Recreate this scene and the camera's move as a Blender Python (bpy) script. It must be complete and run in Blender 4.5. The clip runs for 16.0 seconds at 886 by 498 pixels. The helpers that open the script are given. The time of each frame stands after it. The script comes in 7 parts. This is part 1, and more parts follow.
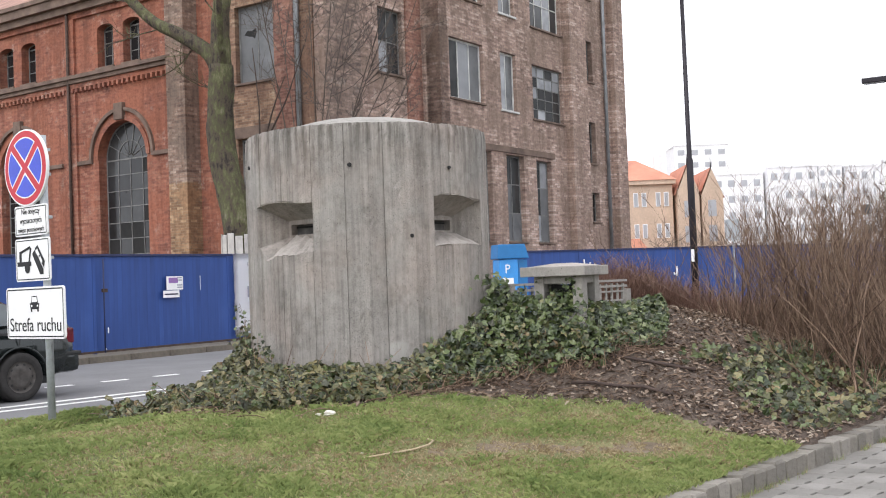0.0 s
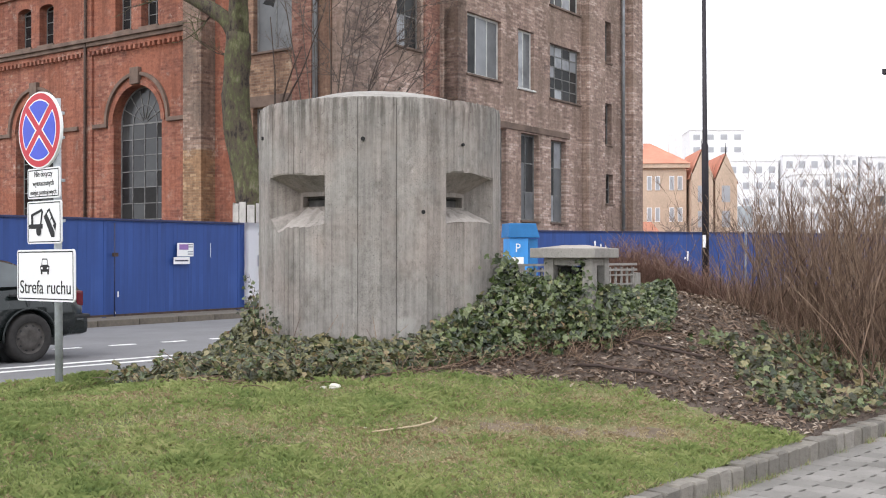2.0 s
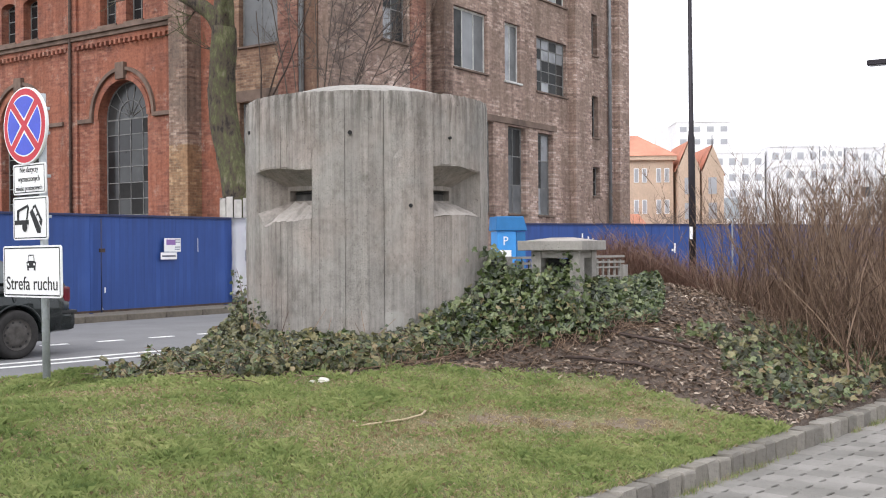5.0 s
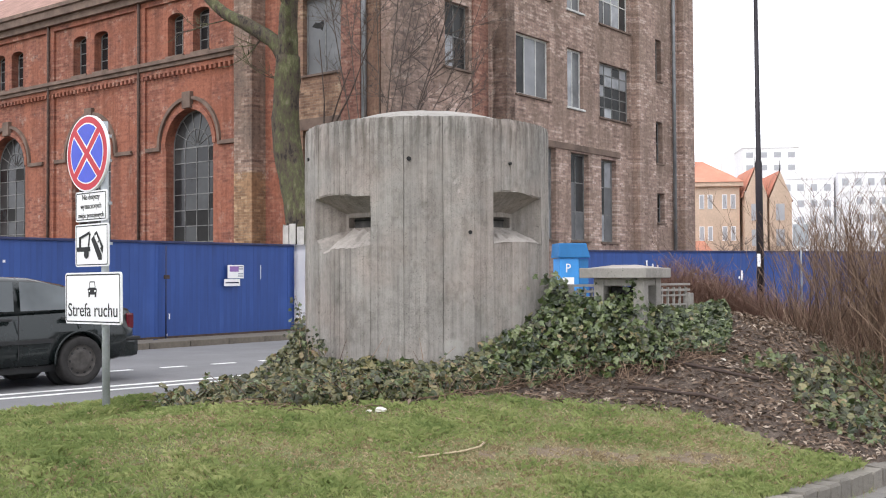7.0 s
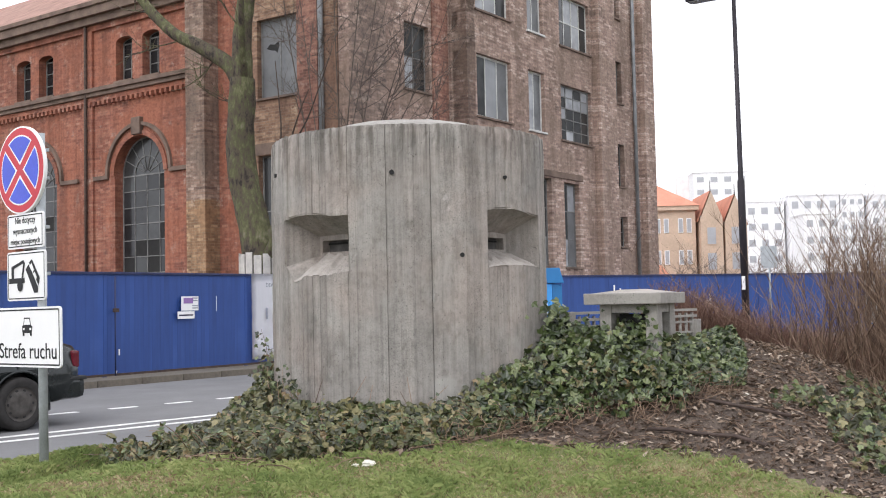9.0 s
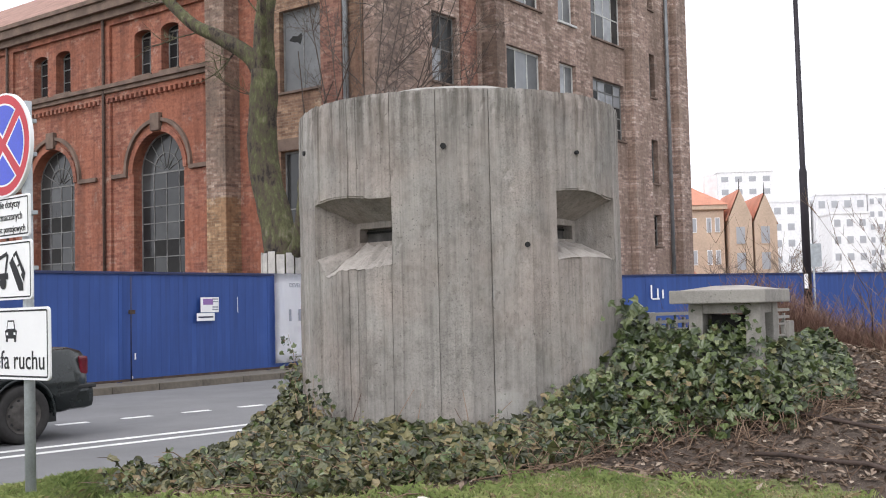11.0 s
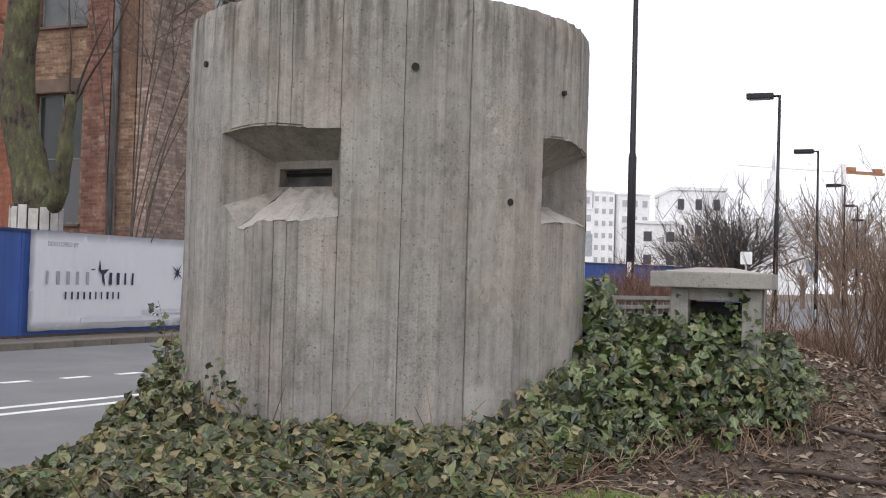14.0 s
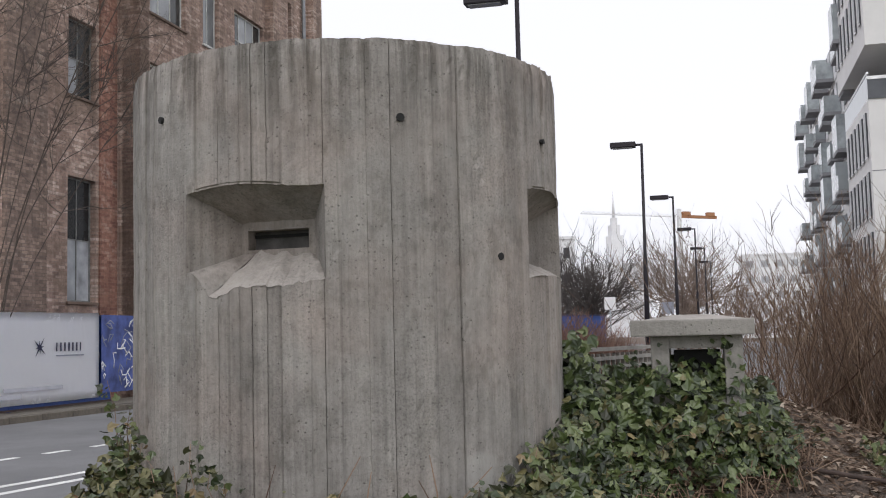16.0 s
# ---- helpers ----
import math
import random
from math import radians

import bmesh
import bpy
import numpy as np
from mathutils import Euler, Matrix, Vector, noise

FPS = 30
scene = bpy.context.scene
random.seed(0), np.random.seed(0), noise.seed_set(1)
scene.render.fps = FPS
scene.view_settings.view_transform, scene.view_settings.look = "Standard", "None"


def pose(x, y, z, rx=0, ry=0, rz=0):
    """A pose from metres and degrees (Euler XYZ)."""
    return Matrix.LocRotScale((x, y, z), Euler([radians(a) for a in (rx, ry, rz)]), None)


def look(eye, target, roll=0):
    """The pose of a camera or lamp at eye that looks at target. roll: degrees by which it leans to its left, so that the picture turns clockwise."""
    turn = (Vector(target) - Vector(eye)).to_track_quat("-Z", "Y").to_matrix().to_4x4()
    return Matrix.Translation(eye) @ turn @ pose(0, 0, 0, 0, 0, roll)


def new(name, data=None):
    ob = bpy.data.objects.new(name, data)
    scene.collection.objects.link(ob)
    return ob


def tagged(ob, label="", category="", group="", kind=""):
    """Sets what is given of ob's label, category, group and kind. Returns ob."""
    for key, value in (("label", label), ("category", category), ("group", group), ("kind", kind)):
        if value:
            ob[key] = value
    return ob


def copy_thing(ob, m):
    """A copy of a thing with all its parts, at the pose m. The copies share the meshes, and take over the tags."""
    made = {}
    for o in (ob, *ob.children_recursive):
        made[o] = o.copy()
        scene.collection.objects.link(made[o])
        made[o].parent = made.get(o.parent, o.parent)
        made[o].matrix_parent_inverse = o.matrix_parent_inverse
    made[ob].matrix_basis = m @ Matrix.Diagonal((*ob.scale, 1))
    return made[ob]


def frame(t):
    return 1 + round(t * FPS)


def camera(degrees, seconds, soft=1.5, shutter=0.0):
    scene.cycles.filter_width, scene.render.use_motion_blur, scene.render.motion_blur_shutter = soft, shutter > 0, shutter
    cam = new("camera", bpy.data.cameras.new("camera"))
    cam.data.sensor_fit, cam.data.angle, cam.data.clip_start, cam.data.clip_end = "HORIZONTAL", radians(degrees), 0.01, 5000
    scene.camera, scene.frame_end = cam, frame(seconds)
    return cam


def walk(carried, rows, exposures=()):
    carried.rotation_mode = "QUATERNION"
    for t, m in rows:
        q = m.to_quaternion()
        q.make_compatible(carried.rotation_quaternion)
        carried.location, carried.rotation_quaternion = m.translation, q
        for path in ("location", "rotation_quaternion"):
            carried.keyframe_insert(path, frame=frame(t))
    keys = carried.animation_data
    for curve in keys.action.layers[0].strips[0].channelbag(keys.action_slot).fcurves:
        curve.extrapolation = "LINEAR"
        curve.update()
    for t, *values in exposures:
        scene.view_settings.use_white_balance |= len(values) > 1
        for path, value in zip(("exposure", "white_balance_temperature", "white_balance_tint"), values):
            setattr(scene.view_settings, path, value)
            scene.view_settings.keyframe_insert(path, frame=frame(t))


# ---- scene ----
cam = camera(45.0, 16.0, 1.05)
PATH = [
    (0, (0.639, -11.523, 1.432), (0.55, -9.526, 1.487), -2.1),
    (0.5, (0.632, -11.511, 1.433), (0.516, -9.514, 1.467), -1.5),
    (1, (0.629, -11.491, 1.434), (0.488, -9.496, 1.471), -0.2),
    (1.5, (0.634, -11.491, 1.445), (0.493, -9.496, 1.48), -0.2),
    (2, (0.642, -11.509, 1.446), (0.532, -9.512, 1.456), -0.0),
    (2.5, (0.654, -11.539, 1.441), (0.575, -9.54, 1.432), -0.3),
    (3, (0.65, -11.538, 1.443), (0.577, -9.539, 1.436), -0.4),
    (3.5, (0.647, -11.531, 1.441), (0.571, -9.532, 1.438), -0.1),
    (4, (0.643, -11.517, 1.444), (0.557, -9.519, 1.443), -0.1),
    (6.5, (0.645, -11.515, 1.443), (0.553, -9.517, 1.439), -1.0),
    (7, (0.66, -11.373, 1.447), (0.456, -9.384, 1.496), -0.3),
    (7.5, (0.626, -11.18, 1.432), (0.36, -9.198, 1.483), 0.9),
    (8, (0.466, -10.997, 1.464), (0.404, -9.001, 1.571), -1.0),
    (8.5, (0.37, -10.754, 1.441), (0.289, -8.757, 1.513), -0.6),
    (9, (0.301, -10.348, 1.457), (0.184, -8.353, 1.557), -1.2),
    (9.2, (0.265, -10.226, 1.46), (0.132, -8.233, 1.559), -0.8),
    (11.3, (-0.133, -8.912, 1.441), (-0.292, -6.921, 1.547), -1.3),
    (11.5, (-0.226, -8.784, 1.438), (-0.386, -6.795, 1.573), -0.8),
    (12, (-0.409, -8.471, 1.454), (-0.455, -6.474, 1.539), -0.4),
    (12.5, (-0.568, -8.164, 1.451), (-0.731, -6.175, 1.577), -0.8),
    (13, (-0.784, -7.916, 1.412), (-0.762, -5.917, 1.467), 2.6),
    (13.5, (-1.034, -7.781, 1.412), (-0.718, -5.806, 1.41), 0.9),
    (14, (-1.192, -7.599, 1.404), (-0.855, -5.628, 1.467), 1.6),
    (14.5, (-1.274, -7.407, 1.434), (-0.811, -5.465, 1.554), 0.2),
    (15, (-1.417, -7.29, 1.441), (-0.954, -5.351, 1.599), 1.5),
    (15.5, (-1.607, -7.242, 1.448), (-0.922, -5.371, 1.62), -0.2),
    (16, (-1.754, -7.165, 1.428), (-1.147, -5.267, 1.596), -1.4),
]
walk(cam, [(t, look(eye, target, roll)) for t, eye, target, roll in PATH],
     [(0, 0.36), (7, 0.38), (9, 0.31), (11.5, 0.18), (12.5, 0.04), (14, 0.0), (15, -0.1), (16, -0.32)])

# ---------- world, sun, exposure ----------
world = bpy.data.worlds.new("overcast_sky")
scene.world = world
world.use_nodes = True
wn, wl = world.node_tree.nodes, world.node_tree.links
sky = wn.new("ShaderNodeTexSky")
sky.sky_type, sky.sun_disc = "NISHITA", False
sky.sun_elevation, sky.sun_rotation = radians(48), radians(210)
sky.air_density, sky.dust_density = 1.0, 3.0
grey = wn.new("ShaderNodeHueSaturation")
grey.inputs["Saturation"].default_value = 0.12
cloud = wn.new("ShaderNodeMixRGB")
cloud.inputs[0].default_value = 0.80
cloud.inputs[2].default_value = (11.35, 11.45, 12.35, 1)
wl.new(sky.outputs[0], grey.inputs["Color"])
wl.new(grey.outputs[0], cloud.inputs[1])
wl.new(cloud.outputs[0], wn["Background"].inputs[0])
wn["Background"].inputs[1].default_value = 0.125
sun = new("sun", bpy.data.lights.new("sun", "SUN"))
sun.data.energy, sun.data.angle, sun.data.color = 1.0, radians(40), (1.0, 0.975, 0.96)
sun.matrix_world = look((-10, -17, 22), (0, 0, 0))

# ---------- materials ----------
def material(name, rough=0.8, metal=0.0):
    m = bpy.data.materials.new(name)
    m.use_nodes = True
    n, l = m.node_tree.nodes, m.node_tree.links
    b = n["Principled BSDF"]
    b.inputs["Roughness"].default_value, b.inputs["Metallic"].default_value = rough, metal
    return m, n, l, b


def node(n, kind, **values):
    k = n.new(kind)
    for key, value in values.items():
        k.inputs[key.replace("_", " ")].default_value = value
    return k


def ramp(n, l, source, stops):
    r = n.new("ShaderNodeValToRGB")
    e = r.color_ramp.elements
    while len(e) < len(stops):
        e.new(0.5)
    for item, (p, c) in zip(e, stops):
        item.position, item.color = p, (*c, 1)
    l.new(source, r.inputs[0])
    return r.outputs[0]


def mixed(n, l, a, b, fac, kind="MIX"):
    x = n.new("ShaderNodeMixRGB")
    x.blend_type = kind
    for i, v in ((0, fac), (1, a), (2, b)):
        if isinstance(v, (int, float)):
            x.inputs[i].default_value = v
        elif isinstance(v, tuple):
            x.inputs[i].default_value = (*v, 1)
        else:
            l.new(v, x.inputs[i])
    return x.outputs[0]


def coords(n, l, scale=(1, 1, 1), rot=(0, 0, 0), source="Object"):
    tc = n.new("ShaderNodeTexCoord")
    mp = n.new("ShaderNodeMapping")
    mp.inputs["Scale"].default_value = scale
    mp.inputs["Rotation"].default_value = [radians(v) for v in rot]
    l.new(tc.outputs[source], mp.inputs[0])
    return mp.outputs[0]


def noise_of(n, l, vec, scale, detail=4.0, rough=0.55):
    k = node(n, "ShaderNodeTexNoise", Scale=scale, Detail=detail, Roughness=rough)
    l.new(vec, k.inputs["Vector"])
    return k.outputs["Fac"]


def bump(n, l, b, height, strength=0.3, distance=0.01, normal=None):
    k = node(n, "ShaderNodeBump", Strength=strength, Distance=distance)
    l.new(height, k.inputs["Height"])
    if normal is not None:
        l.new(normal, k.inputs["Normal"])
    l.new(k.outputs[0], b.inputs["Normal"])
    return k.outputs[0]


def simple(name, colour, rough=0.7, metal=0.0, var=0.25, scale=6.0, fine=80.0, relief=0.15, grit=0.6):
    """A surface with broad and fine variation of one colour."""
    m, n, l, b = material(name, rough, metal)
    v = coords(n, l)
    lo, hi = tuple(c * (1 - var) for c in colour), tuple(min(1, c * (1 + var)) for c in colour)
    broad = ramp(n, l, noise_of(n, l, v, scale), [(0.3, lo), (0.7, hi)])
    grain = noise_of(n, l, v, fine, 2)
    c = mixed(n, l, broad, ramp(n, l, grain, [(0.3, (0.75, 0.75, 0.75)), (0.7, (1, 1, 1))]), grit, "MULTIPLY")
    l.new(c, b.inputs["Base Color"])
    if relief:
        bump(n, l, b, grain, relief, 0.004)
    return m


def brick_material(name, stops, mortar, stain=0.5, smear=None, pale=(0.52, 0.44, 0.38)):
    """Brickwork on walls that run along either horizontal axis of the object."""
    m, n, l, b = material(name, 0.9)
    tc = n.new("ShaderNodeTexCoord")
    sep, com = n.new("ShaderNodeSeparateXYZ"), n.new("ShaderNodeCombineXYZ")
    l.new(tc.outputs["Object"], sep.inputs[0])
    along = n.new("ShaderNodeMath")
    along.operation = "ADD"
    l.new(sep.outputs["X"], along.inputs[0])
    l.new(sep.outputs["Y"], along.inputs[1])
    l.new(along.outputs[0], com.inputs[0])
    l.new(sep.outputs["Z"], com.inputs[1])
    k = node(n, "ShaderNodeTexBrick", Scale=1.0)
    k.offset, k.squash = 0.5, 1.0
    k.inputs["Brick Width"].default_value, k.inputs["Row Height"].default_value = 0.27, 0.083
    k.inputs["Mortar Size"].default_value, k.inputs["Mortar Smooth"].default_value = 0.009, 0.4
    k.inputs["Bias"].default_value = 0.0
    k.inputs["Color1"].default_value, k.inputs["Color2"].default_value = (0, 0, 0, 1), (1, 1, 1, 1)
    k.inputs["Mortar"].default_value = (0.5, 0.5, 0.5, 1)
    l.new(com.outputs[0], k.inputs["Vector"])
    spot = noise_of(n, l, com.outputs[0], 3.1, 3)
    per = mixed(n, l, k.outputs["Color"], spot, 0.52)
    big = noise_of(n, l, com.outputs[0], 0.33, 5, 0.6)
    tone = mixed(n, l, per, big, 0.36)
    colour = ramp(n, l, tone, stops)
    colour = mixed(n, l, colour, mortar, mixed(n, l, (0, 0, 0), k.outputs["Fac"], 0.75))
    patch = noise_of(n, l, com.outputs[0], 1.6, 6, 0.75)
    colour = mixed(n, l, colour, pale, ramp(n, l, patch, [(0.57, (0, 0, 0)), (0.70, (0.7, 0.7, 0.7))]))
    colour = mixed(n, l, colour, (0.09, 0.07, 0.06), ramp(n, l, patch, [(0.33, (0.55, 0.55, 0.55)), (0.43, (0, 0, 0))]))
    if smear:
        colour = mixed(n, l, colour, smear, ramp(n, l, noise_of(n, l, com.outputs[0], 0.55, 7, 0.68), [(0.47, (0, 0, 0)), (0.57, (0.8, 0.8, 0.8))]))
    mottle = noise_of(n, l, com.outputs[0], 7.0, 5, 0.8)
    colour = mixed(n, l, colour, ramp(n, l, mottle, [(0.35, (0.62, 0.60, 0.60)), (0.5, (1, 1, 1)), (0.68, (1.3, 1.28, 1.26))]), 0.8, "MULTIPLY")
    streak = noise_of(n, l, coords(n, l, (2.2, 2.2, 0.16)), 1.0, 5, 0.65)
    dirt = ramp(n, l, streak, [(0.38, (0.42, 0.39, 0.37)), (0.58, (1, 1, 1))])
    colour = mixed(n, l, colour, dirt, stain, "MULTIPLY")
    l.new(colour, b.inputs["Base Color"])
    h = mixed(n, l, k.outputs["Fac"], spot, 0.3)
    bump(n, l, b, h, -0.5, 0.02)
    return m


RED = [(0.2, (0.115, 0.048, 0.038)), (0.45, (0.275, 0.102, 0.068)), (0.62, (0.355, 0.152, 0.100)), (0.8, (0.43, 0.28, 0.21))]
BROWN = [(0.2, (0.09, 0.062, 0.056)), (0.40, (0.21, 0.142, 0.118)), (0.56, (0.32, 0.225, 0.185)), (0.74, (0.50, 0.41, 0.36))]
DARK = [(0.25, (0.12, 0.088, 0.076)), (0.5, (0.26, 0.185, 0.152)), (0.75, (0.42, 0.31, 0.25))]
MUTED = [(p, tuple(0.6 * u + 0.4 * v for u, v in zip(c, d))) for (p, c), (_p, d) in zip(RED, BROWN)]
M_RED_L = brick_material("red_brick_left", RED, (0.27, 0.13, 0.095), 0.6, (0.31, 0.112, 0.066))
# Left copy: warmer, and dimmed in colour for the less lit face.
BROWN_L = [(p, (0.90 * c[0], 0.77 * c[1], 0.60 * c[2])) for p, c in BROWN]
M_BROWN_L = brick_material("brown_brick_left_dim", BROWN_L, (0.27, 0.21, 0.165), 0.6, (0.23, 0.135, 0.095), (0.50, 0.40, 0.28))
# Right copy: same brick times 1.42, light on that side put into colour.
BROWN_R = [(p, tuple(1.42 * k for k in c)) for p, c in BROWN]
M_BROWN_R = brick_material("brown_brick_right_lit", BROWN_R, (0.30, 0.25, 0.21), 0.5, (0.27, 0.195, 0.155))
M_PIER = brick_material("grey_brown_pier_brick", [(p, (0.98 * c[0], 0.93 * c[1], 0.86 * c[2])) for p, c in BROWN], (0.25, 0.205, 0.17), 0.6, (0.20, 0.15, 0.12))
M_PIER_LOW = brick_material("yellowish_pier_brick", [(p, (1.12 * c[0], 0.96 * c[1], 0.66 * c[2])) for p, c in BROWN], (0.30, 0.24, 0.165), 0.6, (0.34, 0.20, 0.11))
M_DARK = brick_material("dark_brick_right", DARK, (0.17, 0.14, 0.12), 0.5)
M_REDSTRIP = brick_material("red_brick_strip", MUTED, (0.3, 0.17, 0.13), 0.6)
M_STONE = simple("grey_brown_stone_trim", (0.17, 0.12, 0.095), 0.9, var=0.35, scale=2.0, fine=30)
M_ROOF = simple("red_tile_roof", (0.33, 0.19, 0.15), 0.85, var=0.3, scale=2.0, fine=20)
M_FRAME = simple("weathered_window_frame", (0.19, 0.19, 0.185), 0.7, var=0.35, scale=5)
M_FRAME_W = simple("white_window_frame", (0.62, 0.62, 0.60), 0.6, var=0.2, scale=5)
M_RUST = simple("rusty_steel", (0.07, 0.045, 0.035), 0.85, var=0.4, scale=9)
M_ZINC = simple("zinc_pipe", (0.24, 0.25, 0.26), 0.5, 0.5, var=0.25, scale=3)


def glass_material(name, colour, rough=0.15):
    m, n, l, b = material(name, rough)
    v = coords(n, l)
    info = n.new("ShaderNodeObjectInfo")
    c = ramp(n, l, noise_of(n, l, v, 1.7, 3), [(0.3, tuple(0.45 * k for k in colour)), (0.7, colour)])
    c = mixed(n, l, c, tuple(0.5 * k for k in colour), info.outputs["Random"])
    l.new(c, b.inputs["Base Color"])
    b.inputs["Specular IOR Level"].default_value = 0.4
    return m


M_GLASS = glass_material("dusty_window_glass", (0.068, 0.072, 0.074))
M_GLASS_D = glass_material("dark_window_glass", (0.035, 0.037, 0.04))
M_BLIND = glass_material("boarded_grey_pane", (0.24, 0.25, 0.26), 0.5)
M_CURTAIN = glass_material("curtained_pane", (0.52, 0.54, 0.57), 0.25)
# Near-black colour that stands in for the shade inside openings.
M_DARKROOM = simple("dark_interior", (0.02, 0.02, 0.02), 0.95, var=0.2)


def concrete_material(name, colour, stripes, each=0.0):
    m, n, l, b = material(name, 0.92)
    v = coords(n, l)
    big = noise_of(n, l, v, 1.3, 5, 0.6)
    tall = mixed(n, l, noise_of(n, l, coords(n, l, (9, 9, 0.5)), 1.0, 5, 0.6), noise_of(n, l, coords(n, l, (46, 46, 0.8)), 1.0, 4, 0.6), 0.72)
    fine = noise_of(n, l, v, 90, 3, 0.6)
    mid = noise_of(n, l, v, 16, 4, 0.6)
    tone = mixed(n, l, mixed(n, l, big, tall, 0.6 if stripes else 0.15), mid, 0.28)
    c = ramp(n, l, tone, [(0.30, tuple(0.48 * k for k in colour)), (0.5, colour), (0.70, tuple(min(1, 1.38 * k) for k in colour))])
    c = mixed(n, l, c, ramp(n, l, fine, [(0.26, (0.55, 0.55, 0.55)), (0.5, (0.97, 0.97, 0.97)), (0.75, (1.12, 1.12, 1.11))]), ramp(n, l, noise_of(n, l, coords(n, l, (3, 3, 1.4)), 1.0, 4), [(0.42, (0.12, 0.12, 0.12)), (0.66, (0.85, 0.85, 0.85))]), "MULTIPLY")
    if stripes:
        seam = ramp(n, l, noise_of(n, l, coords(n, l, (26, 26, 0.35)), 1.0, 3, 0.5), [(0.30, (0.45, 0.44, 0.42)), (0.37, (1, 1, 1)), (0.64, (1, 1, 1)), (0.72, (1.18, 1.17, 1.16))])
        c = mixed(n, l, c, seam, 0.35, "MULTIPLY")
        sep = n.new("ShaderNodeSeparateXYZ")
        l.new(v, sep.inputs[0])
        runs = noise_of(n, l, coords(n, l, (18, 18, 1.2)), 1.0, 4, 0.65)
        high = n.new("ShaderNodeMapRange")
        high.inputs[1].default_value, high.inputs[2].default_value = 2.25, 2.72
        l.new(sep.outputs["Z"], high.inputs[0])
        grime = n.new("ShaderNodeMath")
        grime.operation = "MULTIPLY"
        l.new(high.outputs[0], grime.inputs[0])
        l.new(ramp(n, l, runs, [(0.44, (0, 0, 0)), (0.6, (1, 1, 1))]), grime.inputs[1])
        c = mixed(n, l, c, mixed(n, l, (1, 1, 1), (0.42, 0.41, 0.39), grime.outputs[0]), 0.9, "MULTIPLY")
        stain = ramp(n, l, noise_of(n, l, coords(n, l, (1.5, 1.5, 0.9)), 1.0, 5, 0.7), [(0.32, (0.72, 0.71, 0.70)), (0.5, (1, 1, 1)), (0.68, (1.1, 1.1, 1.09))])
        c = mixed(n, l, c, stain, 0.9, "MULTIPLY")
        board, joint, patch = (n.new("ShaderNodeAttribute") for _k in range(3))
        board.attribute_name, joint.attribute_name, patch.attribute_name = "tone", "seam", "skim"
        c = mixed(n, l, c, ramp(n, l, board.outputs["Fac"], [(0.0, (0.92, 0.915, 0.91)), (0.5, (0.99, 0.99, 0.99)), (1.0, (1.06, 1.055, 1.05))]), 1.0, "MULTIPLY")
        c = mixed(n, l, c, (0.12, 0.11, 0.10), joint.outputs["Fac"])
        c = mixed(n, l, c, (0.37, 0.35, 0.325), ramp(n, l, patch.outputs["Fac"], [(0.3, (0, 0, 0)), (0.7, (0.7, 0.7, 0.7))]))
        blotch = ramp(n, l, noise_of(n, l, coords(n, l, (5.5, 5.5, 3.0)), 1.0, 7, 0.72), [(0.36, (0.70, 0.69, 0.67)), (0.47, (0.97, 0.97, 0.97)), (0.60, (1.03, 1.03, 1.03)), (0.68, (1.16, 1.16, 1.15))])
        c = mixed(n, l, c, blotch, 0.8, "MULTIPLY")
        speck = node(n, "ShaderNodeTexVoronoi", Scale=13.0)
        l.new(coords(n, l, (1.2, 1.2, 0.8)), speck.inputs["Vector"])
        c = mixed(n, l, c, ramp(n, l, speck.outputs["Distance"], [(0.03, (0.5, 0.48, 0.46)), (0.12, (1, 1, 1))]), 0.45, "MULTIPLY")
        chip = ramp(n, l, noise_of(n, l, coords(n, l, (30, 30, 20)), 1.0, 5, 0.8), [(0.32, (0.30, 0.29, 0.27)), (0.375, (1, 1, 1)), (0.66, (1, 1, 1)), (0.74, (1.3, 1.28, 1.26))])
        c = mixed(n, l, c, chip, 0.8, "MULTIPLY")
        rosy = ramp(n, l, noise_of(n, l, v, 2.1, 3), [(0.4, (0.97, 1.0, 1.0)), (0.65, (1.06, 1.0, 0.97))])
        c = mixed(n, l, c, rosy, 0.8, "MULTIPLY")
    if each:
        info = n.new("ShaderNodeObjectInfo")
        c = mixed(n, l, c, ramp(n, l, info.outputs["Random"], [(0.0, (1 - each,) * 3), (0.5, (1.0, 0.985, 0.95)), (1.0, (1 + each,) * 3)]), 1.0, "MULTIPLY")
    pits = node(n, "ShaderNodeTexVoronoi", Scale=34.0)
    l.new(v, pits.inputs["Vector"])
    hole = ramp(n, l, pits.outputs["Distance"], [(0.06, (0.12, 0.12, 0.12)), (0.2, (1, 1, 1))])
    some = ramp(n, l, noise_of(n, l, v, 4.0, 2), [(0.47, (0, 0, 0)), (0.56, (1, 1, 1))])
    c = mixed(n, l, c, mixed(n, l, (1, 1, 1), hole, some), 0.5, "MULTIPLY")
    l.new(c, b.inputs["Base Color"])
    h = mixed(n, l, mixed(n, l, fine, noise_of(n, l, v, 42, 4, 0.65), 0.6), hole, 0.35)
    first = bump(n, l, b, h, 0.6, 0.015)
    if stripes:
        bump(n, l, b, noise_of(n, l, coords(n, l, (24, 24, 7)), 1.0, 5, 0.7), 0.55, 0.02, first)
    return m


M_CONCRETE = concrete_material("board_marked_concrete", (0.312, 0.287, 0.264), True)
M_CONCRETE_PALE = concrete_material("scraped_pale_concrete", (0.385, 0.355, 0.325), False)
M_SILL = concrete_material("broken_pale_concrete", (0.36, 0.33, 0.30), False)
M_CAPSLAB = concrete_material("weathered_concrete_slab", (0.31, 0.295, 0.27), False)
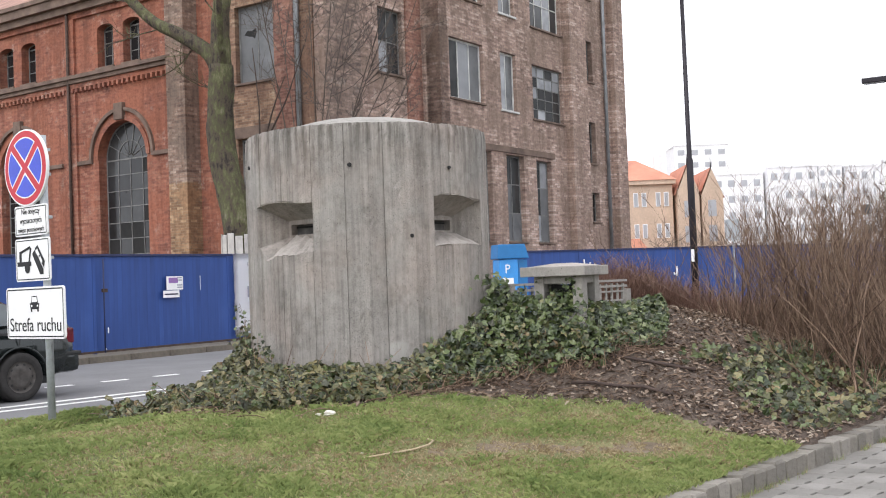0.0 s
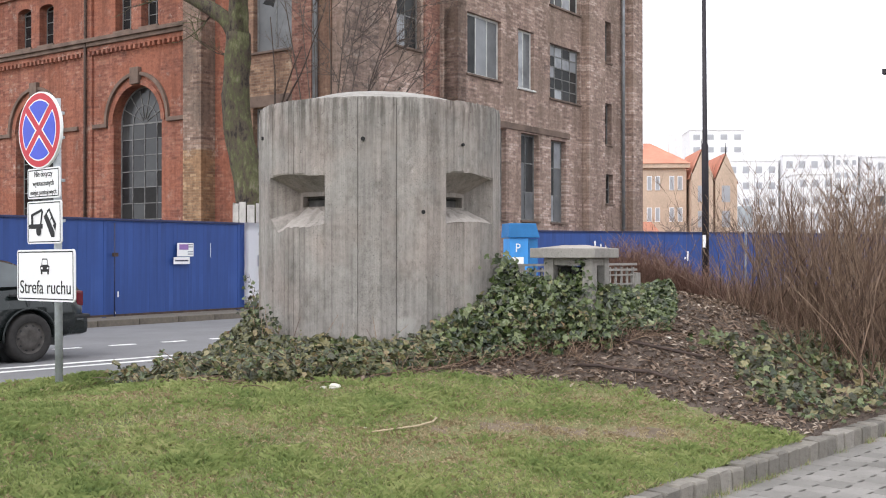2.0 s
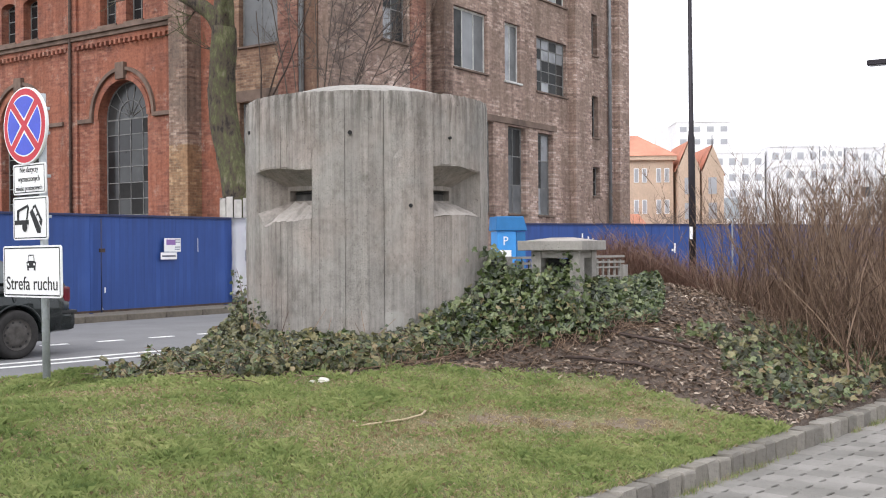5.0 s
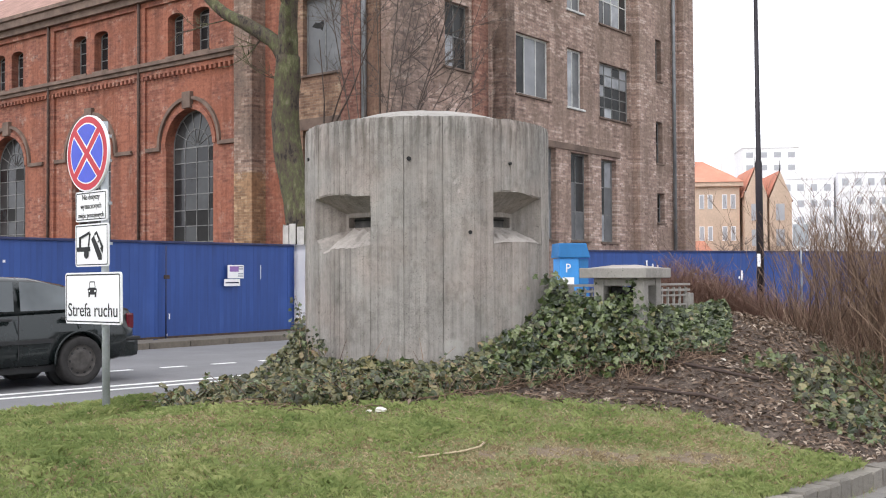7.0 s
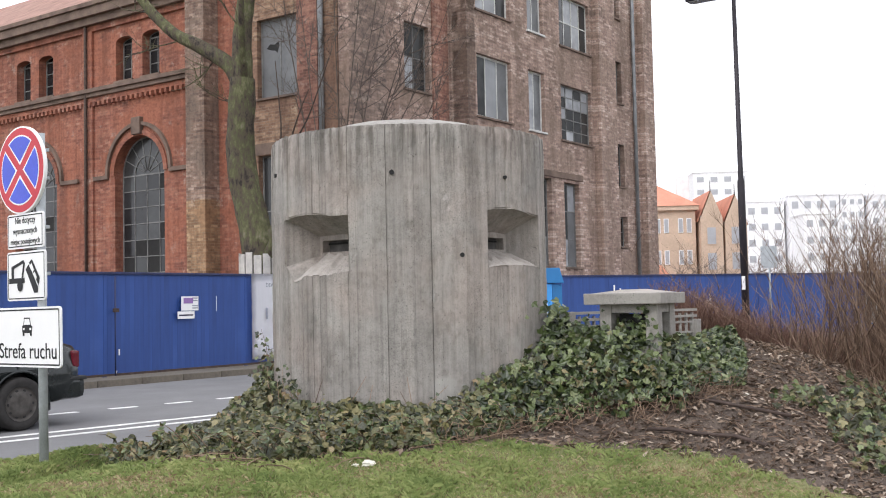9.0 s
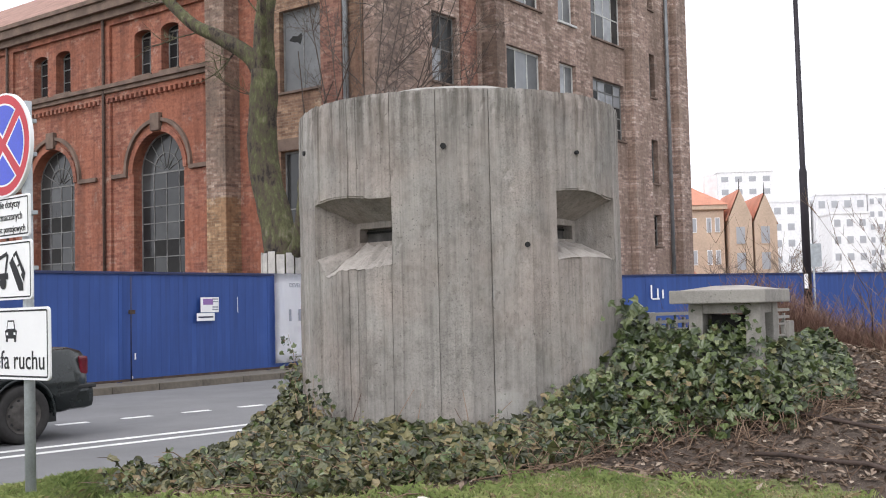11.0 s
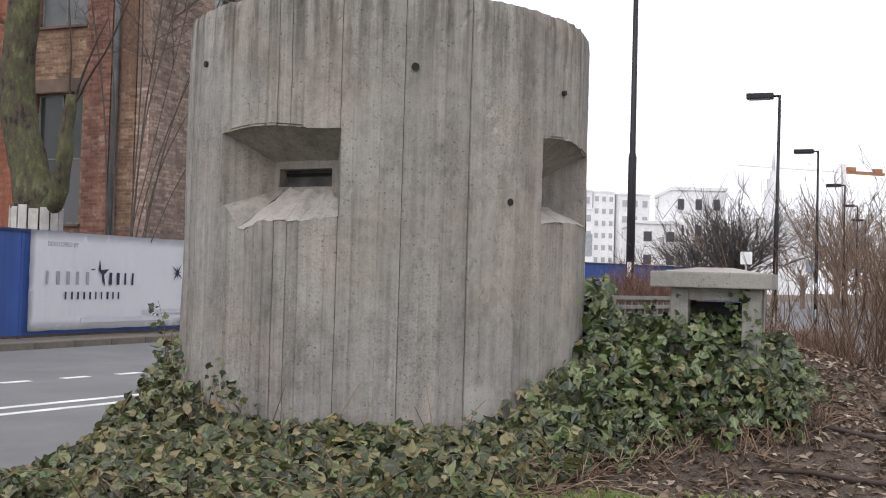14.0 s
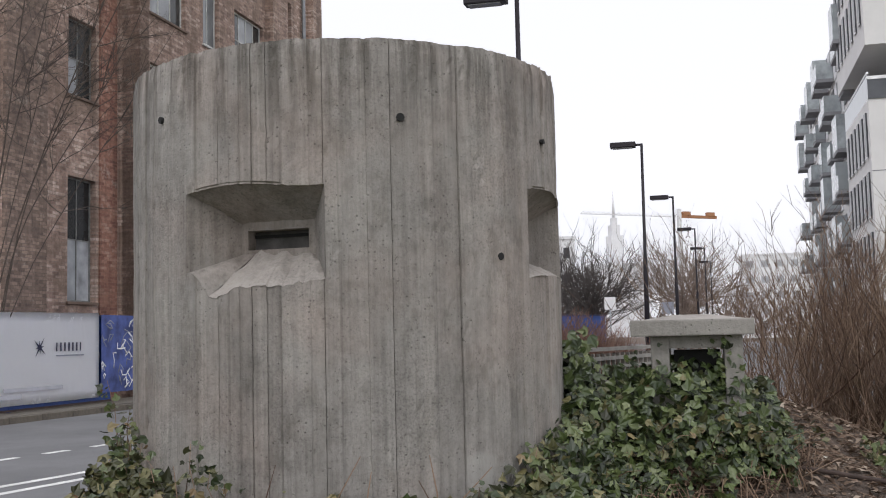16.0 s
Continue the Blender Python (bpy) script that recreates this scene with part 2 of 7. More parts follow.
M_KERB_DUSTY = concrete_material("dusty_brown_kerb", (0.15, 0.13, 0.105), False)
M_KERB = concrete_material("concrete_kerb", (0.215, 0.20, 0.175), False, 0.28)

# ---------- mesh helpers ----------
def part(name, bm, mat, parent=None, label="", smooth=False):
    """Links a bmesh as one mesh object, under a parent if given."""
    me = bpy.data.meshes.new(name)
    bm.to_mesh(me)
    bm.free()
    for m in mat if isinstance(mat, (list, tuple)) else (mat,):
        me.materials.append(m)
    if smooth:
        me.polygons.foreach_set("use_smooth", [True] * len(me.polygons))
    ob = new(name, me)
    ob.parent = parent
    if label:
        tagged(ob, label)
    return ob


def box(bm, x0, x1, y0, y1, z0, z1, bevel=0.0, mat=0):
    r = bmesh.ops.create_cube(bm, size=1.0)
    vs = r["verts"]
    for v in vs:
        v.co = Vector((x0 + (v.co.x + 0.5) * (x1 - x0), y0 + (v.co.y + 0.5) * (y1 - y0), z0 + (v.co.z + 0.5) * (z1 - z0)))
    faces = {f for v in vs for f in v.link_faces}
    for f in faces:
        f.material_index = mat
    if bevel:
        edges = list({e for v in vs for e in v.link_edges})
        bmesh.ops.bevel(bm, geom=edges, offset=bevel, segments=2, affect="EDGES", profile=0.6)
    return vs


def boxed(x0, x1, y0, y1, z0, z1, bevel=0.0):
    bm = bmesh.new()
    box(bm, x0, x1, y0, y1, z0, z1, bevel)
    return bm


def tube(bm, pts, radii, sides=8, cap=True, mat=0):
    """A tapered tube through points."""
    rings = []
    pts = [Vector(p) for p in pts]
    side = None
    for i, p in enumerate(pts):
        d = (pts[min(i + 1, len(pts) - 1)] - pts[max(i - 1, 0)]).normalized()
        if side is None:
            side = d.orthogonal().normalized()
        side = (side - d * side.dot(d)).normalized()
        up = d.cross(side)
        rings.append([bm.verts.new(p + radii[i] * (math.cos(6.28318 * k / sides) * side + math.sin(6.28318 * k / sides) * up)) for k in range(sides)])
    for a, b in zip(rings, rings[1:]):
        for k in range(sides):
            f = bm.faces.new((a[k], a[(k + 1) % sides], b[(k + 1) % sides], b[k]))
            f.material_index = mat
            f.smooth = True
    if cap and sides > 2:
        bm.faces.new(rings[0][::-1]).material_index = mat
        bm.faces.new(rings[-1]).material_index = mat


def empty(name, m=None):
    ob = new(name)
    if m is not None:
        ob.matrix_world = m
    return ob


def soup(name, verts, faces, mat, parent=None):
    me = bpy.data.meshes.new(name)
    me.from_pydata(verts, [], faces)
    me.materials.append(mat)
    ob = new(name, me)
    ob.parent = parent
    return ob


# ---------- ground ----------
V32 = (-math.cos(radians(32)), math.sin(radians(32)))
KX, KY = 1.16, -6.17
KD = Vector((0.621, 0.784))
KN = Vector((-0.784, 0.621))
ROAD = 0.0
BX, BY, BR = -0.488, -1.577, 1.113


def ease(a, b, x):
    k = min(1.0, max(0.0, (x - a) / (b - a)))
    return k * k * (3 - 2 * k)


def inside(x, y):
    """How far a place lies on the lawn's side of the kerb."""
    return KN.x * (x - KX) + KN.y * (y - KY)


def across(x, y):
    return V32[0] * x + V32[1] * y


def height(x, y):
    s, b = inside(x, y), across(x, y)
    if s < 0.10:
        return -0.02
    lawn = 0.165 + 0.115 * min(s, 2.85) + 0.02 * ease(2.7, 5, s)
    lawn += 0.55 * math.exp(-(((x - 2.5) / 1.5) ** 2 + ((y + 0.3) / 1.7) ** 2))
    lawn += 0.25 * math.exp(-(((x - 1.15) / 0.65) ** 2 + ((y + 2.15) / 0.38) ** 2))
    lawn += 0.17 * math.exp(-(((x - 2.0) / 0.7) ** 2 + ((y + 2.6) / 0.9) ** 2))
    lawn += 0.20 * math.exp(-((x - BX) ** 2 + (y - BY) ** 2) / 2.4)
    lawn *= max(1 - ease(-1.0, 2.6, b), 0.74 * ease(-2.4, -2.9, x) * (1 - ease(1.25, 2.2, b)))
    lawn *= 1 - ease(1.5, 4.5, 0.53 * x + 0.85 * y - 0.3)
    lawn += 0.012 * noise.noise((x * 1.3, y * 1.3, 0)) + 0.006 * noise.noise((x * 5, y * 5, 3))
    return max(lawn, 0.02) if b < 2.4 else -0.02


def bed_edge(x, y):
    """Over 0 where mulch and ivy take over from the lawn."""
    r = math.hypot(x - BX, y - BY)
    front = -3.09 - 0.70 * ease(0.5, -0.9, x) + 0.25 * ease(-1.3, -2.3, x) - 0.95 * ease(1.1, 2.9, x) + 2.6 * ease(-2.0, -2.9, x)
    return y - front + 0.10 * noise.noise((x * 2.2, y * 2.2, 7))


def axis_lines(lo, hi, step, far):
    core = list(np.arange(lo, hi + step / 2, step))
    out, d = [], step
    left, right = lo, hi
    l2, r2 = [], []
    while right < far:
        d *= 1.5
        left, right = left - d, right + d
        l2.append(left)
        r2.append(right)
    return l2[::-1] + core + r2


def build_ground():
    xs, ys = axis_lines(-6.0, 7.0, 0.1, 1600), axis_lines(-9.0, 4.0, 0.1, 1600)
    verts = [(x, y, height(x, y)) for y in ys for x in xs]
    nx = len(xs)
    faces = [(j * nx + i, j * nx + i + 1, (j + 1) * nx + i + 1, (j + 1) * nx + i) for j in range(len(ys) - 1) for i in range(nx - 1)]
    me = bpy.data.meshes.new("ground")
    me.from_pydata(verts, [], faces)
    ob = new("ground", me)
    kinds = []
    for f in faces:
        x, y = (verts[f[0]][0] + verts[f[2]][0]) / 2, (verts[f[0]][1] + verts[f[2]][1]) / 2
        kinds.append(1 if bed_edge(x, y) > 0 and inside(x, y) > 0 else 0)
    me.materials.append(M_GRASSLAND)
    me.materials.append(M_MULCH)
    me.materials.append(M_SOIL)
    me.polygons.foreach_set("material_index", kinds)
    me.polygons.foreach_set("use_smooth", [True] * len(faces))
    return tagged(ob, "uneven winter lawn rising to a mulched bed", "ground", kind="structure")


def patchy(name, stops, scale, fine, strength, dist):
    m, n, l, b = material(name, 0.95)
    v = coords(n, l)
    tone = mixed(n, l, noise_of(n, l, v, scale, 5, 0.65), noise_of(n, l, v, fine, 3), 0.35)
    l.new(ramp(n, l, tone, stops), b.inputs["Base Color"])
    bump(n, l, b, noise_of(n, l, v, fine * 1.5, 3), strength, dist)
    return m


M_GRASSLAND = patchy("short_winter_grass", [(0.3, (0.10, 0.125, 0.042)), (0.5, (0.165, 0.175, 0.07)), (0.64, (0.28, 0.25, 0.12)), (0.78, (0.24, 0.185, 0.11))], 1.4, 45, 0.8, 0.03)
M_SOIL = patchy("bare_brown_soil", [(0.3, (0.11, 0.08, 0.055)), (0.5, (0.19, 0.145, 0.10)), (0.7, (0.28, 0.225, 0.16))], 5, 70, 0.8, 0.02)
M_MULCH = patchy("brown_leaf_mulch", [(0.3, (0.055, 0.040, 0.031)), (0.5, (0.13, 0.097, 0.076)), (0.7, (0.23, 0.18, 0.145))], 6, 60, 0.9, 0.04)
M_ASPHALT = patchy("grey_asphalt", [(0.3, (0.125, 0.125, 0.13)), (0.5, (0.165, 0.165, 0.17)), (0.7, (0.205, 0.205, 0.21))], 0.7, 120, 0.4, 0.004)
M_PAINT = simple("worn_road_paint", (0.78, 0.78, 0.76), 0.7, var=0.25, scale=3, fine=60)
M_SANDJOINT = patchy("sandy_joint", [(0.3, (0.12, 0.105, 0.085)), (0.7, (0.21, 0.19, 0.16))], 8, 90, 0.5, 0.005)
ground = build_ground()
ROT = pose(0, 0, 0, 0, 0, 58)  # local x runs along the street, local y away across it
road = part("road", boxed(-160, 160, 2.55, 11.2, -0.06, ROAD), M_ASPHALT)
road.matrix_world = ROT
tagged(road, "grey asphalt street with worn white lane lines", "road", kind="structure")



# ---------- bunker ----------
def ring(theta, r, z):
    return (BX + r * math.sin(theta), BY - r * math.cos(theta), z)


def build_bunker():
    rng = random.Random(11)
    top, low = 2.758, 0.30
    marks = [-54, -18.5, 36.4, 70.0]
    boards, a = [], -180.0
    while a < 180 - 4:
        w = rng.choice((3.0, 3.6, 4.4, 5.4, 6.6))
        nxt = a + w
        for m in marks:
            if abs(nxt - m) < 2.6:
                nxt = m
        boards.append((a, min(nxt, 180.0)))
        a = nxt
    boards[-1] = (boards[-1][0], 180.0)
    columns = []
    for k, (b0, b1) in enumerate(boards):
        off = rng.uniform(-0.006, 0.006)
        lip = 0.22
        columns.append((b0, BR + off, k))
        steps = max(2, int((b1 - b0) / 1.2))
        for i in range(steps + 1):
            f = i / steps
            columns.append((b0 + lip + (b1 - b0 - 2 * lip) * f, BR + off + 0.002 * math.sin(3.1 * f), k))
        if rng.random() < 0.6:
            columns.append((b1 - lip * 0.45, BR + off + rng.choice((-0.010, -0.006, 0.006, 0.004)), k))
    levels = [low, 0.5] + [0.62 + 0.045 * k for k in range(24)] + [1.70 + 0.0415 * k for k in range(10)] + [2.115 + 0.0396 * k for k in range(15)] + [2.70, 2.738, top]
    holes = ((-54, -18.5), (36.4, 70.0))

    def in_hole(t0, t1, z0, z1):
        return any(h0 - 0.3 < t0 and t1 < h1 + 0.3 for h0, h1 in holes) and z0 >= 1.699 and z1 <= 2.116

    def broken(t):
        """How far the scraped sill edge has crumbled away below an opening."""
        for h0, h1 in holes:
            if h0 < t < h1:
                f = (t - h0) / (h1 - h0)
                if h0 > 0:
                    return -0.028 * math.sin(3.14159 * f) ** 0.3 + 0.012 * noise.noise((t * 0.6, 5, 0))
                return 0.022 * ease(0.05, 0.20, f) - 0.05 * (1 - ease(0.02, 0.22, f)) + 0.045 * math.exp(-(((f - 0.25) / 0.10) ** 2)) - 0.02 * ease(0.75, 1.0, f) + (0.022 * noise.noise((t * 0.31, 1, 0)) + 0.018 * noise.noise((t * 0.85, 5, 0))) * math.sin(3.14159 * f) ** 0.4
        return 0.0

    tones = [rng.uniform(0.0, 1.0) for _k in boards]
    seams = [rng.choice((0.0, 0.08, 0.15, 0.22, 0.32)) for _k in boards]
    bm = bmesh.new()
    tone, seam, skim = (bm.verts.layers.float.new(key) for key in ("tone", "seam", "skim"))
    grid = []
    n = len(columns)
    for j, z in enumerate(levels):
        row = []
        for i, (t, r, k) in enumerate(columns):
            rr = r + 0.007 * noise.noise((t * 0.11, z * 2.0, 5)) + 0.003 * noise.noise((t * 0.5, z * 9, 1))
            zz = z
            spall = noise.noise((t * 0.22, z * 7.0, 3)) + 0.5 * noise.noise((t * 0.7, z * 19.0, 8))
            worn = 0.34 + 0.22 * (1 - ease(2.05, 2.7, z))
            rr -= 0.008 * ease(worn + 0.08, worn + 0.26, spall)
            rr += 0.0025 * noise.noise((t * 1.3, z * 33.0, 2))
            if j >= len(levels) - 2:
                rr -= 0.008 + 0.008 * noise.noise((t * 0.35, 1.0, 0)) if j == len(levels) - 1 else 0.004
                zz += 0.007 * noise.noise((t * 0.12, 4.0, 0)) + 0.010 * noise.noise((t * 0.6, 2.0, 0))
            if 1.5 < z < 1.701:
                zz -= broken(t) * (z - 1.5) / 0.2
            if abs(z - 2.115) < 1e-4 and any(h0 - 0.5 <= t <= h1 + 0.5 for h0, h1 in holes):
                h = next(h for h in holes if h[0] - 0.5 <= t <= h[1] + 0.5)
                f = (t - h[0]) / (h[1] - h[0])
                zz += (0.026 * (1 - f) if h[0] > 0 else 0.0) + 0.022 * math.sin(3.14159 * min(1, f * 1.25)) - 0.006 + 0.006 * noise.noise((t * 0.7, 0, 9))
            v = bm.verts.new(ring(radians(t), rr, zz))
            v[tone] = tones[k] + 0.12 * noise.noise((t * 0.05, z * 0.8, 3))
            edge = min(t - boards[k][0], boards[k][1] - t)
            v[seam] = seams[k] * (1.0 if edge < 0.12 else 0.35 if edge < 0.3 else 0.0) * max(0.15, min(1.0, 0.75 + noise.noise((k * 3.7, z * 2.6, 1))))
            v[skim] = ease(8, 18, t) * (1 - ease(40, 50, t)) * (1 - ease(0.86 + 0.10 * noise.noise((t * 0.09, 2, 0)), 0.92 + 0.10 * noise.noise((t * 0.09, 2, 0)), z))
            row.append(v)
        grid.append(row)
    for j in range(len(levels) - 1):
        for i in range(n):
            i2 = (i + 1) % n
            t0, t1 = columns[i][0], columns[i2][0] if i2 else 180.0
            if in_hole(t0, t1, levels[j], levels[j + 1]):
                continue
            bm.faces.new((grid[j][i], grid[j][i2], grid[j + 1][i2], grid[j + 1][i]))
    # flat top inside the rim, and the underside of the drum stays open in the soil
    inner = [bm.verts.new(ring(radians(t), r - 0.17, top - 0.02)) for t, r, k in columns]
    for i in range(n):
        i2 = (i + 1) % n
        bm.faces.new((grid[-1][i], grid[-1][i2], inner[i2], inner[i]))
    bm.faces.new(inner)
    bunker = empty("concrete_bunker", pose(0, 0, 0))
    part("drum", bm, M_CONCRETE, bunker)
    # domed cap
    bm = bmesh.new()
    rad = [0.93, 0.90, 0.78, 0.6, 0.4, 0.2]
    hs = [2.71, 2.755, 2.82, 2.875, 2.91, 2.925]
    rings = [[bm.verts.new((BX + r * math.cos(k * math.tau / 48) * (1 + 0.01 * noise.noise((k, r, 0))), BY + r * math.sin(k * math.tau / 48), h + 0.012 * noise.noise((r * 3, k * 0.4, 2)))) for k in range(48)] for r, h in zip(rad, hs)]
    for p, q in zip(rings, rings[1:]):
        for k in range(48):
            bm.faces.new((p[k], p[(k + 1) % 48], q[(k + 1) % 48], q[k]))
    bm.faces.new(rings[-1])
    part("domed_cap", bm, M_CAPSLAB, bunker, "pale weathered concrete cap", smooth=True)
    # embrasures: splayed cheeks, roof and sill that narrow to a slit
    for h0, h1 in holes:
        mid = radians((h0 + h1) / 2)
        ax, lat = Vector((math.sin(mid), -math.cos(mid), 0)), Vector((math.cos(mid), math.sin(mid), 0))
        c = Vector((BX, BY, 0))

        def at(l, r, z):
            return c + lat * l + ax * r + Vector((0, 0, z))

        ts = [t for t, r, k in columns if h0 - 0.3 <= t <= h1 + 0.3]
        outer = [(BR * math.sin(radians(t) - mid), BR * math.cos(radians(t) - mid)) for t in ts]
        l0, l1, s0, s1, zr0, zr1, depth = outer[0][0], outer[-1][0], -0.145, 0.165, 1.860, 1.950, 0.845
        if h0 > 0:
            s0, s1 = -0.155, 0.155

        def shade(name, quads, mat, label=""):
            bm2 = bmesh.new()
            for q in quads:
                bm2.faces.new([bm2.verts.new(p) for p in q])
            bmesh.ops.remove_doubles(bm2, verts=bm2.verts, dist=0.0005)
            bmesh.ops.subdivide_edges(bm2, edges=bm2.edges, cuts=3, use_grid_fill=True)
            for v in bm2.verts:
                if (v.co.xy - Vector((BX, BY))).length < BR - 0.02:
                    v.co += Vector((0, 0, (0.020 if "sill" in name else 0.010) * noise.noise(v.co * 11) + (0.020 if "sill" in name else 0.005) * noise.noise(v.co * 27)))
            return part(name, bm2, mat, bunker, label)

        def zt(l):
            f = (l - l0) / (l1 - l0)
            return 2.115 + (0.026 * (1 - f) if h0 > 0 else 0.0) + 0.022 * math.sin(3.14159 * min(1, f * 1.25)) + 0.006

        mids = outer

        def lip_z(l, f):
            return 1.699 - broken(math.degrees(math.asin(l / BR) + mid))

        roof, sill, under = [], [], []
        for (la, ra), (lb, rb) in zip(mids, mids[1:]):
            fa, fb = (la - l0) / (l1 - l0), (lb - l0) / (l1 - l0)
            ia, ib = s0 - 0.03 + fa * (s1 - s0 + 0.06), s0 - 0.03 + fb * (s1 - s0 + 0.06)
            roof.append((at(la, ra + 0.002, zt(la)), at(lb, rb + 0.002, zt(lb)), at(ib, depth, zr1 + 0.035), at(ia, depth, zr1 + 0.035)))
            (under if h0 < 0 and fb < 0.2 else sill).append((at(la, ra + 0.004, lip_z(la, fa)), at(lb, rb + 0.004, lip_z(lb, fb)), at(ib, depth, zr0 - 0.015), at(ia, depth, zr0 - 0.015)))
        shade("embrasure_roof", roof, M_CONCRETE)
        shade("embrasure_sill", sill, M_SILL, "scraped pale sloping sill")
        if under:
            shade("embrasure_cheek", under, M_CONCRETE)
        for name, (lo, ro), li in (("embrasure_cheek", outer[0], s0 - 0.03), ("embrasure_cheek", outer[-1], s1 + 0.03)):
            shade(name, [(at(lo, ro + 0.002, 1.68), at(lo, ro + 0.002, 2.13), at(li, depth, zr1 + 0.04), at(li, depth, zr0 - 0.02))], M_CONCRETE)
        bm2 = bmesh.new()
        i0, i1 = s0 - 0.06, s1 + 0.06
        for x0, x1, z0, z1 in ((i0, s0, 1.80, 2.02), (s1, i1, 1.80, 2.02), (s0, s1, zr1, 2.02), (s0, s1, 1.80, zr0)):
            box(bm2, x0, x1, depth - 0.12, depth + 0.004, z0, z1)
        for v in bm2.verts:
            v.co = at(v.co.x, v.co.y, v.co.z)
        part("slit_frame", bm2, M_CONCRETE, bunker)
        bm2 = boxed(s0 - 0.02, s1 + 0.02, depth - 0.09, depth - 0.07, zr0 - 0.02, zr1 + 0.02)
        for v in bm2.verts:
            v.co = at(v.co.x, v.co.y, v.co.z)
        part("slit_shutter", bm2, M_SHUTTER, bunker, "dark weathered slit shutter")
        bm2 = boxed(s0, s1, depth - 0.075, depth - 0.06, zr1 - 0.03, zr1 - 0.016)
        for v in bm2.verts:
            v.co = at(v.co.x, v.co.y, v.co.z)
        part("shutter_bar", bm2, M_DARKROOM, bunker)
    # tie-rod holes, drawn as black plugs for the shade inside them
    for t, z, r in ((-1.0, 2.405, 0.016), (45.6, 2.385, 0.011), (25.0, 1.80, 0.015), (-64.0, 2.48, 0.014)):
        bm2 = bmesh.new()
        tube(bm2, [ring(radians(t), BR + 0.012, z), ring(radians(t), BR - 0.05, z)], [r * 1.2, r], 8)
        part("tie_hole", bm2, M_DARKROOM, bunker)
    return tagged(bunker, "round grey board-marked concrete bunker with two splayed gun slits", "bunker")


M_SHUTTER = simple("weathered_dark_plank", (0.09, 0.085, 0.08), 0.8, var=0.4, scale=12)
build_bunker()

# ---------- factory building ----------
factory = empty("factory_building", ROT)
tagged(factory, "old red and brown brick factory with arched windows", "building")
AL, BR_, BJ = 14.2, 12.8, 13.44


def face_l(s, d, z):
    return (AL + d, s, z)


def face_r(s, d, z):
    return (s, BR_ + d, z)


def face_j(s, d, z):
    return (s, BJ + d, z)


def wall(name, face, s0, s1, z0, z1, thick, holes, mat, d0=0.0):
    """A wall with openings. Holes: (s0, s1, z0, z1, arched)."""
    bm = bmesh.new()
    ss = sorted({s0, s1, *(v for h in holes for v in h[:2])})
    zs = sorted({z0, z1, *(v for h in holes for v in h[2:4])})

    def quad(*p):
        bm.faces.new([bm.verts.new(face(s, d0 + d, z)) for s, d, z in p])

    def solid(a, b):
        if not (0 <= a < len(ss) - 1 and 0 <= b < len(zs) - 1):
            return None
        sm, zm = (ss[a] + ss[a + 1]) / 2, (zs[b] + zs[b + 1]) / 2
        return not any(h[0] < sm < h[1] and h[2] < zm < h[3] for h in holes)

    for a in range(len(ss) - 1):
        for b in range(len(zs) - 1):
            x0, x1, y0, y1 = ss[a], ss[a + 1], zs[b], zs[b + 1]
            if not solid(a, b):
                continue
            for d in (0, thick):
                quad((x0, d, y0), (x1, d, y0), (x1, d, y1), (x0, d, y1))
            for da, db, e in ((-1, 0, ((x0, y0), (x0, y1))), (1, 0, ((x1, y0), (x1, y1))), (0, -1, ((x0, y0), (x1, y0))), (0, 1, ((x0, y1), (x1, y1)))):
                if not solid(a + da, b + db):
                    (p, q), (r, t) = e
                    quad((p, 0, q), (r, 0, t), (r, thick, t), (p, thick, q))
    for h in holes:
        if not h[4]:
            continue
        c, rad = (h[0] + h[1]) / 2, (h[1] - h[0]) / 2
        rise = h[4]
        spring = h[3] - rise
        arc = [(c + rad * math.cos(math.pi * k / 16), spring + rise * math.sin(math.pi * k / 16)) for k in range(17)]
        for (p, q), (r, t) in zip(arc, arc[1:]):
            quad((p, 0, q), (p, 0, h[3]), (r, 0, h[3]), (r, 0, t))
            quad((p, 0, q), (r, 0, t), (r, thick, t), (p, thick, q))
    bmesh.ops.remove_doubles(bm, verts=bm.verts, dist=0.0005)
    bmesh.ops.recalc_face_normals(bm, faces=bm.faces)
    return part(name, bm, mat, factory)


def block(name, face, s0, s1, d0, d1, z0, z1, mat, parent=None, bevel=0.0, label=""):
    bm = boxed(s0, s1, d0, d1, z0, z1, bevel)
    for v in bm.verts:
        v.co = face(*v.co)
    bmesh.ops.recalc_face_normals(bm, faces=bm.faces)
    return part(name, bm, mat, parent or factory, label)


